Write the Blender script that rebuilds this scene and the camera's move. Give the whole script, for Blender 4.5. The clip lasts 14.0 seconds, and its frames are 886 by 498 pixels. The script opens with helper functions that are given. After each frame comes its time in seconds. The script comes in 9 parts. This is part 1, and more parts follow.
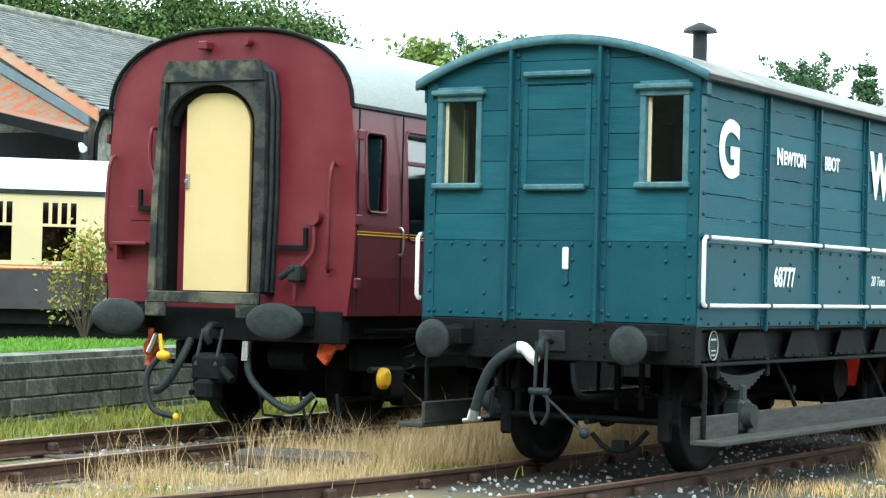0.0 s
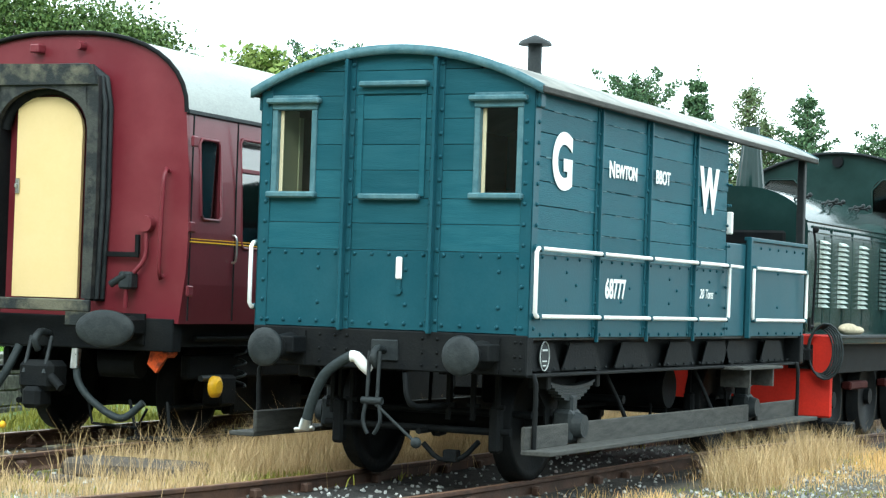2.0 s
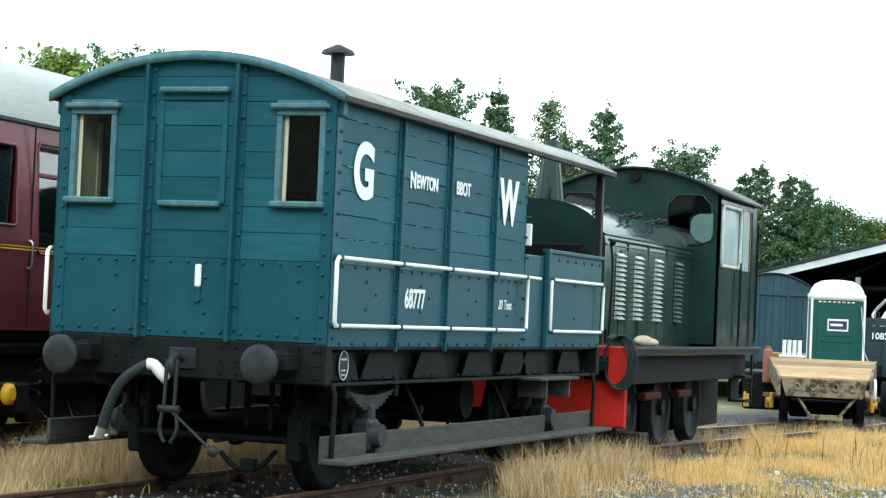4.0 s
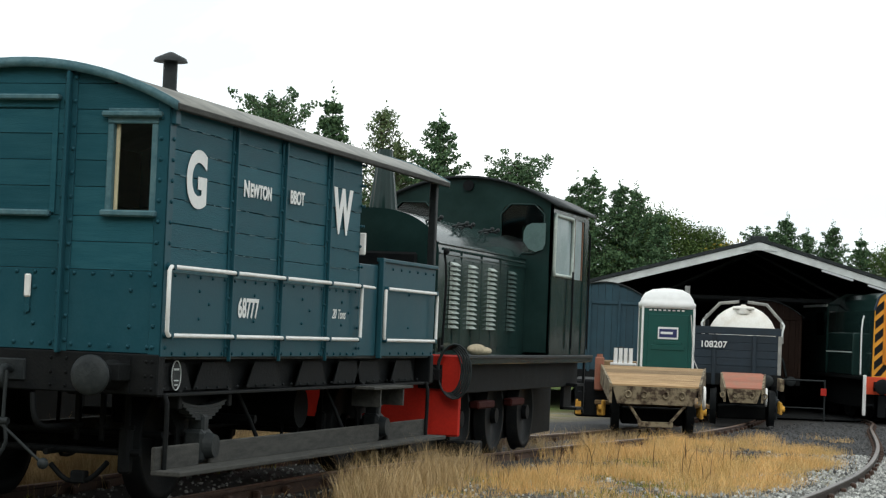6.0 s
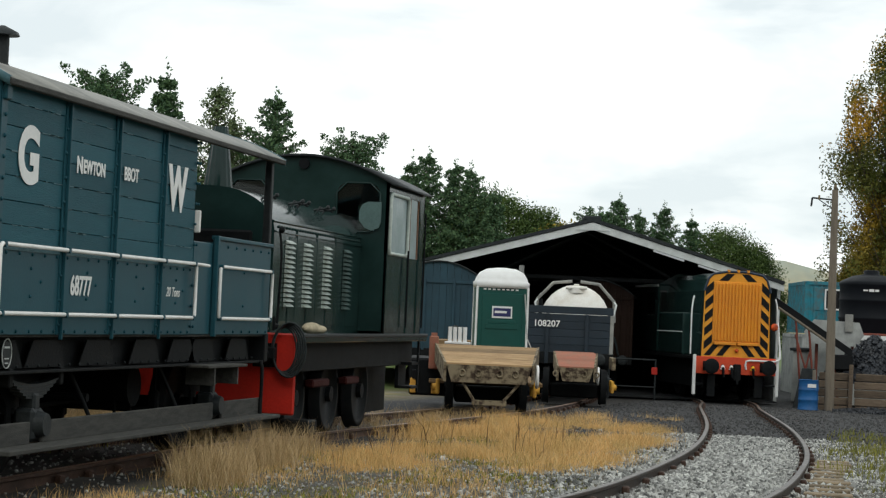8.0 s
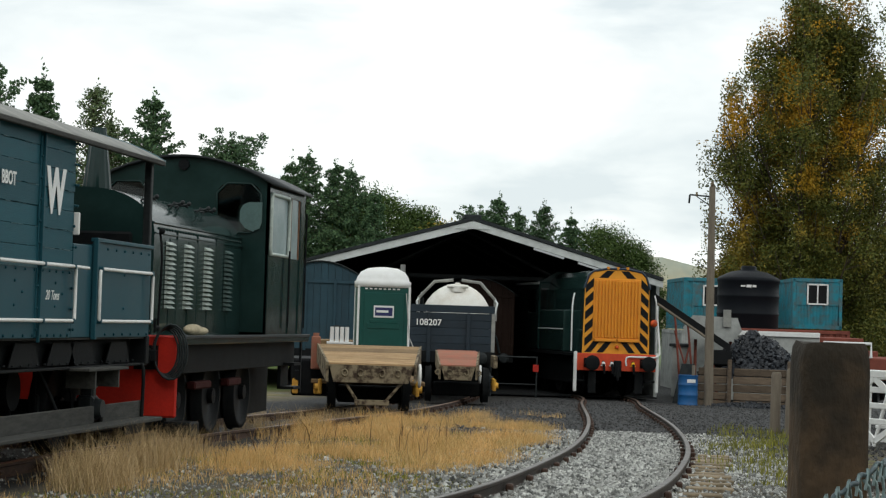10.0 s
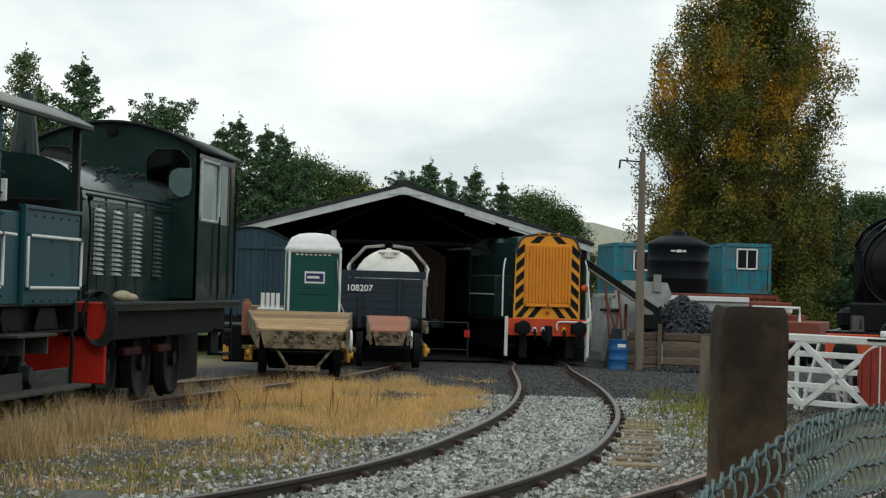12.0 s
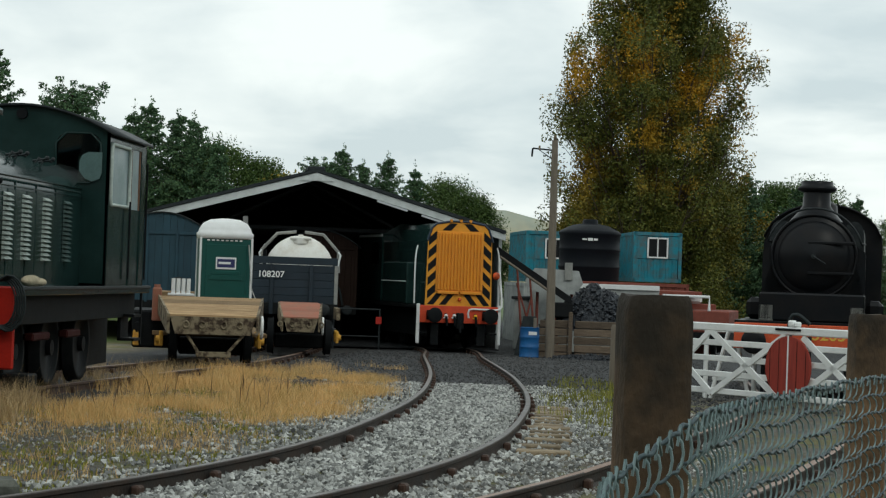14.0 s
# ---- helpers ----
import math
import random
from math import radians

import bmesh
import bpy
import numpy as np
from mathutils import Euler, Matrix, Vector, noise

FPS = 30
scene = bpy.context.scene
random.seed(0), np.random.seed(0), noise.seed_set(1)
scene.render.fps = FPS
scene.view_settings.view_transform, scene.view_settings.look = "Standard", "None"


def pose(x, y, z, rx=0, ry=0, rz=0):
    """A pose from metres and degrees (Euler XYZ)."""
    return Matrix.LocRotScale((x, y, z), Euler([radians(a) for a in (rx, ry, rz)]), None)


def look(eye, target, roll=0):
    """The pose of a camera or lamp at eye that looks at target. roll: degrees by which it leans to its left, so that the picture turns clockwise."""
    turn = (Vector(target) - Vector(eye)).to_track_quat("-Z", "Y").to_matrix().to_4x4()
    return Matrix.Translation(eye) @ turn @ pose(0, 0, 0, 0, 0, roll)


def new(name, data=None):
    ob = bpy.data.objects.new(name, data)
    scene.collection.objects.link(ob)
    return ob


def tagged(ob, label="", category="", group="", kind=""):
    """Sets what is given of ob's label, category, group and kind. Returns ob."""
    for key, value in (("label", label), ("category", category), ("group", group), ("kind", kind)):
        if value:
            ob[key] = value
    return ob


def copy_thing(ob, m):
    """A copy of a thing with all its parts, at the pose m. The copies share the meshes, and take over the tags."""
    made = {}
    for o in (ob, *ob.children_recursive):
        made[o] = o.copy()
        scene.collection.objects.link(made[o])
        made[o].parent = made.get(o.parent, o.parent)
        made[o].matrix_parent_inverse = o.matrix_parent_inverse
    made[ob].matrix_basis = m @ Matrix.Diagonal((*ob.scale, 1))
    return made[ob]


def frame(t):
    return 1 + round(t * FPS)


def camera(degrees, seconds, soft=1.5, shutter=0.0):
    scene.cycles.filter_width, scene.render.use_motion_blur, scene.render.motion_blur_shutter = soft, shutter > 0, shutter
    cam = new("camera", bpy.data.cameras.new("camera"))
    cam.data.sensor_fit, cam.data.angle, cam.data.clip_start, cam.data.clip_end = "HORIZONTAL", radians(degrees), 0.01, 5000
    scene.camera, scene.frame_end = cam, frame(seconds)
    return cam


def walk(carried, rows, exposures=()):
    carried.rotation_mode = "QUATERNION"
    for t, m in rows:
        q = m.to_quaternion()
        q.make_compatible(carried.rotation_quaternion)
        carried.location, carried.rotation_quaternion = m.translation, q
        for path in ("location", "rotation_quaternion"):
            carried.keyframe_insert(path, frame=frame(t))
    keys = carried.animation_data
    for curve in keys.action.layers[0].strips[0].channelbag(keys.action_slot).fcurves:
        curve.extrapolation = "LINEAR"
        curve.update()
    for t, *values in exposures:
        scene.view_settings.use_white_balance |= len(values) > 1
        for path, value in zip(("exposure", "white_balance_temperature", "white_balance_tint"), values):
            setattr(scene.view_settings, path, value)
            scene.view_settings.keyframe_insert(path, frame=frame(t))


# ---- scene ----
# Heritage railway yard. x runs across the brake van, y along it, z = 0 at rail head by the van.
EYE = (8.818, -14.323, 1.485)
SWAY = ([0, 7.5, 9.2, 11.3, 12.5, 14], [0.0, 0.0, -0.03, -0.013, -0.006, 0.0])
TURNS = [
    (0, 90.984, -1.356, 31.106), (0.5, 91.065, -1.436, 29.565), (1, 90.936, -1.659, 28.504),
    (1.5, 91.118, -1.838, 27.43), (2, 91.377, -1.911, 26.414), (2.5, 91.567, -1.998, 25.092),
    (3, 91.859, -2.351, 23.934), (3.5, 91.803, -2.309, 22.67), (4, 91.853, -2.499, 20.774),
    (4.2, 91.979, -2.482, 20.409), (6.3, 92.194, -2.387, 15.476), (6.5, 92.063, -2.436, 15.105),
    (7, 92.026, -2.352, 13.787), (7.5, 92.064, -2.524, 12.64), (8, 91.898, -2.493, 11.454),
    (8.5, 91.893, -1.989, 10.144), (9, 91.928, -2.107, 8.897), (9.2, 91.993, -2.074, 8.774),
    (11.3, 91.771, -1.758, 6.583), (11.5, 91.608, -1.789, 6.402), (12, 91.096, -1.659, 6.183),
    (12.5, 90.981, -1.659, 6.068), (13, 90.874, -1.866, 5.547), (13.5, 91.003, -1.963, 4.745),
    (14, 90.809, -2.036, 3.695)]
PATH = [(t, pose(EYE[0] + float(np.interp(t, *SWAY)), EYE[1], EYE[2], rx, ry, rz + 1.7 * float(np.interp(t, *SWAY)))) for t, rx, ry, rz in TURNS]
cam = camera(24.57, 14.0, soft=1.25)
walk(cam, PATH, exposures=[(0, 1.45, 5850, -3), (2.5, 1.52, 5900, -3), (3.4, 1.3, 5900, -2), (4.2, 1.0, 6000, 0), (6.3, 0.02, 6550, 7), (9.2, -0.22, 6600, 7), (11.3, -0.34, 6550, 5), (14, -0.5, 6400, 2)])

# ---- light: bright overcast ----
world = bpy.data.worlds.new("world")
scene.world = world
world.use_nodes = True
wn, wl = world.node_tree.nodes, world.node_tree.links
wn.clear()
w_out = wn.new("ShaderNodeOutputWorld")
w_bg = wn.new("ShaderNodeBackground")
w_sky = wn.new("ShaderNodeTexSky")
w_sky.sky_type = "NISHITA"
w_sky.sun_disc = False
w_sky.sun_elevation, w_sky.sun_rotation = radians(42), radians(200)
w_mul = wn.new("ShaderNodeMixRGB")
w_mul.blend_type = "MULTIPLY"
w_mul.inputs[0].default_value = 1
w_mul.inputs[2].default_value = (0.09, 0.09, 0.09, 1)
w_co = wn.new("ShaderNodeTexCoord")
w_map = wn.new("ShaderNodeMapping")
w_map.inputs["Scale"].default_value = (1.0, 1.0, 3.2)
w_noise = wn.new("ShaderNodeTexNoise")
w_noise.inputs["Scale"].default_value = 5.5
w_noise.inputs["Detail"].default_value = 7
w_noise.inputs["Roughness"].default_value = 0.52
w_noise.inputs["Distortion"].default_value = 0.4
w_ramp = wn.new("ShaderNodeValToRGB")
w_ramp.color_ramp.elements[0].position, w_ramp.color_ramp.elements[0].color = 0.37, (0.98, 1.07, 1.13, 1)
w_ramp.color_ramp.elements[1].position, w_ramp.color_ramp.elements[1].color = 0.6, (1.5, 1.52, 1.52, 1)
w_mix = wn.new("ShaderNodeMixRGB")
w_mix.inputs[0].default_value = 0.9
wl.new(w_co.outputs["Generated"], w_map.inputs["Vector"])
wl.new(w_map.outputs[0], w_noise.inputs["Vector"])
wl.new(w_noise.outputs["Fac"], w_ramp.inputs[0])
wl.new(w_sky.outputs[0], w_mul.inputs[1])
wl.new(w_mul.outputs[0], w_mix.inputs[1])
wl.new(w_ramp.outputs[0], w_mix.inputs[2])
wl.new(w_mix.outputs[0], w_bg.inputs["Color"])
w_bg.inputs["Strength"].default_value = 1.0
wl.new(w_bg.outputs[0], w_out.inputs["Surface"])
sun = new("sun", bpy.data.lights.new("sun", "SUN"))
sun.data.energy, sun.data.angle, sun.data.color = 0.55, radians(16), (1.0, 0.95, 0.88)
sun.matrix_world = look((12, -30, 30), (0, 5, 0))


# ---- materials ----
def mat(name, base, rough=0.6, metal=0.0, dirt=None, scale=3.0, amount=0.5, bump=0.15, fine=45.0, vary=0.12, stretch=(1, 1, 1), spec=0.3, island=None, pieces=0.0, sharp=0.25):
    """Paint, metal, wood or stone with patches of a second colour, fine grain and relief."""
    m = bpy.data.materials.new(name)
    m.use_nodes = True
    nt = m.node_tree
    n, l = nt.nodes, nt.links
    b = n["Principled BSDF"]
    b.inputs["Roughness"].default_value = rough
    b.inputs["Metallic"].default_value = metal
    b.inputs["Specular IOR Level"].default_value = spec
    co = n.new("ShaderNodeTexCoord")
    mp = n.new("ShaderNodeMapping")
    mp.inputs["Scale"].default_value = stretch
    l.new(co.outputs["Object"], mp.inputs["Vector"])
    big, small = n.new("ShaderNodeTexNoise"), n.new("ShaderNodeTexNoise")
    big.inputs["Scale"].default_value, big.inputs["Detail"].default_value, big.inputs["Roughness"].default_value = scale, 8, 0.62
    small.inputs["Scale"].default_value, small.inputs["Detail"].default_value = fine, 4
    l.new(mp.outputs[0], big.inputs["Vector"])
    l.new(mp.outputs[0], small.inputs["Vector"])
    ramp = n.new("ShaderNodeValToRGB")
    ramp.color_ramp.elements[0].position, ramp.color_ramp.elements[1].position = 0.52 - sharp / 2, 0.52 + sharp / 2
    l.new(big.outputs["Fac"], ramp.inputs[0])
    second = dirt or tuple(c * 0.6 for c in base)
    mix = n.new("ShaderNodeMixRGB")
    mix.inputs[1].default_value, mix.inputs[2].default_value = (*base, 1), (*second, 1)
    fac = n.new("ShaderNodeMath")
    fac.operation = "MULTIPLY"
    fac.inputs[1].default_value = amount
    l.new(ramp.outputs[0], fac.inputs[0])
    l.new(fac.outputs[0], mix.inputs[0])
    colour = mix.outputs[0]
    if island:
        geo = n.new("ShaderNodeNewGeometry")
        tint = n.new("ShaderNodeMixRGB")
        tint.inputs[2].default_value = (*island, 1)
        l.new(geo.outputs["Random Per Island"], tint.inputs[0])
        l.new(colour, tint.inputs[1])
        colour = tint.outputs[0]
    hsv = n.new("ShaderNodeHueSaturation")
    mr = n.new("ShaderNodeMapRange")
    mr.inputs["To Min"].default_value, mr.inputs["To Max"].default_value = 1 - vary * 1.6, 1 + vary * 1.6
    l.new(small.outputs["Fac"], mr.inputs["Value"])
    value = mr.outputs[0]
    if pieces:
        info = n.new("ShaderNodeObjectInfo")
        mp2 = n.new("ShaderNodeMapRange")
        mp2.inputs["To Min"].default_value, mp2.inputs["To Max"].default_value = 1 - pieces, 1 + pieces
        l.new(info.outputs["Random"], mp2.inputs["Value"])
        prod = n.new("ShaderNodeMath")
        prod.operation = "MULTIPLY"
        l.new(value, prod.inputs[0])
        l.new(mp2.outputs[0], prod.inputs[1])
        value = prod.outputs[0]
    l.new(value, hsv.inputs["Value"])
    l.new(colour, hsv.inputs["Color"])
    l.new(hsv.outputs[0], b.inputs["Base Color"])
    rr = n.new("ShaderNodeMapRange")
    rr.inputs["To Min"].default_value, rr.inputs["To Max"].default_value = max(0.03, rough - 0.12), min(1, rough + 0.12)
    l.new(big.outputs["Fac"], rr.inputs["Value"])
    l.new(rr.outputs[0], b.inputs["Roughness"])
    if bump:
        bp = n.new("ShaderNodeBump")
        bp.inputs["Strength"].default_value, bp.inputs["Distance"].default_value = bump, 0.02
        l.new(small.outputs["Fac"], bp.inputs["Height"])
        l.new(bp.outputs[0], b.inputs["Normal"])
    return m


def glass_mat(name, tint, rough=0.04, ior=1.35):
    m = bpy.data.materials.new(name)
    m.use_nodes = True
    n, l = m.node_tree.nodes, m.node_tree.links
    n.clear()
    out, tr, gl, mx, fr = n.new("ShaderNodeOutputMaterial"), n.new("ShaderNodeBsdfTransparent"), n.new("ShaderNodeBsdfGlossy"), n.new("ShaderNodeMixShader"), n.new("ShaderNodeFresnel")
    tr.inputs["Color"].default_value = (*tint, 1)
    gl.inputs["Roughness"].default_value = rough
    fr.inputs["IOR"].default_value = ior
    l.new(fr.outputs[0], mx.inputs[0])
    l.new(tr.outputs[0], mx.inputs[1])
    l.new(gl.outputs[0], mx.inputs[2])
    l.new(mx.outputs[0], out.inputs["Surface"])
    return m


TEAL = mat("teal_paint", (0.0155, 0.076, 0.1), 0.45, dirt=(0.034, 0.118, 0.142), scale=5.0, amount=0.5, bump=0.18, fine=30, vary=0.07, stretch=(0.5, 0.5, 5), sharp=0.3, pieces=0.16, spec=0.07)
TEAL_STEEL = mat("teal_steel", (0.0145, 0.067, 0.089), 0.36, dirt=(0.025, 0.086, 0.108), scale=2.6, amount=0.6, bump=0.06, vary=0.07, spec=0.1)
TEAL_EDGE = mat("teal_trim", (0.05, 0.125, 0.15), 0.5, dirt=(0.14, 0.24, 0.26), scale=9, amount=0.5, bump=0.2)
GREY_ROOF = mat("grey_roof", (0.3, 0.3, 0.275), 0.75, dirt=(0.15, 0.155, 0.155), scale=2.5, amount=0.7, bump=0.25)
BLACK = mat("underframe_black", (0.0085, 0.0098, 0.011), 0.6, spec=0.06, dirt=(0.017, 0.018, 0.0175), scale=5, amount=0.6, bump=0.2)
GREY_BLACK = mat("worn_black", (0.018, 0.022, 0.024), 0.5, spec=0.15, dirt=(0.038, 0.044, 0.045), scale=7, amount=0.7, bump=0.2)
WHITE = mat("white_paint", (0.8, 0.8, 0.78), 0.45, dirt=(0.62, 0.62, 0.58), scale=8, amount=0.4, bump=0.05, vary=0.03)
LETTER = mat("white_letter", (0.82, 0.82, 0.8), 0.5, dirt=(0.6, 0.66, 0.66), scale=22, amount=0.35, bump=0.0, vary=0.03)
BOARD = mat("weathered_board", (0.06, 0.06, 0.054), 0.85, dirt=(0.03, 0.031, 0.03), scale=4, amount=0.7, bump=0.4, stretch=(6, 1, 6))
CREAM = mat("cream_paint", (0.6, 0.53, 0.35), 0.55, dirt=(0.45, 0.38, 0.24), scale=4, amount=0.3, bump=0.05, vary=0.04)
BROWN_WOOD = mat("brown_wood", (0.16, 0.08, 0.04), 0.6, scale=4, stretch=(1, 1, 5))
RUBBER = mat("rubber_hose", (0.02, 0.028, 0.03), 0.6, scale=12, bump=0.3)
MAROON = mat("maroon_paint", (0.13, 0.016, 0.024), 0.34, dirt=(0.185, 0.036, 0.044), scale=1.3, amount=0.7, bump=0.12, fine=3.0, vary=0.05)
MAROON_DARK = mat("maroon_side", (0.125, 0.022, 0.03), 0.35, dirt=(0.09, 0.016, 0.023), scale=1.2, amount=0.6, bump=0.05, vary=0.05)
COACH_ROOF = mat("pale_roof", (0.38, 0.39, 0.37), 0.65, dirt=(0.25, 0.27, 0.26), scale=1.0, amount=0.7, bump=0.08, stretch=(3, 0.5, 1))
YELLOW_DOOR = mat("yellow_door", (0.7, 0.53, 0.27), 0.4, dirt=(0.64, 0.46, 0.2), scale=1.5, amount=0.4, bump=0.03, vary=0.02)
GANGWAY = mat("gangway_black", (0.012, 0.015, 0.016), 0.6, dirt=(0.05, 0.052, 0.045), scale=5, amount=0.8, bump=0.3, sharp=0.12)
GANGWAY_WORN = mat("gangway_worn", (0.013, 0.017, 0.018), 0.65, dirt=(0.15, 0.14, 0.095), scale=2.6, amount=0.75, bump=0.3, sharp=0.14)
ORANGE_RUST = mat("orange_red_paint", (0.7, 0.1, 0.02), 0.5, dirt=(0.12, 0.025, 0.014), scale=9, amount=0.9, sharp=0.15)
YELLOW = mat("safety_yellow", (0.85, 0.48, 0.02), 0.45, scale=6, amount=0.25, bump=0.05)
RAIL_DARK = mat("dark_rail", (0.03, 0.024, 0.02), 0.6, dirt=(0.06, 0.035, 0.022), scale=5, amount=0.6, bump=0.25)
CHROME = mat("bare_metal", (0.55, 0.55, 0.53), 0.3, metal=1.0, scale=12, amount=0.5, bump=0.05)
RED_BEAM = mat("signal_red", (0.5, 0.025, 0.015), 0.42, dirt=(0.36, 0.02, 0.013), scale=2.2, amount=0.6, bump=0.08)
LOCO_GREEN = mat("dark_green_paint", (0.011, 0.027, 0.025), 0.14, spec=0.22, dirt=(0.018, 0.042, 0.039), scale=2.4, amount=0.7, bump=0.12, fine=2.5, vary=0.06)
LOUVRE_DULL = mat("dull_louvre_green", (0.1, 0.15, 0.14), 0.45, dirt=(0.05, 0.08, 0.075), scale=9, amount=0.5)
LOCO_LIGHT = mat("pale_lit_green", (0.5, 0.56, 0.52), 0.45, dirt=(0.25, 0.31, 0.28), scale=9, amount=0.5)
RAIL = mat("rusty_rail", (0.075, 0.04, 0.026), 0.65, dirt=(0.035, 0.022, 0.018), scale=5, amount=0.7, bump=0.25)
RAIL_TOP = mat("rail_running_top", (0.24, 0.14, 0.09), 0.4, metal=0.4, dirt=(0.2, 0.1, 0.06), scale=4, amount=0.6)
RAIL_WORN = mat("polished_rail", (0.085, 0.07, 0.06), 0.4, metal=0.4, dirt=(0.05, 0.035, 0.028), scale=4, amount=0.6)
SLEEPER = mat("old_sleeper", (0.1, 0.085, 0.07), 0.9, dirt=(0.05, 0.042, 0.036), scale=5, amount=0.7, bump=0.5, stretch=(1, 6, 6), pieces=0.25)
STONE = mat("grey_stone", (0.19, 0.195, 0.165), 0.9, dirt=(0.06, 0.066, 0.056), scale=4, amount=0.9, bump=0.7, fine=18, vary=0.25, pieces=0.35, sharp=0.18)
BALLAST = mat("ballast_stone", (0.66, 0.665, 0.63), 0.9, dirt=(0.27, 0.275, 0.26), scale=3, amount=0.6, bump=0.3, island=(0.085, 0.088, 0.085))
SLATE = mat("slate_roof", (0.2, 0.215, 0.22), 0.7, dirt=(0.12, 0.13, 0.13), scale=2.0, amount=0.7, bump=0.3, pieces=0.2)
RUBBLE = mat("rubble_wall", (0.27, 0.26, 0.22), 0.9, dirt=(0.09, 0.09, 0.078), scale=3.5, amount=0.9, bump=0.8, fine=9, vary=0.3)
GREEN_GRASS = mat("lawn_ground", (0.11, 0.24, 0.025), 0.9, dirt=(0.07, 0.16, 0.018), scale=2, amount=0.6, bump=0.5)
SHED_DARK = mat("dark_cladding", (0.03, 0.032, 0.034), 0.85, spec=0.1, scale=1, bump=0.1)
SHED_TRIM = mat("grey_white_trim", (0.58, 0.61, 0.6), 0.6, dirt=(0.36, 0.38, 0.37), scale=3, amount=0.5)
CLEAR = glass_mat("clear_glass", (0.8, 0.88, 0.86))
CAB_GLASS = glass_mat("cab_glass", (0.75, 0.85, 0.84), ior=2.3)
# pale body colour stands in for sky reflected in the side cab panes
SKY_PALE_GLASS = mat("sky_pale_cab_glass", (0.5, 0.6, 0.62), 0.12, dirt=(0.34, 0.45, 0.46), scale=2.5, amount=0.7, bump=0.02, spec=0.5)
SKY_PALE_GLASS.node_tree.nodes["Principled BSDF"].inputs["Alpha"].default_value = 0.75
DARK_GLASS = glass_mat("dark_glass", (0.3, 0.38, 0.39), ior=1.75)


# ---- mesh building ----
class Shape:
    """Collects faces for one mesh."""

    def __init__(self):
        self.v, self.f, self.s = [], [], []

    def add(self, verts, faces, smooth=False):
        k = len(self.v)
        self.v += [tuple(p) for p in verts]
        self.f += [tuple(i + k for i in f) for f in faces]
        self.s += [smooth] * len(faces)
        return self

    def box(self, x0, x1, y0, y1, z0, z1, bevel=0.0, m=None):
        lo, hi = (min(x0, x1), min(y0, y1), min(z0, z1)), (max(x0, x1), max(y0, y1), max(z0, z1))
        bevel = min(bevel, 0.45 * min(hi[i] - lo[i] for i in range(3)))
        if bevel <= 0:
            v = [Vector((x, y, z)) for z in (lo[2], hi[2]) for y in (lo[1], hi[1]) for x in (lo[0], hi[0])]
            f = [(0, 2, 3, 1), (4, 5, 7, 6), (0, 1, 5, 4), (2, 6, 7, 3), (0, 4, 6, 2), (1, 3, 7, 5)]
        else:
            v, at = [], {}
            for c in range(8):
                s = [(c >> i) & 1 for i in range(3)]
                for a in range(3):
                    p = [(hi[i] - bevel if s[i] else lo[i] + bevel) for i in range(3)]
                    p[a] = hi[a] if s[a] else lo[a]
                    at[c, a] = len(v)
                    v.append(Vector(p))
            f = []
            for a in range(3):
                b, d = (a + 1) % 3, (a + 2) % 3
                for side in (0, 1):
                    q = [side << a | i << b | j << d for i, j in ((0, 0), (1, 0), (1, 1), (0, 1))]
                    f.append(tuple(at[c, a] for c in q))
                for i in (0, 1):
                    for j in (0, 1):
                        c0, c1 = i << b | j << d, 1 << a | i << b | j << d
                        f.append((at[c0, b], at[c1, b], at[c1, d], at[c0, d]))
            f += [tuple(at[c, a] for a in range(3)) for c in range(8)]
        if m:
            v = [m @ p for p in v]
        return self.add(v, f)

    def tube(self, pts, r, seg=10, caps=True, smooth=True):
        """A round bar along points; r may be one radius for each point."""
        pts = [Vector(p) for p in pts]
        rs = list(r) if isinstance(r, (list, tuple)) else [r] * len(pts)
        rings, up = [], None
        for i, p in enumerate(pts):
            d = (pts[min(i + 1, len(pts) - 1)] - pts[max(i - 1, 0)]).normalized()
            if up is None:
                up = d.orthogonal().normalized()
            up = (up - d * up.dot(d)).normalized()
            side = d.cross(up)
            rings.append([p + rs[i] * (math.cos(2 * math.pi * k / seg) * up + math.sin(2 * math.pi * k / seg) * side) for k in range(seg)])
        n = len(rings)
        self.add([q for ring in rings for q in ring], [(i * seg + k, i * seg + (k + 1) % seg, (i + 1) * seg + (k + 1) % seg, (i + 1) * seg + k) for i in range(n - 1) for k in range(seg)], smooth)
        if caps:
            self.add(rings[0], [tuple(range(seg))])
            self.add(rings[-1], [tuple(range(seg))])
        return self

    def lathe(self, prof, seg=28, c=(0, 0)):
        """A round body about the z axis from radii and heights."""
        v = [(c[0] + r * math.cos(2 * math.pi * k / seg), c[1] + r * math.sin(2 * math.pi * k / seg), z) for r, z in prof for k in range(seg)]
        f = [(i * seg + k, i * seg + (k + 1) % seg, (i + 1) * seg + (k + 1) % seg, (i + 1) * seg + k) for i in range(len(prof) - 1) for k in range(seg)]
        return self.add(v, f, True)

    def prism(self, poly, axis, a, b, m=None):
        """A flat outline (pairs) drawn out along an axis from a to b."""
        def at(p, c):
            q = {0: (c, p[0], p[1]), 1: (p[0], c, p[1]), 2: (p[0], p[1], c)}[axis]
            return m @ Vector(q) if m else Vector(q)
        n = len(poly)
        v = [at(p, a) for p in poly] + [at(p, b) for p in poly]
        return self.add(v, [tuple(range(n)), tuple(range(n, 2 * n))] + [(i, (i + 1) % n, n + (i + 1) % n, n + i) for i in range(n)])

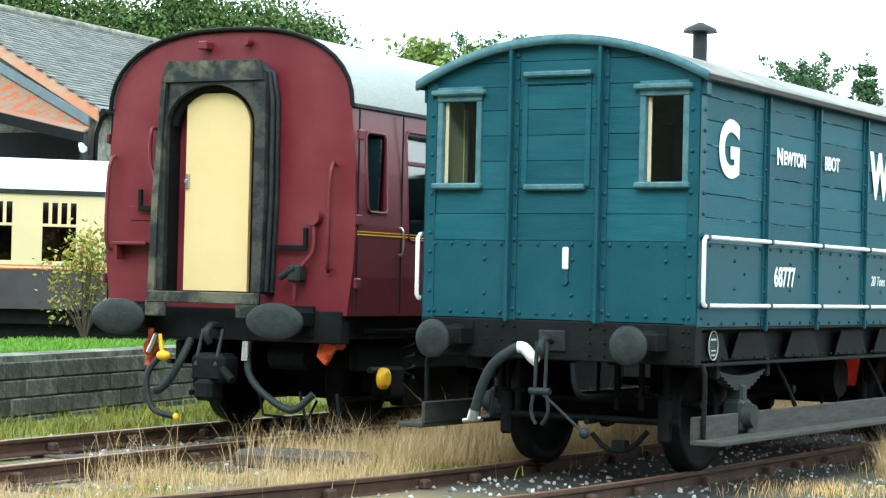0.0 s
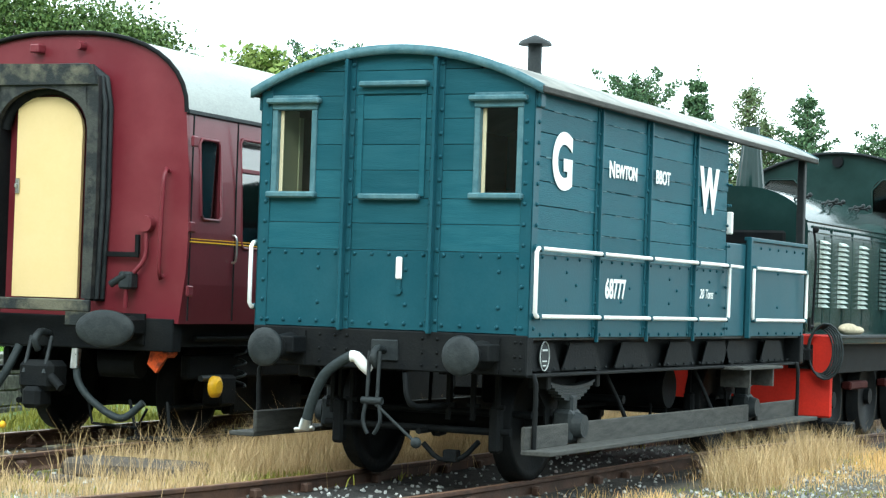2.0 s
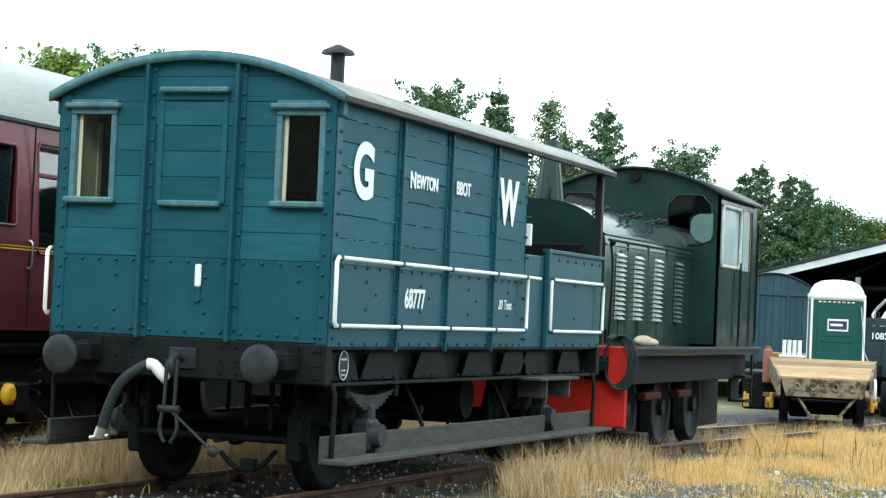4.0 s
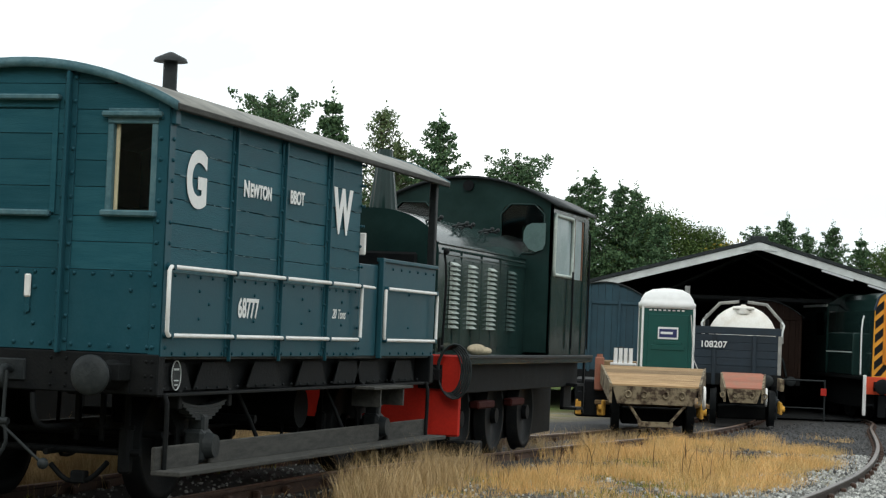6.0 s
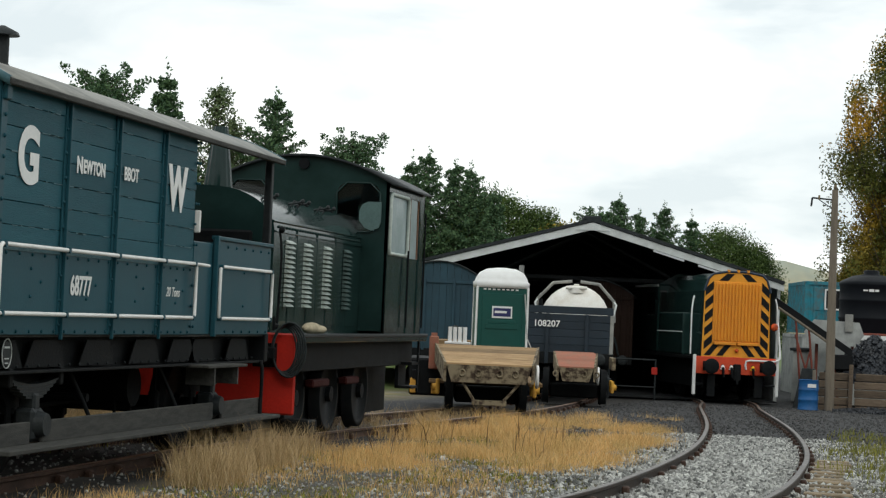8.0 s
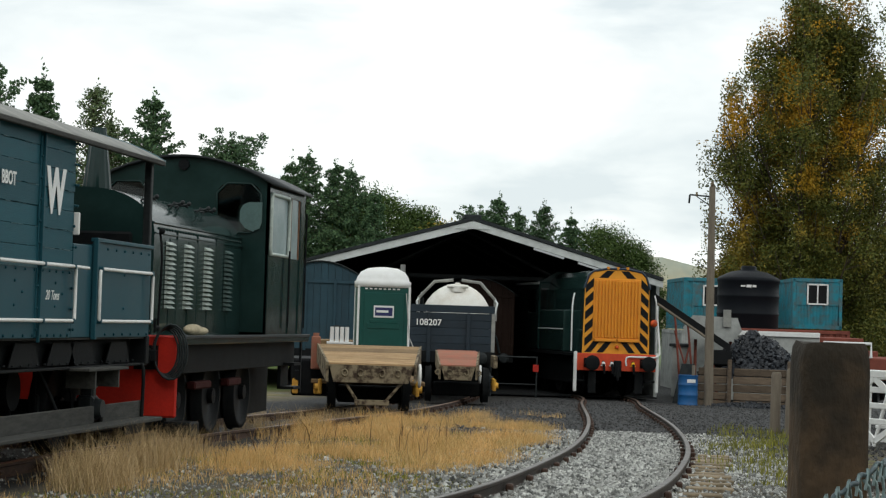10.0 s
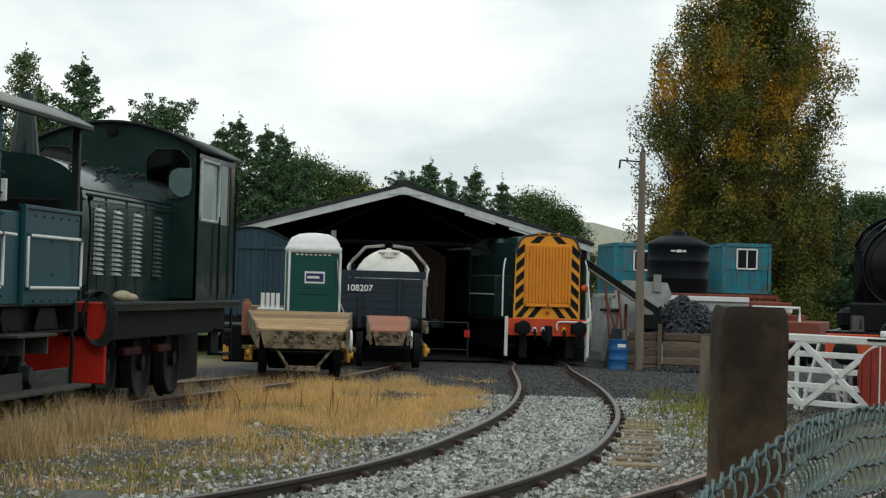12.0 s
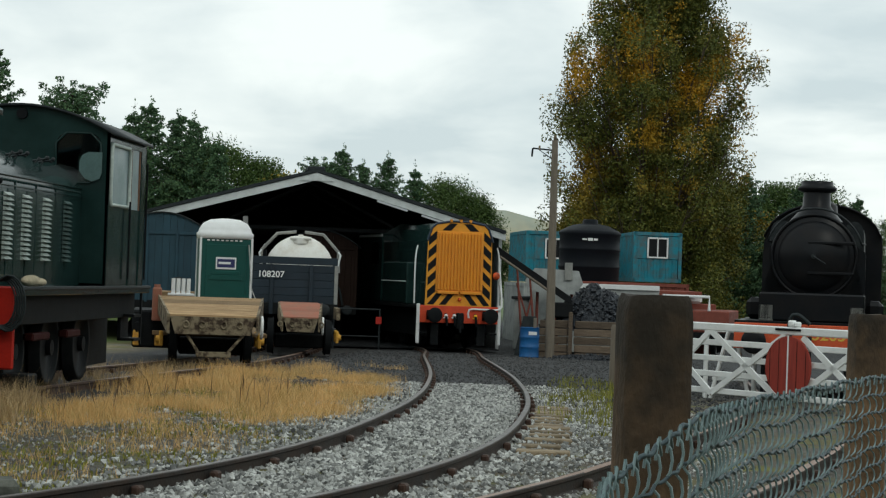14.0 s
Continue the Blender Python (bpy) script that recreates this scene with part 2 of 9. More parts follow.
    def ball(self, c, r, sx=1, sy=1, sz=1, seg=10, rings=6):
        v, f = [], []
        for i in range(rings + 1):
            t = math.pi * i / rings
            for k in range(seg):
                u = 2 * math.pi * k / seg
                v.append((c[0] + r * sx * math.sin(t) * math.cos(u), c[1] + r * sy * math.sin(t) * math.sin(u), c[2] + r * sz * math.cos(t)))
        for i in range(rings):
            for k in range(seg):
                f.append((i * seg + k, i * seg + (k + 1) % seg, (i + 1) * seg + (k + 1) % seg, (i + 1) * seg + k))
        return self.add(v, f, True)

    def sheet(self, fn, us, vs, thick, axis):
        """A curved plate: fn(u, v) gives points; drawn thick along axis vector."""
        nu, nv = len(us), len(vs)
        top = [Vector(fn(u, v)) for u in us for v in vs]
        off = Vector(axis) * thick
        k = nu * nv
        f = []
        for i in range(nu - 1):
            for j in range(nv - 1):
                q = (i * nv + j, (i + 1) * nv + j, (i + 1) * nv + j + 1, i * nv + j + 1)
                f += [q, tuple(k + x for x in q)]
        rim = [i * nv for i in range(nu)] + [(nu - 1) * nv + j for j in range(1, nv)] + [i * nv + nv - 1 for i in range(nu - 2, -1, -1)] + [j for j in range(nv - 2, 0, -1)]
        f += [(rim[i], rim[(i + 1) % len(rim)], k + rim[(i + 1) % len(rim)], k + rim[i]) for i in range(len(rim))]
        return self.add(top + [p + off for p in top], f, True)

    def mesh(self, name, tidy=True):
        me = bpy.data.meshes.new(name)
        me.from_pydata(self.v, [], self.f)
        me.polygons.foreach_set("use_smooth", self.s)
        if tidy:
            bm = bmesh.new()
            bm.from_mesh(me)
            bmesh.ops.recalc_face_normals(bm, faces=bm.faces)
            bm.to_mesh(me)
            bm.free()
        me.update()
        return me


def part(name, shape, material, parent=None, label="", at=None, kind=""):
    """Links a Shape (or a ready mesh) as one mesh object under a thing or part."""
    me = shape if isinstance(shape, bpy.types.Mesh) else shape.mesh(name)
    if material is not None and not me.materials:
        me.materials.append(material)
    ob = new(name, me)
    if parent is not None:
        ob.parent = parent
    if at is not None:
        ob.matrix_local = at
    return tagged(ob, label, kind=kind)


def thing(name, label, category, m, group="", kind=""):
    ob = new(name)
    ob.empty_display_size = 0.2
    ob.matrix_world = m
    return tagged(ob, label, category, group, kind)


def lettering(text, size, material, parent, at, name="lettering", sx=1.0, bold=0.0, shear=0.0, label=""):
    cu = bpy.data.curves.new("text", "FONT")
    cu.body, cu.size, cu.extrude, cu.offset, cu.shear = text, size, 0.002, bold, shear
    cu.align_x, cu.align_y = "CENTER", "CENTER"
    ob = bpy.data.objects.new("text", cu)
    me = bpy.data.meshes.new_from_object(ob)
    bpy.data.objects.remove(ob)
    me.materials.clear()
    return part(name, me, material, parent, label, at @ Matrix.Diagonal((sx, 1, 1, 1)))


def flow(nodes, step=0.5):
    """Points along a smooth line through nodes."""
    p = [Vector(q) for q in nodes]
    p = [2 * p[0] - p[1]] + p + [2 * p[-1] - p[-2]]
    out = []
    for i in range(1, len(p) - 2):
        k = max(2, int((p[i + 1] - p[i]).length / step))
        for j in range(k):
            t = j / k
            out.append(0.5 * (2 * p[i] + (p[i + 1] - p[i - 1]) * t + (2 * p[i - 1] - 5 * p[i] + 4 * p[i + 1] - p[i + 2]) * t * t + (3 * p[i] - p[i - 1] - 3 * p[i + 1] + p[i + 2]) * t ** 3))
    return out + [p[-2]]


def grade(y):
    """Height of the rail heads: level by the van, falling gently beyond."""
    return -0.016 * min(max(y - 6, 0), 48)


# ---- ground, tracks ----
def ground_height(x, y):
    return grade(y) - 0.13 + 0.03 * noise.noise((x * 0.35, y * 0.35, 0)) + 0.012 * noise.noise((x * 2.1, y * 2.1, 4))


def ground_material():
    m = bpy.data.materials.new("yard_ground")
    m.use_nodes = True
    n, l = m.node_tree.nodes, m.node_tree.links
    b = n["Principled BSDF"]
    b.inputs["Roughness"].default_value = 0.95
    co = n.new("ShaderNodeTexCoord")

    def tex(scale, detail=6):
        t = n.new("ShaderNodeTexNoise")
        t.inputs["Scale"].default_value, t.inputs["Detail"].default_value, t.inputs["Roughness"].default_value = scale, detail, 0.65
        l.new(co.outputs["Object"], t.inputs["Vector"])
        return t

    def mix(fac, c1, c2, lo, hi):
        r = n.new("ShaderNodeMapRange")
        r.inputs["From Min"].default_value, r.inputs["From Max"].default_value = lo, hi
        l.new(fac, r.inputs["Value"])
        x = n.new("ShaderNodeMixRGB")
        l.new(r.outputs[0], x.inputs[0])
        for i, c in ((1, c1), (2, c2)):
            if isinstance(c, tuple):
                x.inputs[i].default_value = (*c, 1)
            else:
                l.new(c, x.inputs[i])
        return x.outputs[0]
    earth = mix(tex(1.1).outputs["Fac"], (0.24, 0.18, 0.095), (0.13, 0.14, 0.035), 0.45, 0.62)
    stones = mix(tex(26, 3).outputs["Fac"], (0.06, 0.056, 0.048), (0.36, 0.35, 0.32), 0.42, 0.6)
    grit = mix(tex(0.7).outputs["Fac"], earth, stones, 0.5, 0.66)
    # dark cinder paving round the shed and coal stage
    sep = n.new("ShaderNodeSeparateXYZ")
    l.new(co.outputs["Object"], sep.inputs[0])
    far = n.new("ShaderNodeMapRange")
    far.inputs["From Min"].default_value, far.inputs["From Max"].default_value = 12, 19
    l.new(sep.outputs["Y"], far.inputs["Value"])
    east = n.new("ShaderNodeMapRange")
    east.inputs["From Min"].default_value, east.inputs["From Max"].default_value = -3.6, -1.6
    l.new(sep.outputs["X"], east.inputs["Value"])
    both = n.new("ShaderNodeMath")
    both.operation = "MULTIPLY"
    l.new(far.outputs[0], both.inputs[0])
    l.new(east.outputs[0], both.inputs[1])
    cinder = mix(tex(9, 4).outputs["Fac"], (0.018, 0.019, 0.021), (0.07, 0.07, 0.07), 0.45, 0.7)
    x = n.new("ShaderNodeMixRGB")
    l.new(both.outputs[0], x.inputs[0])
    l.new(grit, x.inputs[1])
    l.new(cinder, x.inputs[2])
    far2 = n.new("ShaderNodeMapRange")
    far2.inputs["From Min"].default_value, far2.inputs["From Max"].default_value = 95, 130
    l.new(sep.outputs["Y"], far2.inputs["Value"])
    def span(axis, lo, hi):
        k = n.new("ShaderNodeMapRange")
        k.inputs["From Min"].default_value, k.inputs["From Max"].default_value = lo, hi
        l.new(sep.outputs[axis], k.inputs["Value"])
        return k.outputs[0]

    def times(a, b):
        k = n.new("ShaderNodeMath")
        k.operation = "MULTIPLY"
        l.new(a, k.inputs[0])
        l.new(b, k.inputs[1])
        return k.outputs[0]

    def over(fac, low, high):
        k = n.new("ShaderNodeMixRGB")
        l.new(fac, k.inputs[0])
        l.new(low, k.inputs[1])
        l.new(high, k.inputs[2])
        return k.outputs[0]
    # mossy dark grit in the yard; oil-soaked ash by the van has its shade painted in
    moss = mix(tex(1.6).outputs["Fac"], (0.085, 0.066, 0.04), (0.13, 0.13, 0.02), 0.5, 0.62)
    yard_grit = mix(tex(24, 4).outputs["Fac"], (0.028, 0.027, 0.024), (0.24, 0.23, 0.2), 0.44, 0.68)
    yard = mix(tex(1.0).outputs["Fac"], moss, yard_grit, 0.44, 0.62)
    yard_zone = times(span("X", 2.3, 3.0), span("Y", 22, 16))
    shaded_ash = mix(tex(14, 5).outputs["Fac"], (0.014, 0.0135, 0.013), (0.06, 0.055, 0.048), 0.42, 0.7)
    van_shade_zone = times(times(span("X", 0.0, 0.5), span("X", 3.0, 2.5)), span("Y", -1.4, -0.2))
    base = over(van_shade_zone, over(yard_zone, x.outputs[0], yard), shaded_ash)
    x2 = n.new("ShaderNodeMixRGB")
    l.new(far2.outputs[0], x2.inputs[0])
    l.new(base, x2.inputs[1])
    x2.inputs[2].default_value = (0.1, 0.14, 0.05, 1)
    # grass beyond the coach track
    west = n.new("ShaderNodeMapRange")
    west.inputs["From Min"].default_value, west.inputs["From Max"].default_value = -3.6, -5.2
    l.new(sep.outputs["X"], west.inputs["Value"])
    x3 = n.new("ShaderNodeMixRGB")
    l.new(west.outputs[0], x3.inputs[0])
    l.new(x2.outputs[0], x3.inputs[1])
    l.new(mix(tex(2.2).outputs["Fac"], (0.09, 0.17, 0.03), (0.17, 0.16, 0.06), 0.42, 0.62), x3.inputs[2])
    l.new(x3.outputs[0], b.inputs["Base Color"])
    bp = n.new("ShaderNodeBump")
    bp.inputs["Strength"].default_value, bp.inputs["Distance"].default_value = 0.7, 0.05
    l.new(tex(18, 5).outputs["Fac"], bp.inputs["Height"])
    l.new(bp.outputs[0], b.inputs["Normal"])
    return m


GROUND = ground_material()
xs = np.concatenate([[-2500, -800, -250, -90, -50], np.arange(-30, 40.1, 0.8), [55, 90, 250, 800, 2500]])
ys = np.concatenate([[-2500, -600, -120, -40], np.arange(-24, 62, 0.8), [70, 85, 110, 200, 600, 2500]])
gv = [(float(x), float(y), ground_height(float(x), float(y))) for y in ys for x in xs]
nx = len(xs)
gf = [(j * nx + i, j * nx + i + 1, (j + 1) * nx + i + 1, (j + 1) * nx + i) for j in range(len(ys) - 1) for i in range(nx - 1)]
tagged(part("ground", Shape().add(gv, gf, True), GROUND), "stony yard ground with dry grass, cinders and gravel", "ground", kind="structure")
# unseen walls added behind and beside the camera to cut low sky light and reflections
tagged(part("sky_block_south", Shape().box(-70, 55, -26.5, -26, -0.5, 11), RUBBLE), "unseen added wall that blocks low sky light", "wall", kind="structure")
tagged(part("sky_block_east", Shape().box(54.5, 55, -26, 60, -1.5, 10), RUBBLE), "unseen added wall that blocks low sky light", "wall", kind="structure")

RAIL_OUTLINE = [(-0.07, -0.15), (0.07, -0.15), (0.07, -0.138), (0.012, -0.115), (0.012, -0.045), (0.036, -0.03), (0.036, -0.006), (0.028, 0), (-0.028, 0), (-0.036, -0.006), (-0.036, -0.03), (-0.012, -0.045), (-0.012, -0.115), (-0.07, -0.138)]
sleeper_mesh = Shape().box(-1.28, 1.28, -0.125, 0.125, -0.28, -0.15, 0.015).mesh("sleeper")
sleeper_mesh.materials.append(SLEEPER)
chair_shape = Shape().box(-0.16, 0.16, -0.06, 0.06, -0.155, -0.125, 0.01)
for sgn in (-1, 1):
    chair_shape.box(sgn * 0.03, sgn * 0.1, -0.05, 0.05, -0.13, -0.05, 0.015)
chair_mesh = chair_shape.mesh("rail_chair")
chair_mesh.materials.append(RAIL)
TRACKS = {}


def track(name, nodes, label, lift=0.0, top=None, web=None, pieces=(-99, 99)):
    pts = flow([(x, y, 0) for x, y in nodes], 0.6)
    TRACKS[name] = pts
    tr = thing(name, label, "railway track", Matrix.Identity(4), kind="structure")
    sides = []
    for p, q in zip(pts, pts[1:] + [2 * pts[-1] - pts[-2]]):
        d = (q - p).normalized()
        sides.append(Vector((d.y, -d.x, 0)))
    for sgn in (-1, 1):
        v, f = [], []
        k = len(RAIL_OUTLINE)
        for p, s in zip(pts, sides):
            c = p + sgn * 0.7535 * s
            v += [(c.x + s.x * a, c.y + s.y * a, grade(p.y) + lift + b) for a, b in RAIL_OUTLINE]
        for i in range(len(pts) - 1):
            f += [(i * k + j, i * k + (j + 1) % k, (i + 1) * k + (j + 1) % k, (i + 1) * k + j) for j in range(k)]
        sh = Shape().add(v, f)
        me = sh.mesh("rail")
        me.materials.append(web or RAIL)
        me.materials.append(top or RAIL_TOP)
        for poly in me.polygons:
            if poly.normal.z > 0.8 and all(me.vertices[i].co.z > -0.012 + grade(me.vertices[i].co.y) + lift for i in poly.vertices):
                poly.material_index = 1
        part("rail", me, None, tr)
    along, last = 0.0, None
    for i, p in enumerate(pts):
        if last is not None:
            along += (p - last).length
        last = p
        if along < 0.72 and i:
            continue
        along = 0.0
        if not pieces[0] <= p.y <= pieces[1]:
            continue
        s = sides[i]
        turn = Matrix.Translation((p.x, p.y, grade(p.y) + lift)) @ Matrix.Rotation(math.atan2(s.y, s.x) + random.uniform(-0.015, 0.015), 4, "Z")
        part("sleeper", sleeper_mesh, None, tr, at=turn)
        for sgn in (-1, 1):
            part("rail_chair", chair_mesh, None, tr, at=turn @ Matrix.Translation((sgn * 0.7535, 0, 0)))
    return tr


track("track_van", [(-2.6, -13), (-1.2, -9.5), (0.45, -5), (0.95, -2.5), (1.2, 0), (1.22, 4), (1.25, 9), (1.45, 16), (1.75, 24), (1.6, 32), (1.1, 40), (0.2, 50), (-1.2, 62)], "rusty railway track under the brake van and shunter")
track("track_coach", [(-2.1, -13), (-2.4, -6), (-2.78, 0), (-3.14, 6), (-3.7, 14), (-4.6, 26), (-5.6, 40)], "rusty overgrown railway track under the maroon coach", lift=0.05, pieces=(-12, 20))
track("track_curve", [(-2.0, -11.5), (1.9, -8.3), (4.6, -4.6), (6.05, -1.6), (6.95, 1.6), (7.42, 5), (7.53, 9), (7.5, 13), (7.3, 18), (6.85, 25), (5.85, 37), (5.0, 47.5), (2.6, 60)], "curved railway track in pale ballast leading to the shed", top=RAIL_WORN, web=RAIL_DARK)
track("track_crossing", [(7.2, -6.2), (8.3, -2.6), (9.25, 0.2), (9.9, 2.5), (11.2, 8), (12.1, 14), (12.62, 19), (13.2, 30)], "railway track passing the crossing gate to the steam engine", web=RAIL_DARK, pieces=(-6, 12))


# ---- goods brake van ----
def rivets(points, normal, r=0.018):
    sh = Shape()
    n = Vector(normal)
    for p in points:
        sh.ball(Vector(p), r, seg=6, rings=4)
    return sh


def buffer_set(parent, x, z, y, head=0.15, length=0.46, oval=False, material=None):
    """A sprung buffer that points towards -y."""
    housing = Shape().prism([(x - 0.14, z - 0.14), (x + 0.14, z - 0.14), (x + 0.14, z + 0.14), (x - 0.14, z + 0.14)], 1, y - 0.02, y - 0.05)
    housing.tube([(x, y - 0.04, z), (x, y - length * 0.6, z)], [0.12, 0.09], 16)
    housing.box(x - 0.15, x + 0.15, y - length * 0.55, y - 0.04, z - 0.045, z + 0.09, 0.01)
    b = part("buffer", housing, BLACK, parent)
    ram = Shape().tube([(x, y - length * 0.55, z), (x, y - length + 0.03, z)], 0.055, 12)
    part("ram", ram, GREY_BLACK, b)
    hs = Shape()
    seg = 28
    v, f = [], []
    for k, (rr, dy) in enumerate(((0.02, -length - 0.022), (0.6, -length - 0.016), (0.93, -length - 0.002), (1.0, -length + 0.012), (1.0, -length + 0.03), (0.35, -length + 0.05))):
        for j in range(seg):
            a = 2 * math.pi * j / seg
            ex = 0.305 if oval else head
            ez = 0.17 if oval else head
            v.append((x + ex * rr * math.cos(a), y + dy, z + ez * rr * math.sin(a)))
    for k in range(5):
        f += [(k * seg + j, k * seg + (j + 1) % seg, (k + 1) * seg + (j + 1) % seg, (k + 1) * seg + j) for j in range(seg)]
    hs.add(v, f, True)
    hs.add(v[:seg], [tuple(range(seg))])
    part("buffer_head", hs, material or GREY_BLACK, b)
    return b


def wheel(parent, x, y, r=0.47, z=None, material=None, spokes=0):
    """A railway wheel with tread, flange, web and boss; axle along x."""
    z = r if z is None else z
    s = 1 if x > 0 else -1
    sh = Shape()
    prof = [(0.06, 0.09), (0.06, 0.11), (-0.04, 0.12), (-0.04, r * 0.82), (-0.065, r * 0.84), (-0.065, r), (0.055, r + 0.004), (0.065, r + 0.03), (0.085, r + 0.03), (0.09, r * 0.84), (0.02, r * 0.82), (0.02, 0.13)]
    seg = 36
    v, f = [], []
    k = len(prof)
    for j in range(seg):
        a = 2 * math.pi * j / seg
        v += [(x - s * px, y + rr * math.cos(a), z + rr * math.sin(a)) for px, rr in prof]
    for j in range(seg):
        f += [(j * k + i, j * k + i + 1, ((j + 1) % seg) * k + i + 1, ((j + 1) % seg) * k + i) for i in range(k - 1)]
    sh.add(v, f, True)
    sh.tube([(x - s * 0.08, y, z), (x + s * 0.1, y, z)], 0.1, 16)
    return part("wheel", sh, material or BLACK, parent)


def axle_gear(parent, x, y, s, r=0.47):
    """Axle guard, leaf spring and axlebox on one side."""
    ag = Shape().prism([(y - 0.55, 0.92), (y + 0.55, 0.92), (y + 0.2, 0.62), (y + 0.17, 0.28), (y + 0.1, 0.28), (y + 0.1, 0.6), (y - 0.1, 0.6), (y - 0.1, 0.28), (y - 0.17, 0.28), (y - 0.2, 0.62)], 0, x - s * 0.02, x)
    part("axle_guard", ag, BLACK, parent)
    sp = Shape()
    for i in range(6):
        half = 0.5 - 0.065 * i
        pts = [(x + s * 0.11, y + half * u, 0.8 - 0.02 * i - 0.05 * (1 - (u * half / 0.5) ** 2) + 0.03) for u in np.linspace(-1, 1, 9)]
        for a, b in zip(pts, pts[1:]):
            sp.add([(a[0] - 0.045, a[1], a[2]), (a[0] + 0.045, a[1], a[2]), (b[0] + 0.045, b[1], b[2]), (b[0] - 0.045, b[1], b[2]), (a[0] - 0.045, a[1], a[2] + 0.018), (a[0] + 0.045, a[1], a[2] + 0.018), (b[0] + 0.045, b[1], b[2] + 0.018), (b[0] - 0.045, b[1], b[2] + 0.018)], [(0, 1, 2, 3), (4, 5, 6, 7), (0, 1, 5, 4), (1, 2, 6, 5), (2, 3, 7, 6), (3, 0, 4, 7)])
    part("leaf_spring", sp, GREY_BLACK, parent)
    for u in (-0.52, 0.52):
        part("spring_shoe", Shape().box(x, x + s * 0.17, y + u - 0.04, y + u + 0.04, 0.78, 0.93, 0.01), BLACK, parent)
    bx = Shape().box(x + s * 0.02, x + s * 0.2, y - 0.12, y + 0.12, r - 0.14, r + 0.13, 0.03)
    bx.tube([(x + s * 0.19, y, r), (x + s * 0.27, y, r)], [0.115, 0.09], 16)
    bx.box(x + s * 0.04, x + s * 0.18, y - 0.06, y + 0.06, r + 0.1, r + 0.25, 0.02)
    part("axlebox", bx, GREY_BLACK, parent, "grimy black cast axlebox")


def brake_van():
    m = pose(1.22, 0, 0, 0, 0, 0)
    van = thing("brake_van", "teal-painted timber goods brake van with white lettering and handrails", "railway wagon", m)
    H, L, CAB = 1.22, 7.38, 4.7

    def arc(x):
        return 3.47 - (2.73 - math.sqrt(2.73 ** 2 - x * x))
    # roof
    xs_ = list(np.linspace(-1.31, 1.31, 25))
    part("roof", Shape().sheet(lambda u, v: (u, v, arc(u) + 0.012), xs_, [-0.06, 2.5, 5.0, L + 0.12], 0.03, (0, 0, -1)), GREY_ROOF, van, "weathered grey canvas roof")
    for y0, y1 in ((-0.075, -0.03), (L + 0.09, L + 0.135)):
        part("roof_rim", Shape().sheet(lambda u, v: (u, v, arc(u) + 0.02), xs_, [y0, y1], 0.075, (0, 0, -1)), TEAL_EDGE, van)
    for s in (-1, 1):
        part("eave_strip", Shape().box(s * 1.27, s * 1.32, -0.06, L + 0.1, arc(1.3) - 0.05, arc(1.3) - 0.0, 0.008), BOARD, van)

    # end wall: three bays of boards over steel sheets
    zs = [1.85, 2.065, 2.265, 2.49, 2.695, 2.9, 3.09, 3.29, 3.6]
    bays = [(-1.17, -0.45), (-0.37, 0.35), (0.43, 1.17)]
    wins = {0: (-1.075, -0.755), 2: (0.765, 1.085)}
    for b, (xa, xb) in enumerate(bays):
        for z0, z1 in zip(zs, zs[1:]):
            spans = [(xa, xb)]
            if b in wins and z0 < 2.98 and z1 > 2.3:
                w0, w1 = wins[b]
                spans = [(xa, w0 - 0.05), (w1 + 0.05, xb)]
            for p0, p1 in spans:
                if p1 - p0 < 0.02:
                    continue
                k = 8
                poly = [(p0, z0 + 0.0025), (p1, z0 + 0.0025)]
                tops = [(x, min(z1 - 0.0025, arc(x) - 0.03)) for x in np.linspace(p1, p0, k)]
                if min(t[1] for t in tops) < z0 + 0.02:
                    tops = [t for t in tops if t[1] > z0 + 0.015]
                    if len(tops) < 2:
                        continue
                    poly = [(tops[-1][0], z0 + 0.004), (tops[0][0], z0 + 0.004)]
                dy = random.uniform(-0.007, 0.004)
                part("plank", Shape().prism(poly + tops, 1, 0.0 + dy, 0.05), TEAL, van)
        part("steel_sheet", Shape().box(xa, xb, -0.004, 0.04, 1.22, 1.848, 0.003), TEAL_STEEL, van)
        pts = [(x, -0.006, z) for x in np.linspace(xa + 0.05, xb - 0.05, 5) for z in (1.82, 1.27)] + [(xa + (xb - xa) * 0.72, -0.006, z) for z in (1.7, 1.42)]
        part("rivets", rivets(pts, (0, -1, 0)), TEAL_STEEL, van, kind="stuff")
    # lining behind the boards, with the window holes left open
    lining = Shape().box(-1.19, 1.19, 0.052, 0.075, 1.22, 2.3)
    for x0, x1 in ((-1.19, -1.075), (-0.755, 0.765), (1.085, 1.19)):
        lining.box(x0, x1, 0.052, 0.075, 2.3, 2.98)
    lining.prism([(-1.19, 2.98), (1.19, 2.98)] + [(x, arc(x) - 0.035) for x in np.linspace(1.19, -1.19, 14)], 1, 0.052, 0.075)
    part("end_lining", lining, BROWN_WOOD, van)
    for xc in (-0.41, 0.39):
        st = Shape().box(xc - 0.055, xc + 0.055, -0.02, 0.0, 1.2, 3.4, 0.004).box(xc - 0.014, xc + 0.014, -0.085, -0.02, 1.2, 3.38, 0.005)
        part("stanchion", st, TEAL_STEEL, van)
        part("rivets", rivets([(xc + u * 0.04, -0.022, z) for u in (-1, 1) for z in np.arange(1.3, 3.35, 0.185)], (0, -1, 0)), TEAL_STEEL, van, kind="stuff")
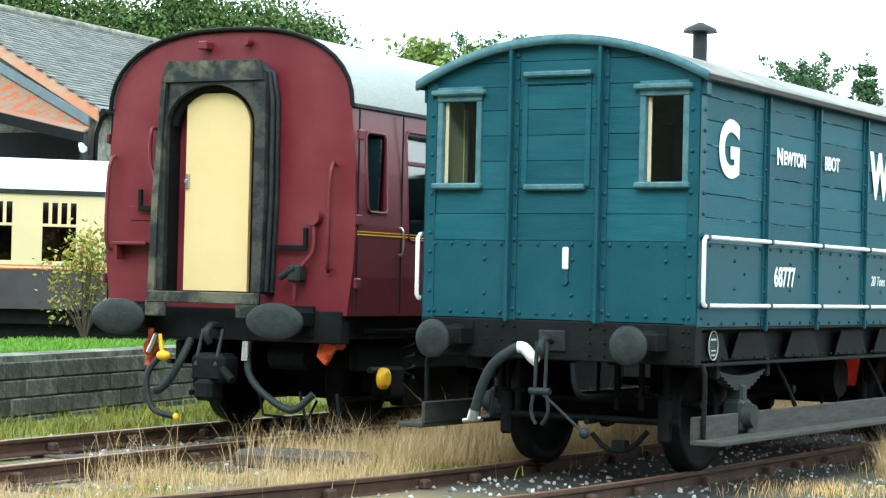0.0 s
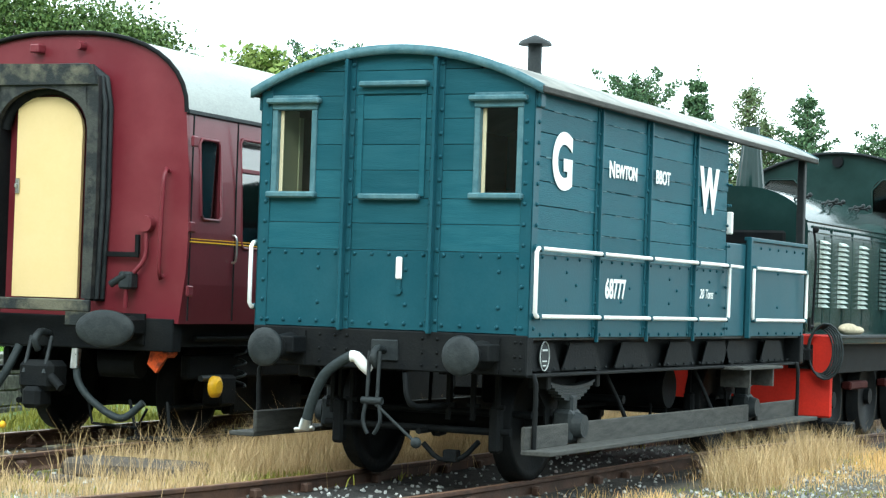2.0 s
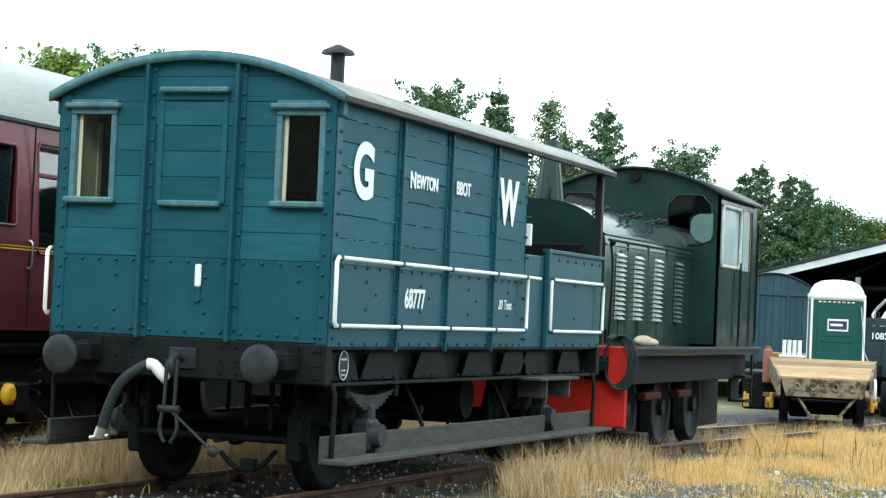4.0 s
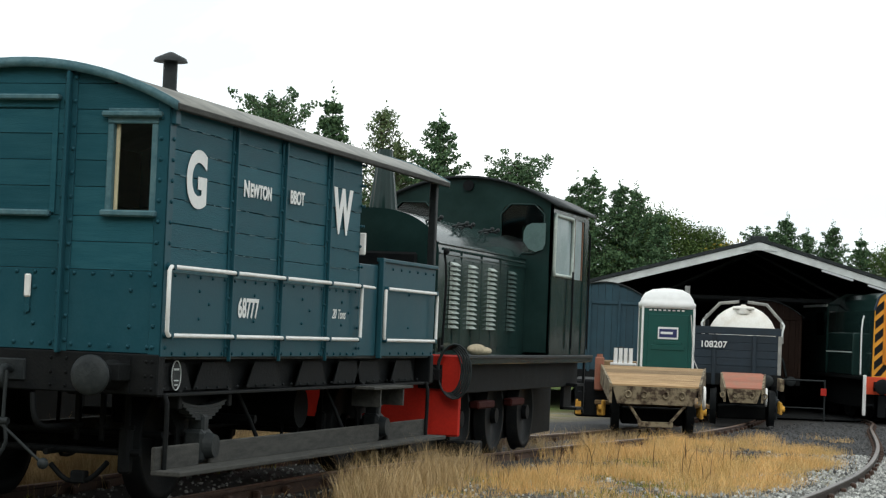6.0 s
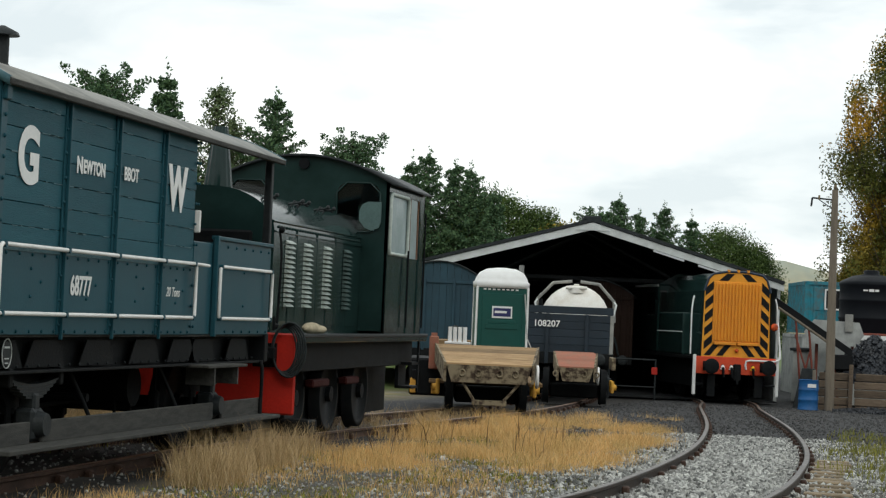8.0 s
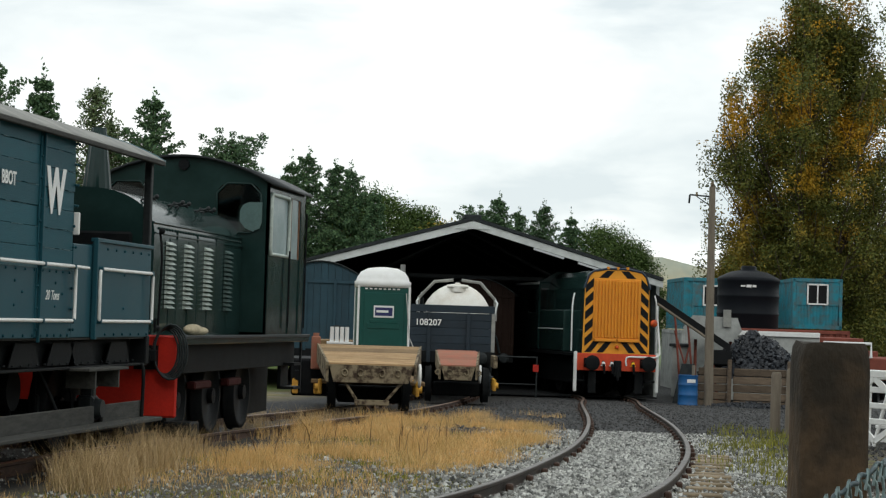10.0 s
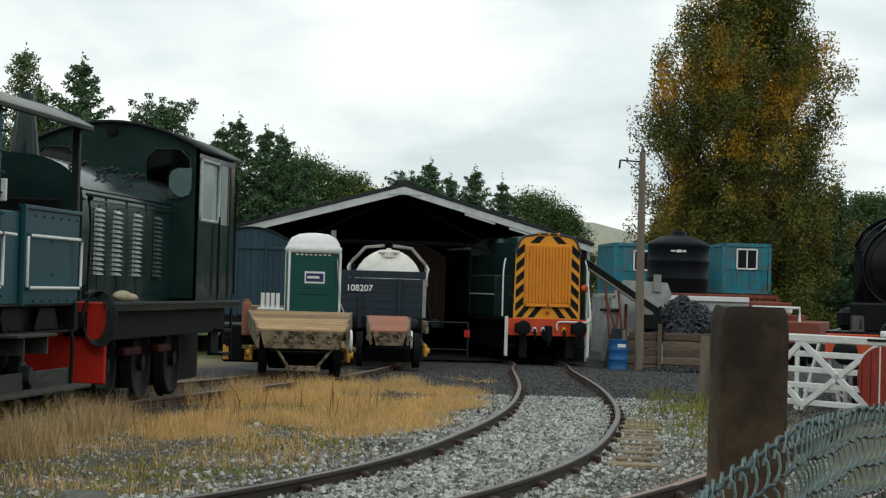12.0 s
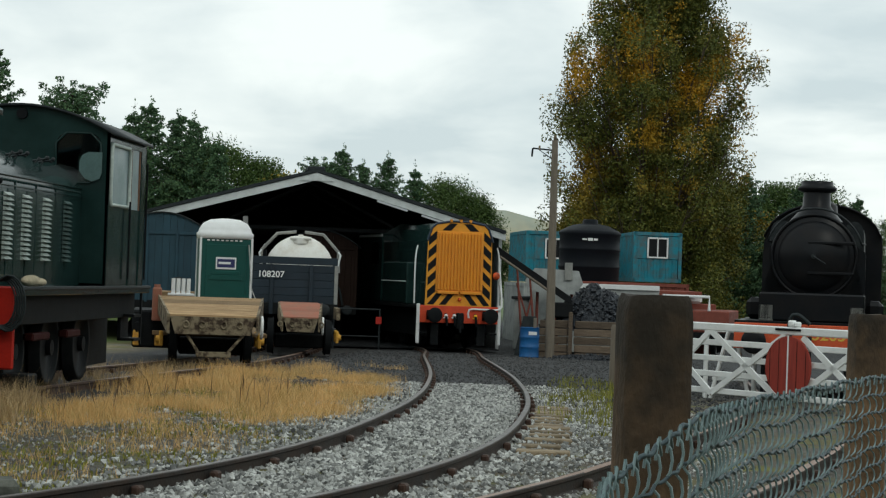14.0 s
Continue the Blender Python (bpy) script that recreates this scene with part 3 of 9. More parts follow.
    for s in (-1, 1):
        cp = Shape().box(s * 1.13, s * 1.235, -0.014, 0.002, 1.2, arc(1.2) - 0.05, 0.004).box(s * 1.222, s * 1.236, -0.014, 0.1, 1.2, arc(1.22) - 0.05, 0.004)
        part("corner_post", cp, TEAL_STEEL, van)
        part("rivets", rivets([(s * 1.165, -0.016, z) for z in np.arange(1.27, 3.05, 0.16)] + [(s * 1.237, 0.06, z) for z in np.arange(1.27, 3.05, 0.16)], (0, -1, 0)), TEAL_STEEL, van, kind="stuff")
    for b, (w0, w1) in wins.items():
        fr = Shape().box(w0 - 0.05, w0, -0.02, 0.06, 2.28, 2.98, 0.006).box(w1, w1 + 0.05, -0.02, 0.06, 2.28, 2.98, 0.006).box(w0 - 0.052, w1 + 0.052, -0.024, 0.06, 2.982, 3.1, 0.006)
        win = part("window", fr, TEAL_EDGE, van)
        part("hood", Shape().box(w0 - 0.09, w1 + 0.09, -0.07, 0.0, 3.03, 3.075, 0.012), TEAL_EDGE, win)
        part("sill", Shape().box(w0 - 0.07, w1 + 0.07, -0.07, 0.02, 2.262, 2.312, 0.012), TEAL_EDGE, win)
        part("sash", Shape().box(w0, w0 + 0.03, 0.03, 0.055, 2.31, 2.98, 0.004).box(w1 - 0.02, w1, 0.03, 0.055, 2.31, 2.98, 0.004), CREAM, win, "cream-painted sash bar")
        pane = part("pane", Shape().box(w0, w1, 0.04, 0.044, 2.3, 2.985), CLEAR, win)
        pane.visible_shadow = False
    pn = Shape().box(-0.33, -0.28, -0.016, 0.0, 2.28, 3.098, 0.004).box(0.24, 0.29, -0.016, 0.0, 2.28, 3.098, 0.004).box(-0.332, 0.292, -0.02, 0.0, 3.1, 3.16, 0.004)
    part("blanked_door_frame", pn, TEAL, van)
    part("door_hood", Shape().box(-0.3, 0.31, -0.08, 0.0, 3.155, 3.2, 0.012), TEAL_EDGE, van)
    part("door_sill", Shape().box(-0.29, 0.26, -0.06, 0.0, 2.25, 2.3, 0.012), TEAL_EDGE, van)
    part("lamp_iron", Shape().box(0.075, 0.115, -0.02, 0.0, 1.5, 1.63, 0.006).tube([(0.095, -0.03, 1.53), (0.095, 0, 1.53)], 0.03, 10), TEAL_STEEL, van)
    part("lamp_iron_tip", Shape().box(0.068, 0.124, -0.035, -0.012, 1.62, 1.8, 0.016), WHITE, van, "white-painted lamp bracket tip")

    # sides
    struts = [1.33, 2.49, 3.71]
    edges = [0.1] + struts + [CAB]
    szs = [1.86, 2.045, 2.23, 2.42, 2.61, 2.8, 2.98, 3.13]
    for s in (1, -1):
        for a, b in zip(edges, edges[1:]):
            for z0, z1 in zip(szs, szs[1:]):
                dx = random.uniform(-0.005, 0.006)
                part("plank", Shape().box(s * (H - 0.05), s * (H + dx), a + 0.003, b - 0.003, z0 + 0.002, z1 - 0.002, 0.004), TEAL, van)
            part("steel_sheet", Shape().box(s * (H - 0.03), s * (H + 0.006), a, b, 1.2, 1.855, 0.003), TEAL_STEEL, van)
            pts = [(s * (H + 0.008), y, z) for y in np.linspace(a + 0.12, b - 0.1, 5) for z in (1.83, 1.225)] + [(s * (H + 0.008), (a + b) / 2, z) for z in (1.72, 1.5)] + [(s * (H + 0.008), (a + b) / 2 + 0.2, 1.62)]
            part("rivets", rivets(pts, (s, 0, 0), 0.0155), TEAL_STEEL, van, kind="stuff")
        part("waist_strip", Shape().box(s * H, s * (H + 0.014), 0.06, CAB, 1.848, 1.872, 0.003), TEAL_EDGE, van)
        part("eave_bracket", Shape().box(s * (H + 0.0), s * (H + 0.05), 0.0, 0.1, 2.98, 3.1, 0.01), TEAL_STEEL, van)
        part("side_lining", Shape().box(s * (H - 0.075), s * (H - 0.052), 0.08, CAB, 1.22, 3.16), BROWN_WOOD, van)
        for y in struts + [CAB]:
            st = Shape().box(s * H, s * (H + 0.016), y - 0.055, y + 0.055, 1.2, 3.12, 0.004).box(s * (H + 0.016), s * (H + 0.045), y - 0.012, y + 0.012, 1.16, 3.1, 0.004)
            if y != CAB:
                part("stanchion", st, TEAL_STEEL, van)
            part("rivets", rivets([(s * (H + 0.018), y + u * 0.038, z) for u in (-1, 1) for z in np.arange(1.28, 3.1, 0.2)], (s, 0, 0), 0.0155), TEAL_STEEL, van, kind="stuff")
        # veranda: half-height gate and sheet, open above
        part("veranda_gate", Shape().box(s * (H - 0.03), s * (H - 0.005), CAB + 0.03, 5.33, 1.2, 2.12, 0.008), TEAL_STEEL, van)
        part("veranda_sheet", Shape().box(s * (H - 0.02), s * (H + 0.004), 5.37, L, 1.2, 2.16, 0.004), TEAL_STEEL, van)
        part("veranda_cap", Shape().box(s * (H - 0.03), s * (H + 0.035), 5.35, L, 2.16, 2.2, 0.006).box(s * (H - 0.0), s * (H + 0.05), 5.34, 5.4, 1.18, 2.2, 0.006), TEAL_STEEL, van)
        part("rivets", rivets([(s * (H + 0.006), y, z) for y in np.linspace(5.5, L - 0.1, 7) for z in (1.23, 2.1)] + [(s * (H + 0.006), 6.4, z) for z in (1.5, 1.85)], (s, 0, 0), 0.0155), TEAL_STEEL, van, kind="stuff")
        part("veranda_post", Shape().box(s * (H - 0.08), s * (H + 0.0), L - 0.09, L, 2.2, 3.12, 0.01), GREY_BLACK, van, "dark veranda corner post")
        # handrails
        for y0, y1 in ((-0.02, 4.63), (5.4, L - 0.11)):
            x = s * (H + 0.065)
            c_ = 0.03
            loop = [(x, y0 + c_, 1.365), (x, y0, 1.365 + c_), (x, y0, 1.89 - c_), (x, y0 + c_, 1.89), (x, y1 - c_, 1.89), (x, y1, 1.89 - c_), (x, y1, 1.365 + c_), (x, y1 - c_, 1.365), (x, y0 + c_, 1.365)]
            r = part("handrail", Shape().tube(loop, 0.018, 8), WHITE, van, "white-painted tubular handrail")
            for y in [y for y in struts + [CAB - 0.12, 5.43, L - 0.15, 0.05] if y0 - 0.05 < y < y1 + 0.05]:
                for z in (1.365, 1.89):
                    part("rail_bracket", Shape().tube([(s * (H + 0.01), y, z), (x + s * 0.02, y, z)], 0.025, 8), TEAL_STEEL, r)
        part("rail_joint", Shape().tube([(s * (H + 0.065), 4.6, 1.89), (s * (H + 0.065), 5.02, 1.885)], 0.016, 8), WHITE, van)
    # flaked paint along the board edges
    flake = Shape()
    fr_ = np.random.default_rng(41)
    for z in szs[1:-1]:
        for _ in range(22):
            y = fr_.uniform(0.15, CAB - 0.1)
            w_, h_ = fr_.uniform(0.02, 0.16), fr_.uniform(0.002, 0.006)
            flake.box(H + 0.004, H + 0.0085, y, y + w_, z - h_, z + fr_.uniform(0.0, 0.005))
    part("flaked_paint", flake.mesh("flaked_paint", tidy=False), TEAL_EDGE, van, "pale flaked paint along board edges", kind="stuff")
    # inner bulkhead, floor, far end of the veranda
    part("bulkhead", Shape().box(-1.16, 1.16, CAB - 0.05, CAB, 1.2, 3.0).prism([(-1.16, 3.0), (1.16, 3.0)] + [(x, arc(x) - 0.035) for x in np.linspace(1.16, -1.16, 12)], 1, CAB - 0.05, CAB), TEAL, van)
    part("floor", Shape().box(-1.2, 1.2, 0.06, L, 1.18, 1.21), BOARD, van)
    part("veranda_end", Shape().box(-1.2, 1.2, L - 0.03, L, 1.2, 2.2, 0.005), TEAL_STEEL, van)
    part("inside_panelling", Shape().box(-1.14, -1.11, 0.1, CAB - 0.06, 1.22, 2.2).box(-0.9, -0.3, 3.6, CAB - 0.06, 1.22, 2.55, 0.02).box(-1.1, -0.5, 2.2, 2.8, 1.22, 2.6, 0.03), BROWN_WOOD, van, "dark brown interior boarding and locker")
    part("cream_boarding", Shape().box(-1.16, -1.08, 0.09, 0.34, 2.2, 3.0).box(-1.1, -1.07, 0.34, 0.4, 2.2, 2.95), CREAM, van, "cream-painted inner boarding")
    part("white_tally", Shape().box(H - 0.02, H + 0.05, CAB + 0.02, CAB + 0.05, 2.2, 2.42, 0.01), WHITE, van)
    # chimney
    ch = part("chimney", Shape().tube([(0.38, 1.85, 3.38), (0.38, 1.85, 3.74)], 0.062, 16).tube([(0.38, 1.85, 3.4), (0.38, 1.85, 3.47)], [0.1, 0.07], 16), GREY_BLACK, van, "black stove chimney with conical cowl")
    part("cowl", Shape().tube([(0.38, 1.85, 3.715), (0.38, 1.85, 3.745), (0.38, 1.85, 3.8)], [0.15, 0.135, 0.02], 18), GREY_BLACK, ch)

    # underframe
    part("headstock", Shape().box(-1.23, 1.23, -0.03, 0.1, 0.9, 1.215, 0.01), BLACK, van)
    part("headstock", Shape().box(-1.23, 1.23, L - 0.1, L + 0.03, 0.9, 1.215, 0.01), BLACK, van)
    part("rivets", rivets([(x, -0.032, z) for x in (-1.15, -0.6, -0.46, -0.35, 0.33, 0.46, 0.6, 1.13, 1.18) for z in (0.95, 1.05, 1.16)], (0, -1, 0), 0.014), BLACK, van, kind="stuff")
    for s in (-1, 1):
        sb = Shape().box(s * 1.02, s * 1.05, 0, L, 0.9, 1.2).box(s * 1.02, s * 1.22, 0, L, 0.89, 0.915, 0.005).box(s * 1.02, s * 1.14, 0, L, 1.18, 1.2)
        part("solebar", sb, BLACK, van)
        for y in (0.45, 1.33, 2.49, 3.71, 4.75, 5.4, 6.6):
            gs = Shape().prism([(y - 0.42, 0.93), (y + 0.42, 0.93), (y + 0.26, 1.15), (y - 0.26, 1.15)], 0, s * 1.12, s * 1.13)
            part("gusset", gs, BLACK, van)
        part("rivets", rivets([(s * 1.135, y, 0.945) for y in np.arange(0.3, 7.2, 0.22)], (s, 0, 0), 0.012), GREY_BLACK, van, kind="stuff")
        part("footboard_back", Shape().box(s * 1.19, s * 1.225, 0.0, 0.86, 0.33, 0.51, 0.008).box(s * 1.19, s * 1.225, 1.12, 5.55, 0.33, 0.51, 0.008).box(s * 1.19, s * 1.225, 5.85, 7.25, 0.33, 0.51, 0.008), BOARD, van, "weathered grey timber footboard")
        part("footboard_tread", Shape().box(s * 1.2, s * 1.44, -0.02, 7.3, 0.295, 0.335, 0.008), BOARD, van)
        for y in (0.12, 2.3, 4.6, 7.15):
            hg = Shape().tube(flow([(s * 1.1, y, 0.9), (s * 1.2, y, 0.9), (s * 1.25, y, 0.84), (s * 1.245, y + 0.01, 0.3)] if y in (0.12, 7.15) else [(s * 1.0, y - 0.15, 0.9), (s * 1.1, y, 0.6), (s * 1.2, y + 0.08, 0.32)], 0.08), 0.02, 8)
            part("step_hanger", hg, BLACK, van)
        part("upper_step", Shape().box(s * 1.12, s * 1.42, 4.75, 6.05, 0.875, 0.905, 0.006).box(s * 1.1, s * 1.4, 5.0, 5.04, 0.7, 0.88).box(s * 1.1, s * 1.4, 5.76, 5.8, 0.7, 0.88), BOARD, van, "small timber step below the veranda gate")
        for y in (1.14, 5.75):
            wheel(van, s * 0.72, y, 0.475)
            axle_gear(van, s * 0.98, y, s, 0.475)
    for y in (1.14, 5.75):
        part("axle", Shape().tube([(-1.0, y, 0.475), (1.0, y, 0.475)], 0.07, 12), BLACK, van)
    fr = Shape()
    for x in (-0.45, 0.45):
        fr.box(x - 0.03, x + 0.03, 0.1, L - 0.1, 0.88, 1.15)
    for y in (2.3, 3.6, 4.9):
        fr.box(-1.0, 1.0, y - 0.04, y + 0.04, 0.9, 1.15)
    part("frame_beams", fr, BLACK, van)
    bk = Shape()
    for y in (0.56, 1.72, 5.17, 6.33):
        bk.tube([(-0.85, y, 0.42), (0.85, y, 0.42)], 0.03, 8)
        for x in (-0.72, 0.72):
            bk.box(x - 0.05, x + 0.05, y - 0.05, y + 0.05, 0.25, 0.62, 0.02)
            bk.box(x - 0.015, x + 0.015, y - 0.02, y + 0.02, 0.6, 0.95)
    bk.tube([(0.1, 0.4, 0.4), (0.1, 6.4, 0.55)], 0.025, 8).tube([(-0.8, 2.9, 0.62), (0.9, 2.9, 0.62)], 0.04, 8).box(-0.3, 0.3, 2.4, 3.1, 0.55, 0.9, 0.03)
    for y in (2.0, 4.4):
        for s in (-1, 1):
            bk.tube(flow([(s * 0.6, y, 0.9), (s * 0.6, y, 0.35), (s * 0.6, y + 0.2, 0.25), (s * 0.6, y + 0.4, 0.35), (s * 0.6, y + 0.4, 0.9)], 0.1), 0.018, 6)
    part("brake_rigging", bk, BLACK, van)
    part("vacuum_cylinder", Shape().lathe([(0.02, 0.42), (0.22, 0.43), (0.25, 0.5), (0.25, 0.85), (0.18, 0.92)], 20, (-0.3, 3.7)), BLACK, van)
    part("drag_box", Shape().box(-0.3, 0.3, 0.1, 0.7, 0.9, 1.12, 0.02), BLACK, van)
    for x in (-0.78, -0.6, 0.3, 0.52, 0.74):
        part("brake_hanger", Shape().box(x - 0.02, x + 0.02, 0.52, 0.56, 0.5, 0.95, 0.006).tube([(x - 0.05, 0.54, 0.62), (x + 0.06, 0.54, 0.62)], 0.022, 6), BLACK, van)
    part("brake_shaft", Shape().tube([(-0.95, 0.75, 0.56), (0.95, 0.75, 0.56)], 0.03, 8).tube(flow([(0.1, 0.5, 0.3), (0.25, 0.5, 0.18), (0.45, 0.5, 0.2), (0.6, 0.5, 0.34)], 0.06), 0.022, 6).box(0.3, 0.42, 0.45, 0.55, 0.16, 0.26, 0.01), BLACK, van)
    part("steam_pipe", Shape().tube(flow([(0.2, -0.05, 0.88), (0.24, -0.08, 0.7), (0.28, 0.0, 0.62), (0.3, 0.5, 0.62)], 0.06), 0.026, 8), BLACK, van)
    part("rear_tank", Shape().tube([(-0.75, 4.5, 0.68), (0.75, 4.5, 0.68)], 0.2, 16), BLACK, van)
    for x in (-0.865, 0.865):
        part("rear_buffer", Shape().tube([(x, L + 0.03, 1.05), (x, L + 0.3, 1.05)], [0.12, 0.09], 14).tube([(x, L + 0.3, 1.05), (x, L + 0.42, 1.05)], 0.05, 10).tube([(x, L + 0.42, 1.05), (x, L + 0.46, 1.05)], 0.15, 22), BLACK, van)
    for x in (-0.865, 0.865):
        buffer_set(van, x, 1.05, 0.0, 0.155, 0.46)
    # drawgear and vacuum hose
    cp = part("coupling", Shape().tube(flow([(0.0, -0.03, 1.05), (0.0, -0.16, 1.07), (0.0, -0.23, 1.0), (0.0, -0.17, 0.93)], 0.04), [0.05] * 0 or 0.03, 8).box(-0.12, 0.12, -0.05, -0.02, 0.97, 1.14, 0.01), GREY_BLACK, van)
    lk = Shape()
    for x in (-0.045, 0.045):
        lk.tube([(x, -0.2, 1.05), (x, -0.22, 0.66)], 0.016, 8)
    lk.tube([(-0.09, -0.22, 0.66), (0.09, -0.22, 0.66)], 0.03, 8).tube([(0.0, -0.22, 0.66), (0.4, -0.24, 0.36)], 0.013, 8).ball((0.41, -0.24, 0.355), 0.045)
    for x in (-0.05, 0.06):
        lk.tube(flow([(x, -0.22, 0.66), (x * 1.4, -0.23, 0.5), (x * 0.5, -0.23, 0.4)], 0.05), 0.017, 8)
    part("screw_link", lk, GREY_BLACK, cp)
    hp = [(-0.12, -0.1, 0.86), (-0.15, -0.16, 0.99), (-0.22, -0.19, 1.0), (-0.42, -0.22, 0.86), (-0.53, -0.22, 0.66), (-0.6, -0.2, 0.46)]
    hose = part("vacuum_hose", Shape().tube(flow(hp[1:], 0.03), 0.042, 12), RUBBER, van, "black rubber vacuum brake hose")
    part("hose_elbow", Shape().tube(flow([hp[2], (-0.17, -0.18, 0.995), (-0.11, -0.17, 0.93), (-0.07, -0.14, 0.89)], 0.03), 0.047, 12), WHITE, hose, "white-painted hose elbow")
    part("hose_end", Shape().tube([(-0.595, -0.2, 0.48), (-0.615, -0.2, 0.4)], [0.05, 0.055], 12).tube([(-0.7, -0.2, 0.39), (-0.53, -0.2, 0.415)], 0.022, 8), CHROME, hose, "bare metal hose coupling")
    # lettering on the side that faces the yard
    side = pose(H + 0.012, 0, 0, 90, 0, 90)

    def text(t, size, y, z, sx=1.0, bold=0.0, shear=0.0, out=0.01):
        lettering(t, size, LETTER, van, Matrix.Translation((H + out, y, z)) @ pose(0, 0, 0, 90, 0, 90), sx=sx, bold=bold, shear=shear)
    text("G", 0.6, 0.56, 2.58, 0.95, 0.024)
    text("W", 0.57, 4.12, 2.565, 0.84, 0.026)
    text("N", 0.19, 1.62, 2.605, 0.92, 0.007)
    text("EWTON", 0.155, 1.94, 2.6, 0.87, 0.006, out=0.016)
    text("BBOT", 0.165, 2.82, 2.615, 0.87, 0.004, out=0.022)
    text("68777", 0.225, 1.77, 1.6, 0.83, 0.006, out=0.012)
    text("20 Tons", 0.13, 4.12, 1.6, 0.9, 0.0, 0.3, out=0.01)
    # cast plate on the solebar
    pl = part("cast_plate", Shape().tube([(1.135, 0.5, 1.05), (1.15, 0.5, 1.05)], 0.095, 20), GREY_BLACK, van, "oval cast plate with raised white border")
    ring = [(1.152, 0.5 + 0.09 * math.cos(a), 1.05 + 0.115 * math.sin(a)) for a in np.linspace(0, 2 * math.pi, 25)]
    part("plate_rim", Shape().tube(ring, 0.005, 6), SHED_TRIM, pl)
    part("plate_bars", Shape().box(1.15, 1.156, 0.45, 0.55, 1.09, 1.105).box(1.15, 1.156, 0.46, 0.54, 1.005, 1.015).box(1.15, 1.156, 0.47, 0.53, 0.97, 0.98), SHED_TRIM, pl)
    return van


brake_van()


# ---- maroon passenger coach ----
def coach_profile(half=1.41, eave=3.02, top=3.77, bottom=1.12, n=10):
    """Outline of a main-line coach in x and z, from the bottom left over the roof to the bottom right."""
    right = [(half - 0.07, bottom), (half - 0.012, bottom + 0.45), (half, 1.95), (half - 0.015, 2.5), (half - 0.06, eave)]
    roof = []
    for i in range(1, n + 1):
        t = i / n
        a = t * math.pi / 2
        roof.append(((half - 0.06) * math.cos(a) ** 0.78, eave + (top - eave) * math.sin(a) ** 0.92))
    pts = right + roof
    return [(-x, z) for x, z in pts[:-1]] + pts[::-1]


def bogie_gear(parent, y):
    for s in (-1, 1):
        for dy in (-1.3, 1.3):
            wheel(parent, s * 0.72, y + dy, 0.457)
        sh = Shape().box(s * 0.96, s * 1.06, y - 1.9, y + 1.9, 0.58, 0.82, 0.02)
        for dy in (-1.3, 1.3):
            sh.box(s * 0.94, s * 1.16, y + dy - 0.16, y + dy + 0.16, 0.32, 0.62, 0.03)
        part("bogie_frame", sh, BLACK, parent)
        part("brake_rigging", Shape().box(s * 0.75, s * 0.9, y - 0.75, y + 0.75, 0.2, 0.5, 0.03).tube([(s * 0.85, y - 1.9, 0.3), (s * 0.85, y + 1.9, 0.34)], 0.03, 6), BLACK, parent)
    part("bolster", Shape().box(-0.9, 0.9, y - 0.5, y + 0.5, 0.22, 0.85, 0.04), BLACK, parent)


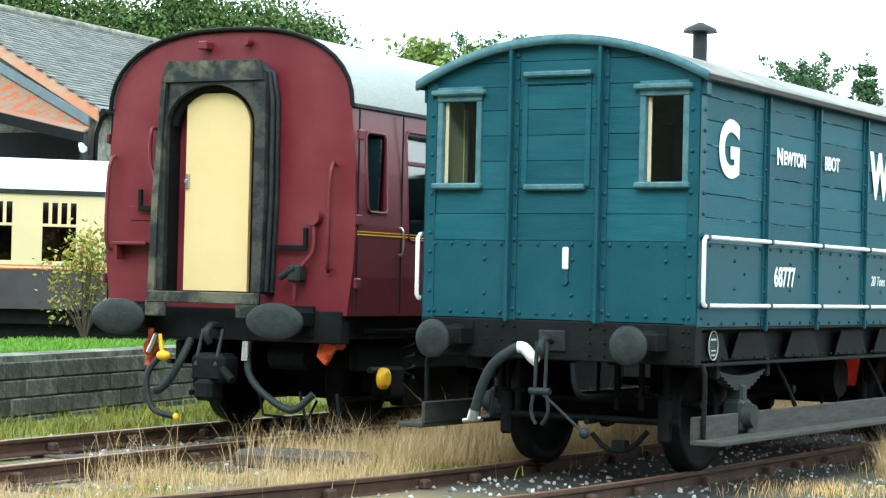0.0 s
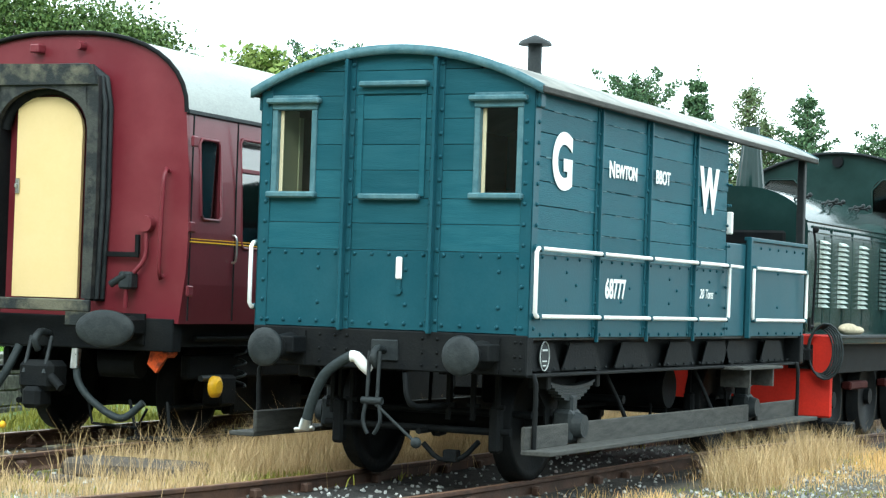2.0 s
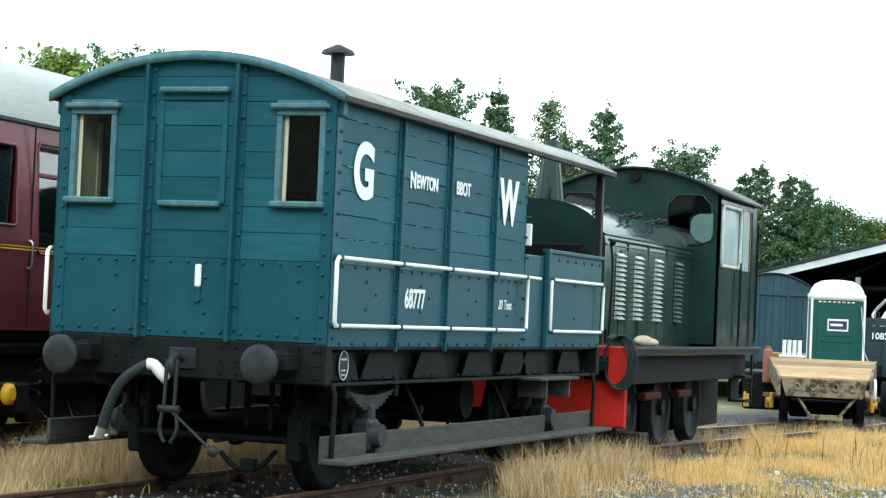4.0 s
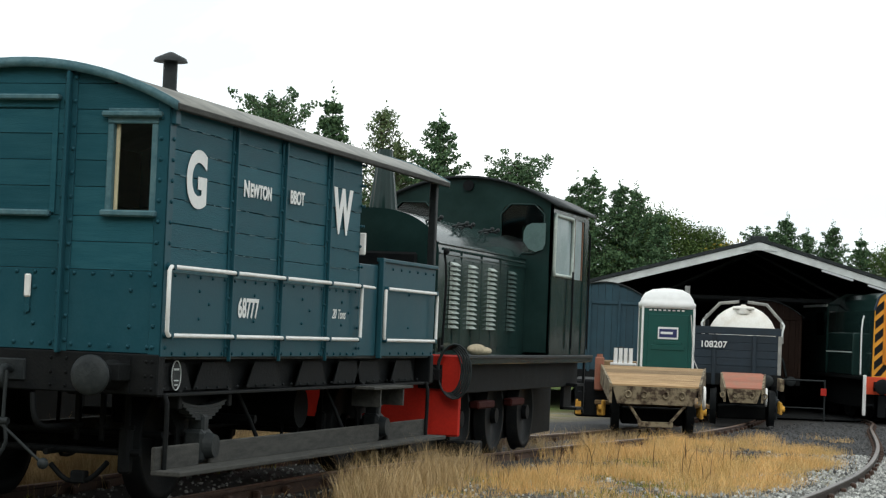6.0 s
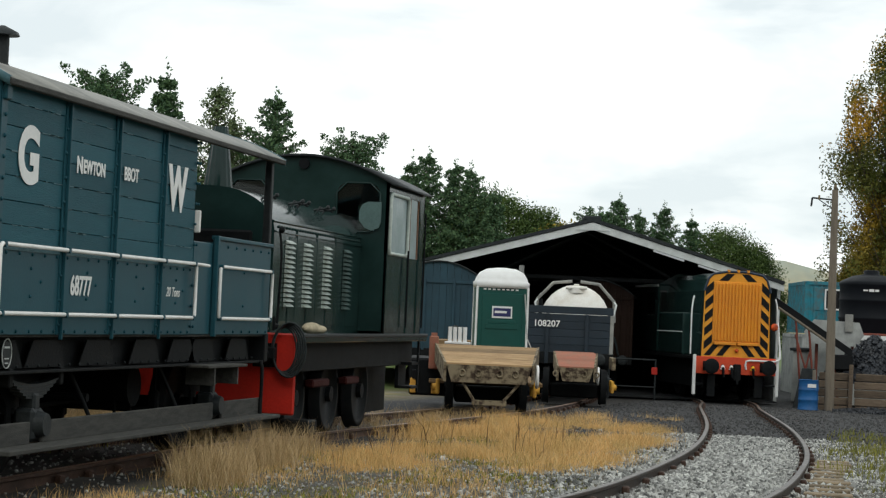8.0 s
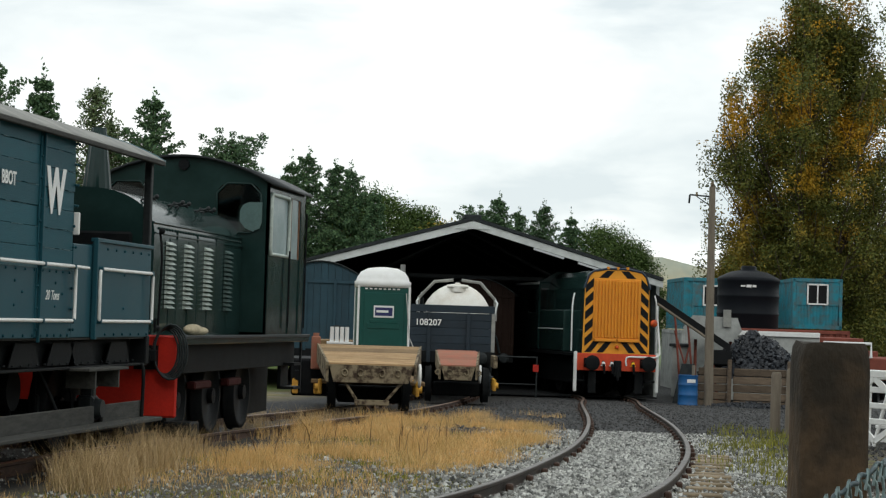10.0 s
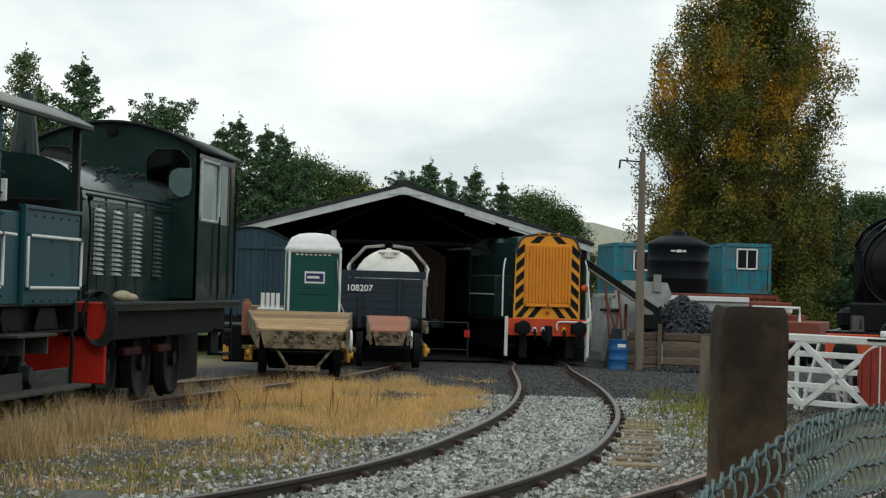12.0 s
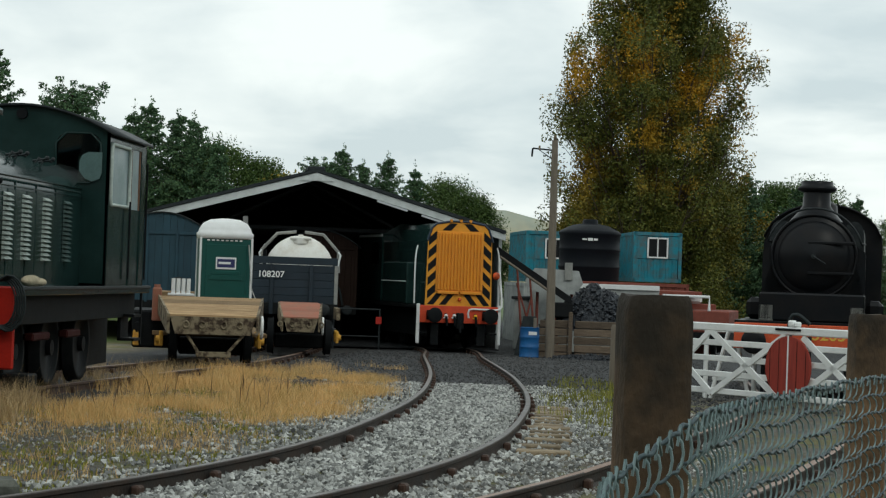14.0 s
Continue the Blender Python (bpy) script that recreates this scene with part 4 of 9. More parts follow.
def maroon_coach():
    c = thing("passenger_coach", "maroon passenger coach with pale roof and a yellow end door", "railway coach", pose(-2.86, 1.05, 0.05, 0, 0, 3.0))
    prof = coach_profile()
    L = 19.5
    k = len(prof)
    cut = [i for i, p in enumerate(prof) if p[1] >= 3.0]
    # side panels, with openings for the windows left between pieces
    lows = [(1.34, 1.12), (1.398, 1.57), (1.41, 1.95)]
    part("end_panel", Shape().prism([p for p in prof], 1, 0.0, 0.03), MAROON, c)
    wins = [(0.22, 0.59, 2.08, 2.82), (0.99, 2.4, 1.84, 2.88), (3.2, 4.7, 1.84, 2.88), (5.4, 6.9, 1.84, 2.88), (7.6, 9.1, 1.84, 2.88)]
    for s in (1, -1):
        zrows = [(1.12, 1.84), (1.84, 2.08), (2.08, 2.82), (2.82, 2.88), (2.88, 3.04)]
        sh = Shape()

        def xat(z):
            return float(np.interp(z, [1.12, 1.57, 1.95, 2.5, 3.04], [1.34, 1.398, 1.41, 1.395, 1.35]))
        for z0, z1 in zrows:
            gaps = sorted((a, b) for a, b, w0, w1 in wins if w0 <= z0 + 0.001 and w1 >= z1 - 0.001)
            y = 0.03
            for a, b in gaps + [(L, L)]:
                if a > y:
                    zz = [z0, (z0 + z1) / 2, z1]
                    for u, v in zip(zz, zz[1:]):
                        sh.add([(s * xat(u), y, u), (s * xat(u), a, u), (s * xat(v), a, v), (s * xat(v), y, v), (s * (xat(u) - 0.05), y, u), (s * (xat(u) - 0.05), a, u), (s * (xat(v) - 0.05), a, v), (s * (xat(v) - 0.05), y, v)], [(0, 1, 2, 3), (4, 5, 6, 7), (0, 1, 5, 4), (1, 2, 6, 5), (2, 3, 7, 6), (3, 0, 4, 7)])
                y = b
        part("side_panel", sh, MAROON_DARK, c)
        for a, b, w0, w1 in wins:
            w = part("window", Shape().tube([(s * (xat(w0) + 0.004), a, w0 + 0.04), (s * (xat(w0) + 0.004), a + 0.04, w0), (s * (xat(w0) + 0.004), b - 0.04, w0), (s * (xat(w0) + 0.004), b, w0 + 0.04), (s * (xat(w1) + 0.004), b, w1 - 0.04), (s * (xat(w1) + 0.004), b - 0.04, w1), (s * (xat(w1) + 0.004), a + 0.04, w1), (s * (xat(w1) + 0.004), a, w1 - 0.04), (s * (xat(w0) + 0.004), a, w0 + 0.04)], 0.016, 6), MAROON_DARK, c)
            x = s * (xat(2.4) - 0.035)
            part("pane", Shape().box(x, x - s * 0.006, a, b, w0, w1), CAB_GLASS, w)
            if b - a > 1:
                part("ventilator_bar", Shape().box(s * 1.36, s * 1.4, a, b, 2.56, 2.6, 0.005).box(s * 1.36, s * 1.4, (a + b) / 2 - 0.02, (a + b) / 2 + 0.02, 2.6, 2.88, 0.005), MAROON_DARK, w)
        part("waist_line", Shape().box(s * 1.408, s * 1.416, 0.04, L, 1.865, 1.875).box(s * 1.408, s * 1.416, 0.04, L, 1.893, 1.9), YELLOW, c, "thin yellow lining along the waist")
        for y0, y1 in ((0.04, 0.86),):
            d = part("door", Shape().box(s * 1.4, s * 1.412, y0, y0 + 0.012, 1.15, 3.02).box(s * 1.4, s * 1.412, y1, y1 + 0.012, 1.15, 3.02), BLACK, c)
            part("door_handle", Shape().tube(flow([(s * 1.415, y1 - 0.05, 1.95), (s * 1.46, y1 - 0.05, 1.93), (s * 1.46, y1 - 0.05, 1.72), (s * 1.415, y1 - 0.05, 1.7)], 0.04), 0.012, 6), CHROME, d, "bare metal door handle")
            for z in (2.78, 2.0, 1.42):
                part("hinge", Shape().box(s * 1.405, s * 1.44, y0 - 0.05, y0 + 0.05, z - 0.05, z + 0.05, 0.012), MAROON_DARK, d)
        part("gutter", Shape().box(s * 1.35, s * 1.38, 0.0, L, 3.03, 3.07, 0.006), GREY_BLACK, c)
        part("solebar", Shape().box(s * 1.1, s * 1.2, 0.1, L, 0.9, 1.14).tube([(s * 1.22, 0.5, 0.98), (s * 1.22, 3.8, 0.98)], 0.03, 8), BLACK, c)
    roof = [p for p in prof if p[1] >= 3.019]
    part("roof", Shape().add([(x * 1.012, y, z + 0.02) for y in (-0.03, 4, 9, 14, L) for x, z in roof], [(j * len(roof) + i, j * len(roof) + i + 1, (j + 1) * len(roof) + i + 1, (j + 1) * len(roof) + i) for j in range(4) for i in range(len(roof) - 1)], True), COACH_ROOF, c, "pale grey-blue domed coach roof")
    part("roof_rim", Shape().tube([(x * 1.015, -0.03, z + 0.022) for x, z in roof], 0.022, 6), BLACK, c)
    part("far_end", Shape().prism(prof, 1, L - 0.03, L), MAROON, c)
    part("inside_partition", Shape().box(-1.3, 1.3, 1.1, 1.14, 1.15, 3.3).box(-1.3, -0.4, 0.06, 1.1, 1.15, 1.2), BROWN_WOOD, c)
    part("floor", Shape().box(-1.3, 1.3, 0.03, L, 1.1, 1.16), BLACK, c)
    # gangway: faceplate with arched opening, and the door behind it
    g0, g1, top = -0.52, 0.50, 3.6
    outer = [(-0.6, 1.2), (-0.62, 2.2), (-0.56, 3.1), (-0.5, 3.55), (-0.44, 3.62), (0.44, 3.62), (0.52, 3.5), (0.55, 3.1), (0.55, 2.2), (0.53, 1.2)]
    gw = Shape()
    arch = [(-0.4, 1.42)] + [(-0.4 + 0.39 * (1 - math.cos(a)), 2.9 + 0.42 * math.sin(a)) for a in np.linspace(0, math.pi, 15)] + [(0.38, 1.42)]
    left = [(-0.62, 1.42), (-0.62, 2.2), (-0.57, 3.1), (-0.53, 3.42)]
    yv = (-0.34, -0.28)

    def plate(poly, ya=-0.34, yb=-0.28):
        gw.prism(poly, 1, ya, yb)
    plate([(-0.5, 1.32), (-0.64, 1.32), (-0.64, 2.2), (-0.58, 3.1), (-0.55, 3.36), (-0.46, 3.36), (-0.49, 3.0), (-0.5, 2.8)])
    plate([(0.5, 1.32), (0.6, 1.32), (0.62, 2.2), (0.61, 3.1), (0.6, 3.36), (0.46, 3.36), (0.49, 3.0), (0.5, 2.8)])
    arch_pts = [(-0.495 + 0.495 * (1 - math.cos(a)), 2.88 + 0.37 * math.sin(a)) for a in np.linspace(0, math.pi, 15)]
    for (xa, za), (xb, zb) in zip(arch_pts, arch_pts[1:]):
        plate([(xa, za), (xb, zb), (xb, 3.36), (xa, 3.36)])
    gang = part("gangway", gw, GANGWAY, c, "worn black gangway faceplate with flaking paint", Matrix.Translation((-0.05, 0.1, 0)))
    part("head_plate", Shape().prism([(-0.55, 3.28), (0.6, 3.28), (0.55, 3.46), (-0.5, 3.48)], 1, -0.37, -0.33), GANGWAY_WORN, gang, "weathered khaki and black top plate")
    part("side_plate", Shape().prism([(-0.66, 1.1), (-0.58, 1.1), (-0.56, 2.2), (-0.5, 3.3), (-0.55, 3.3), (-0.63, 2.2)], 1, -0.365, -0.335), GANGWAY_WORN, gang)
    part("sill_plate", Shape().box(-0.65, 0.61, -0.38, -0.33, 1.2, 1.31, 0.01).box(-0.68, -0.45, -0.37, -0.33, 1.07, 1.22, 0.01).box(0.35, 0.6, -0.37, -0.33, 1.07, 1.22, 0.01), GANGWAY_WORN, gang)
    part("bellows", Shape().prism([(-0.6, 1.3), (-0.5, 1.3), (-0.5, 2.9), (-0.4, 3.2), (0.0, 3.3), (0.4, 3.2), (0.5, 2.9), (0.5, 1.3), (0.6, 1.3), (0.58, 3.2), (0.52, 3.36), (0.4, 3.42), (-0.42, 3.42), (-0.54, 3.34)], 1, -0.28, 0.0), BLACK, gang)
    for k, yb in enumerate((-0.24, -0.15, -0.06)):
        part("bellows_fold", Shape().tube([(0.6, yb, 1.32), (0.63, yb, 2.2), (0.62, yb, 3.1), (0.57, yb, 3.36), (0.42, yb, 3.46), (-0.42, yb, 3.46), (-0.55, yb, 3.36)], 0.028, 6), GREY_BLACK, gang)
    part("arch_lining", Shape().tube([(x, -0.2, z) for x, z in arch_pts], 0.05, 8), BLACK, gang)
    door = [(-0.12, 1.44)] + [(-0.12, 3.2)] + [(0.08 + 0.28 * math.sin(a), 2.92 + 0.3 * math.cos(a)) for a in np.linspace(0, math.pi / 2, 9)] + [(0.36, 1.44)]
    d = part("end_door", Shape().prism([(-0.41, 1.32), (-0.41, 3.18), (0.0, 3.18)] + [(0.31 - 0.31 * (1 - math.sin(a)), 2.86 + 0.32 * math.cos(a)) for a in np.linspace(0.1, math.pi / 2, 9)] + [(0.31, 1.32)], 1, -0.1, -0.06), YELLOW_DOOR, c, "plain pale yellow end door")
    part("lock", Shape().box(-0.4, -0.36, -0.125, -0.1, 2.28, 2.42, 0.005).box(-0.395, -0.375, -0.15, -0.12, 2.33, 2.37, 0.005), CHROME, d, "bare metal lock plate")
    # fittings on the end
    fit = Shape().tube(flow([(-0.8, -0.02, 2.85), (-0.82, -0.1, 2.85), (-0.82, -0.1, 2.5), (-0.7, -0.1, 2.3), (-0.68, -0.02, 2.27)], 0.06), 0.02, 8)
    part("grab_rail", fit, MAROON, c)
    fit = Shape().tube(flow([(1.2, -0.02, 2.5), (1.2, -0.1, 2.45), (1.18, -0.1, 1.6), (1.17, -0.02, 1.55)], 0.1), 0.02, 8)
    part("grab_rail", fit, MAROON, c)
    fit = Shape().tube(flow([(-1.3, -0.02, 2.6), (-1.32, -0.09, 2.5), (-1.34, -0.09, 1.8), (-1.33, -0.02, 1.7)], 0.1), 0.02, 8)
    part("grab_rail", fit, MAROON, c)
    part("lamp_bracket", Shape().box(-0.98, -0.94, -0.08, -0.04, 2.1, 2.28, 0.006).box(-0.98, -0.68, -0.08, -0.05, 2.07, 2.12, 0.006), BLACK, c)
    part("lamp_bracket", Shape().box(0.9, 0.94, -0.08, -0.04, 1.74, 1.92, 0.006).box(0.6, 0.94, -0.08, -0.05, 1.71, 1.76, 0.006), BLACK, c)
    part("step", Shape().box(-1.22, -0.82, -0.16, 0.0, 1.74, 1.77, 0.006).box(-1.2, -1.17, -0.14, 0, 1.6, 1.75), MAROON, c)
    part("roof_bracket", Shape().box(-0.3, -0.2, -0.12, 0, 3.6, 3.68, 0.01), MAROON, c)
    part("roof_socket", Shape().tube([(0.22, -0.1, 3.66), (0.22, 0, 3.66)], 0.04, 10), MAROON, c)
    part("junction_box", Shape().tube([(1.0, -0.09, 2.02), (1.0, 0.0, 2.02)], 0.075, 14).tube(flow([(1.0, -0.05, 1.95), (1.0, -0.06, 1.7), (0.86, -0.1, 1.5), (0.84, -0.1, 1.25)], 0.06), 0.022, 8)
         , MAROON, c)
    part("junction_box", Shape().tube([(-0.72, -0.08, 2.03), (-0.72, 0, 2.03)], 0.06, 12).tube([(-0.72, -0.05, 2.0), (-0.73, -0.05, 1.35)], 0.02, 8), MAROON, c)
    part("cable_socket", Shape().box(0.78, 0.92, -0.16, -0.02, 1.42, 1.58, 0.02).tube([(0.7, -0.14, 1.46), (0.86, -0.14, 1.55)], 0.035, 8), GREY_BLACK, c)
    part("fleet_panel", Shape().box(-1.12, -0.86, -0.012, 0, 1.98, 2.12, 0.004).box(-1.08, -0.9, -0.016, -0.01, 2.05, 2.07).box(-1.06, -0.92, -0.016, -0.01, 2.01, 2.03), MAROON, c)
    # buffers, drawgear
    part("headstock", Shape().box(-1.3, 1.3, -0.02, 0.14, 0.86, 1.16, 0.01), BLACK, c)
    for x in (-0.875, 0.875):
        buffer_set(c, x, 1.06, 0.0, 0.2, 0.5, oval=True)
    part("tail_lamp_box", Shape().box(-0.84, -0.7, -0.16, -0.02, 0.68, 0.84, 0.04).tube([(-0.77, -0.09, 0.84), (-0.77, -0.09, 0.95)], 0.03, 8).tube([(-0.77, -0.09, 0.69), (-0.77, -0.09, 0.6)], 0.05, 10), ORANGE_RUST, c, "orange-red rusty bracket below the buffer")
    part("brake_block_plate", Shape().prism([(0.97, 0.74), (1.06, 0.66), (1.13, 0.76), (1.18, 0.84), (1.08, 0.95), (1.02, 0.93)], 1, 0.1, 0.15).box(1.06, 1.16, 0.15, 0.34, 0.8, 0.93, 0.03), ORANGE_RUST, c, "orange-red painted bracket")
    part("axle_cover", Shape().tube([(1.2, 0.92, 0.52), (1.25, 0.92, 0.52), (1.27, 0.92, 0.52)], [0.105, 0.1, 0.06], 18), YELLOW, c, "round yellow axle end cover")
    part("cock_handle", Shape().tube([(-0.56, -0.24, 0.9), (-0.52, -0.25, 0.72)], 0.02, 8).ball((-0.5, -0.26, 0.7), 0.06, 1.3, 1, 0.8, 8, 6), YELLOW, c, "yellow brake cock")
    part("hose_plug", Shape().ball((-0.34, -0.26, 0.13), 0.035), YELLOW, c, "yellow hose end plug")
    part("coupler", Shape().box(-0.18, 0.2, -0.3, 0.0, 0.46, 0.74, 0.05).box(-0.1, 0.1, -0.35, -0.1, 0.3, 0.5, 0.04).tube([(0.2, -0.3, 0.6), (0.34, -0.34, 0.5)], 0.04, 8), BLACK, c)
    hz = part("brake_hose", Shape().tube(flow([(-0.55, -0.2, 0.72), (-0.7, -0.24, 0.5), (-0.62, -0.25, 0.2), (-0.35, -0.26, 0.13)], 0.05), 0.03, 8)
              , RUBBER, c)
    part("brake_hose", Shape().tube(flow([(0.4, -0.2, 0.75), (0.45, -0.22, 0.55), (0.62, -0.22, 0.38), (0.9, -0.2, 0.25), (1.1, -0.15, 0.4)], 0.05), 0.035, 8), RUBBER, c)
    part("hose_clamp", Shape().tube([(-0.62, -0.2, 0.9), (-0.7, -0.22, 0.72)], 0.03, 8), CHROME, hz, "bare metal hose coupling")
    part("hose_clamp", Shape().tube([(0.4, -0.2, 0.86), (0.4, -0.22, 0.68)], 0.045, 10), CHROME, c, "bare metal hose coupling")
    part("brake_cylinder", Shape().tube([(0.35, 0.35, 0.72), (0.75, 0.35, 0.72)], 0.13, 14), BLACK, c)
    part("drain_loop", Shape().tube([(0.42, -0.05, 0.5), (0.5, -0.05, 0.18), (0.98, -0.05, 0.16), (1.08, -0.05, 0.34)], 0.014, 6), BLACK, c)
    part("heating_pipe", Shape().tube(flow([(-0.3, -0.1, 0.86), (-0.34, -0.2, 0.66), (-0.5, -0.22, 0.42), (-0.62, -0.2, 0.36)], 0.06), 0.04, 8), RUBBER, c)
    part("drawhook", Shape().tube(flow([(-0.02, -0.02, 0.98), (-0.02, -0.18, 1.0), (-0.02, -0.26, 0.92), (-0.02, -0.2, 0.84)], 0.05), 0.035, 8), GREY_BLACK, c)
    for x in (-0.12, 0.1):
        part("shackle", Shape().tube([(x, -0.16, 0.96), (x + 0.02, -0.3, 0.62)], 0.02, 6), GREY_BLACK, c)
    for y in (1.3, 3.9):
        for s in (-1, 1):
            part("coil_spring", Shape().tube([(s * 1.1 + 0.06 * math.cos(a), y + 0.3 + 0.06 * math.sin(a), 0.5 + 0.018 * a) for a in np.linspace(0, 22, 60)], 0.014, 5), GREY_BLACK, c)
            part("damper", Shape().tube([(s * 1.16, y - 0.55, 0.6), (s * 1.16, y - 0.2, 0.6)], 0.03, 8), GREY_BLACK, c)
    for y in (2.6, 16.5):
        bogie_gear(c, y)
    for y0, y1, z0 in ((4.5, 6.7, 0.16), (6.9, 9.0, 0.2), (9.2, 11.4, 0.2), (11.8, 14.0, 0.25)):
        for s in (-1, 1):
            part("equipment_box", Shape().box(s * 0.4, s * 1.15, y0, y1, z0, 0.95, 0.03), BLACK, c)
    part("step_board", Shape().box(0.9, 1.35, -0.1, 0.15, 0.05, 0.08, 0.005).tube([(0.95, 0, 0.08), (0.8, 0.1, 0.4)], 0.015, 6).tube([(1.3, 0, 0.08), (1.2, 0.1, 0.4)], 0.015, 6), BLACK, c)
    return c


maroon_coach()


# ---- dark green diesel shunter behind the van ----
# opaque grey that paints the sheen of the front cab pane
PANE_SHEEN = mat("grey_pane_sheen", (0.1, 0.16, 0.155), 0.2, scale=4, amount=0.4, bump=0.0)
DULL_RED = mat("dull_red", (0.05, 0.011, 0.01), 0.7, spec=0.1)


def green_shunter():
    c = thing("diesel_shunter", "dark green diesel shunting engine with louvred bonnet and red beam", "locomotive", pose(1.24, 0, -0.1))
    Y0, YC, YE = 8.55, 12.95, 15.35
    # bonnet with rounded shoulders
    def bonnet(n=9):
        pts = [(0.86, 1.3), (0.86, 2.48)]
        pts += [(0.86 * math.cos(a) ** 0.9, 2.5 + 0.52 * math.sin(a)) for a in np.linspace(0.05, math.pi / 2, n + 3)]
        return pts + [(-x, z) for x, z in pts[-2::-1]]
    bn = bonnet()
    hood = Shape().add([(x, y, z) for y in (Y0 + 0.1, YC) for x, z in bn], [(i, i + 1, len(bn) + i + 1, len(bn) + i) for i in range(len(bn) - 1)], True)
    hood.add([(x, Y0 + 0.1, z) for x, z in bn], [tuple(range(len(bn)))])
    hb = part("bonnet", hood, LOCO_GREEN, c)
    part("radiator", Shape().box(-0.6, 0.6, Y0 + 0.05, Y0 + 0.11, 1.5, 2.5, 0.03), BLACK, hb)
    # light caught by the slats is put into their pale colour; last column duller
    for y in (9.28, 10.1, 11.05, 12.1):
        for z in np.arange(1.62, 2.42, 0.058):
            part("louvre", Shape().prism([(0.0, 0.0), (0.055, 0.004), (0.0, 0.042)], 1, -0.15, 0.15, pose(0.868, y, z)), LOCO_LIGHT if y < 12 else LOUVRE_DULL, hb)
    for y in (9.65, 10.6, 11.55):
        part("door_seam", Shape().box(0.858, 0.872, y - 0.012, y + 0.012, 1.35, 2.55), LOCO_GREEN, hb)
    part("cantrail", Shape().tube([(0.845, Y0 + 0.1, 2.62), (0.845, YC, 2.62)], 0.014, 8).tube([(0.865, Y0 + 0.12, 2.5), (0.865, YC, 2.5)], 0.012, 8), LOCO_GREEN, hb)
    part("hinge_line", rivets([(0.86, y, 2.56) for y in np.arange(Y0 + 0.3, YC - 0.1, 0.12)], (1, 0, 0), 0.018), LOCO_GREEN, hb, kind="stuff")
    for y in (9.7, 10.55, 11.5, 12.5):
        part("access_door", Shape().box(0.858, 0.868, y - 0.38, y + 0.38, 1.4, 2.46, 0.004), LOCO_GREEN, hb)
    for y in (9.0, 10.15, 10.45, 11.4, 11.7):
        part("catch", Shape().tube([(0.6, y, 2.84), (0.66, y, 2.94), (0.74, y + 0.06, 2.9)], 0.016, 6).tube([(0.58, y, 2.9), (0.76, y, 2.93)], 0.014, 6).ball((0.77, y, 2.94), 0.03, seg=6, rings=4), GREY_BLACK, hb)
    stack = Shape()
    nf, zs_ = 28, ((2.95, 0.2), (3.02, 0.165), (3.75, 0.085))
    stack.add([(rr * (1 + 0.06 * (k % 2)) * math.cos(2 * math.pi * k / nf), 9.1 + rr * (1 + 0.06 * (k % 2)) * math.sin(2 * math.pi * k / nf), z) for z, rr in zs_ for k in range(nf)], [(i * nf + k, i * nf + (k + 1) % nf, (i + 1) * nf + (k + 1) % nf, (i + 1) * nf + k) for i in range(2) for k in range(nf)] + [tuple(range(2 * nf, 3 * nf))])
    part("exhaust_cone", stack, LOCO_GREEN, c, "slender fluted dark green exhaust chimney")
    part("hand_rail", Shape().tube(flow([(0.93, Y0 + 0.14, 1.35), (0.95, Y0 + 0.14, 2.2), (0.9, Y0 + 0.2, 2.5)], 0.2), 0.016, 6).ball((0.94, Y0 + 0.14, 2.52), 0.04, seg=8, rings=6), BLACK, hb)
    # cab
    def roof(x):
        return 3.38 + 0.36 * (1 - (abs(x) / 1.27) ** 2.0)
    H = 1.22
    front = Shape()
    holes = [(-1.1, -0.48, 2.7, 3.38), (0.48, 1.1, 2.7, 3.38)]
    part("cab_panel", Shape().box(-H, H, YC, YC + 0.04, 1.3, 2.7), LOCO_GREEN, c)
    for x0, x1 in ((-H, -1.1), (-0.48, 0.48), (1.1, H)):
        part("cab_panel", Shape().box(x0, x1, YC, YC + 0.04, 2.7, 3.38), LOCO_GREEN, c)
    for x0, x1, z0, z1 in holes:
        for cx, cz, sx, sz in ((x0, z0, 1, 1), (x1, z0, -1, 1), (x0, z1, 1, -1), (x1, z1, -1, -1)):
            arc_ = [(cx + sx * 0.16 * (1 - math.cos(a)), cz + sz * 0.16 * (1 - math.sin(a))) for a in np.linspace(0, math.pi / 2, 7)]
            front.prism([(cx, cz)] + arc_, 1, YC, YC + 0.04)
    front.prism([(-H, 3.38), (H, 3.38)] + [(x, roof(x)) for x in np.linspace(H, -H, 14)], 1, YC, YC + 0.04)
    cab = part("cab_front", front, LOCO_GREEN, c)
    for x0, x1, z0, z1 in holes:
        w = part("cab_window", Shape().tube([(x0 + 0.14, YC - 0.01, z0), (x1 - 0.14, YC - 0.01, z0), (x1, YC - 0.01, z0 + 0.14), (x1, YC - 0.01, z1 - 0.14), (x1 - 0.14, YC - 0.01, z1), (x0 + 0.14, YC - 0.01, z1), (x0, YC - 0.01, z1 - 0.14), (x0, YC - 0.01, z0 + 0.14), (x0 + 0.14, YC - 0.01, z0)], 0.016, 6), LOCO_GREEN, c)
        part("pane", Shape().box(x0, x1, YC + 0.015, YC + 0.02, z0, z1), DARK_GLASS, w)
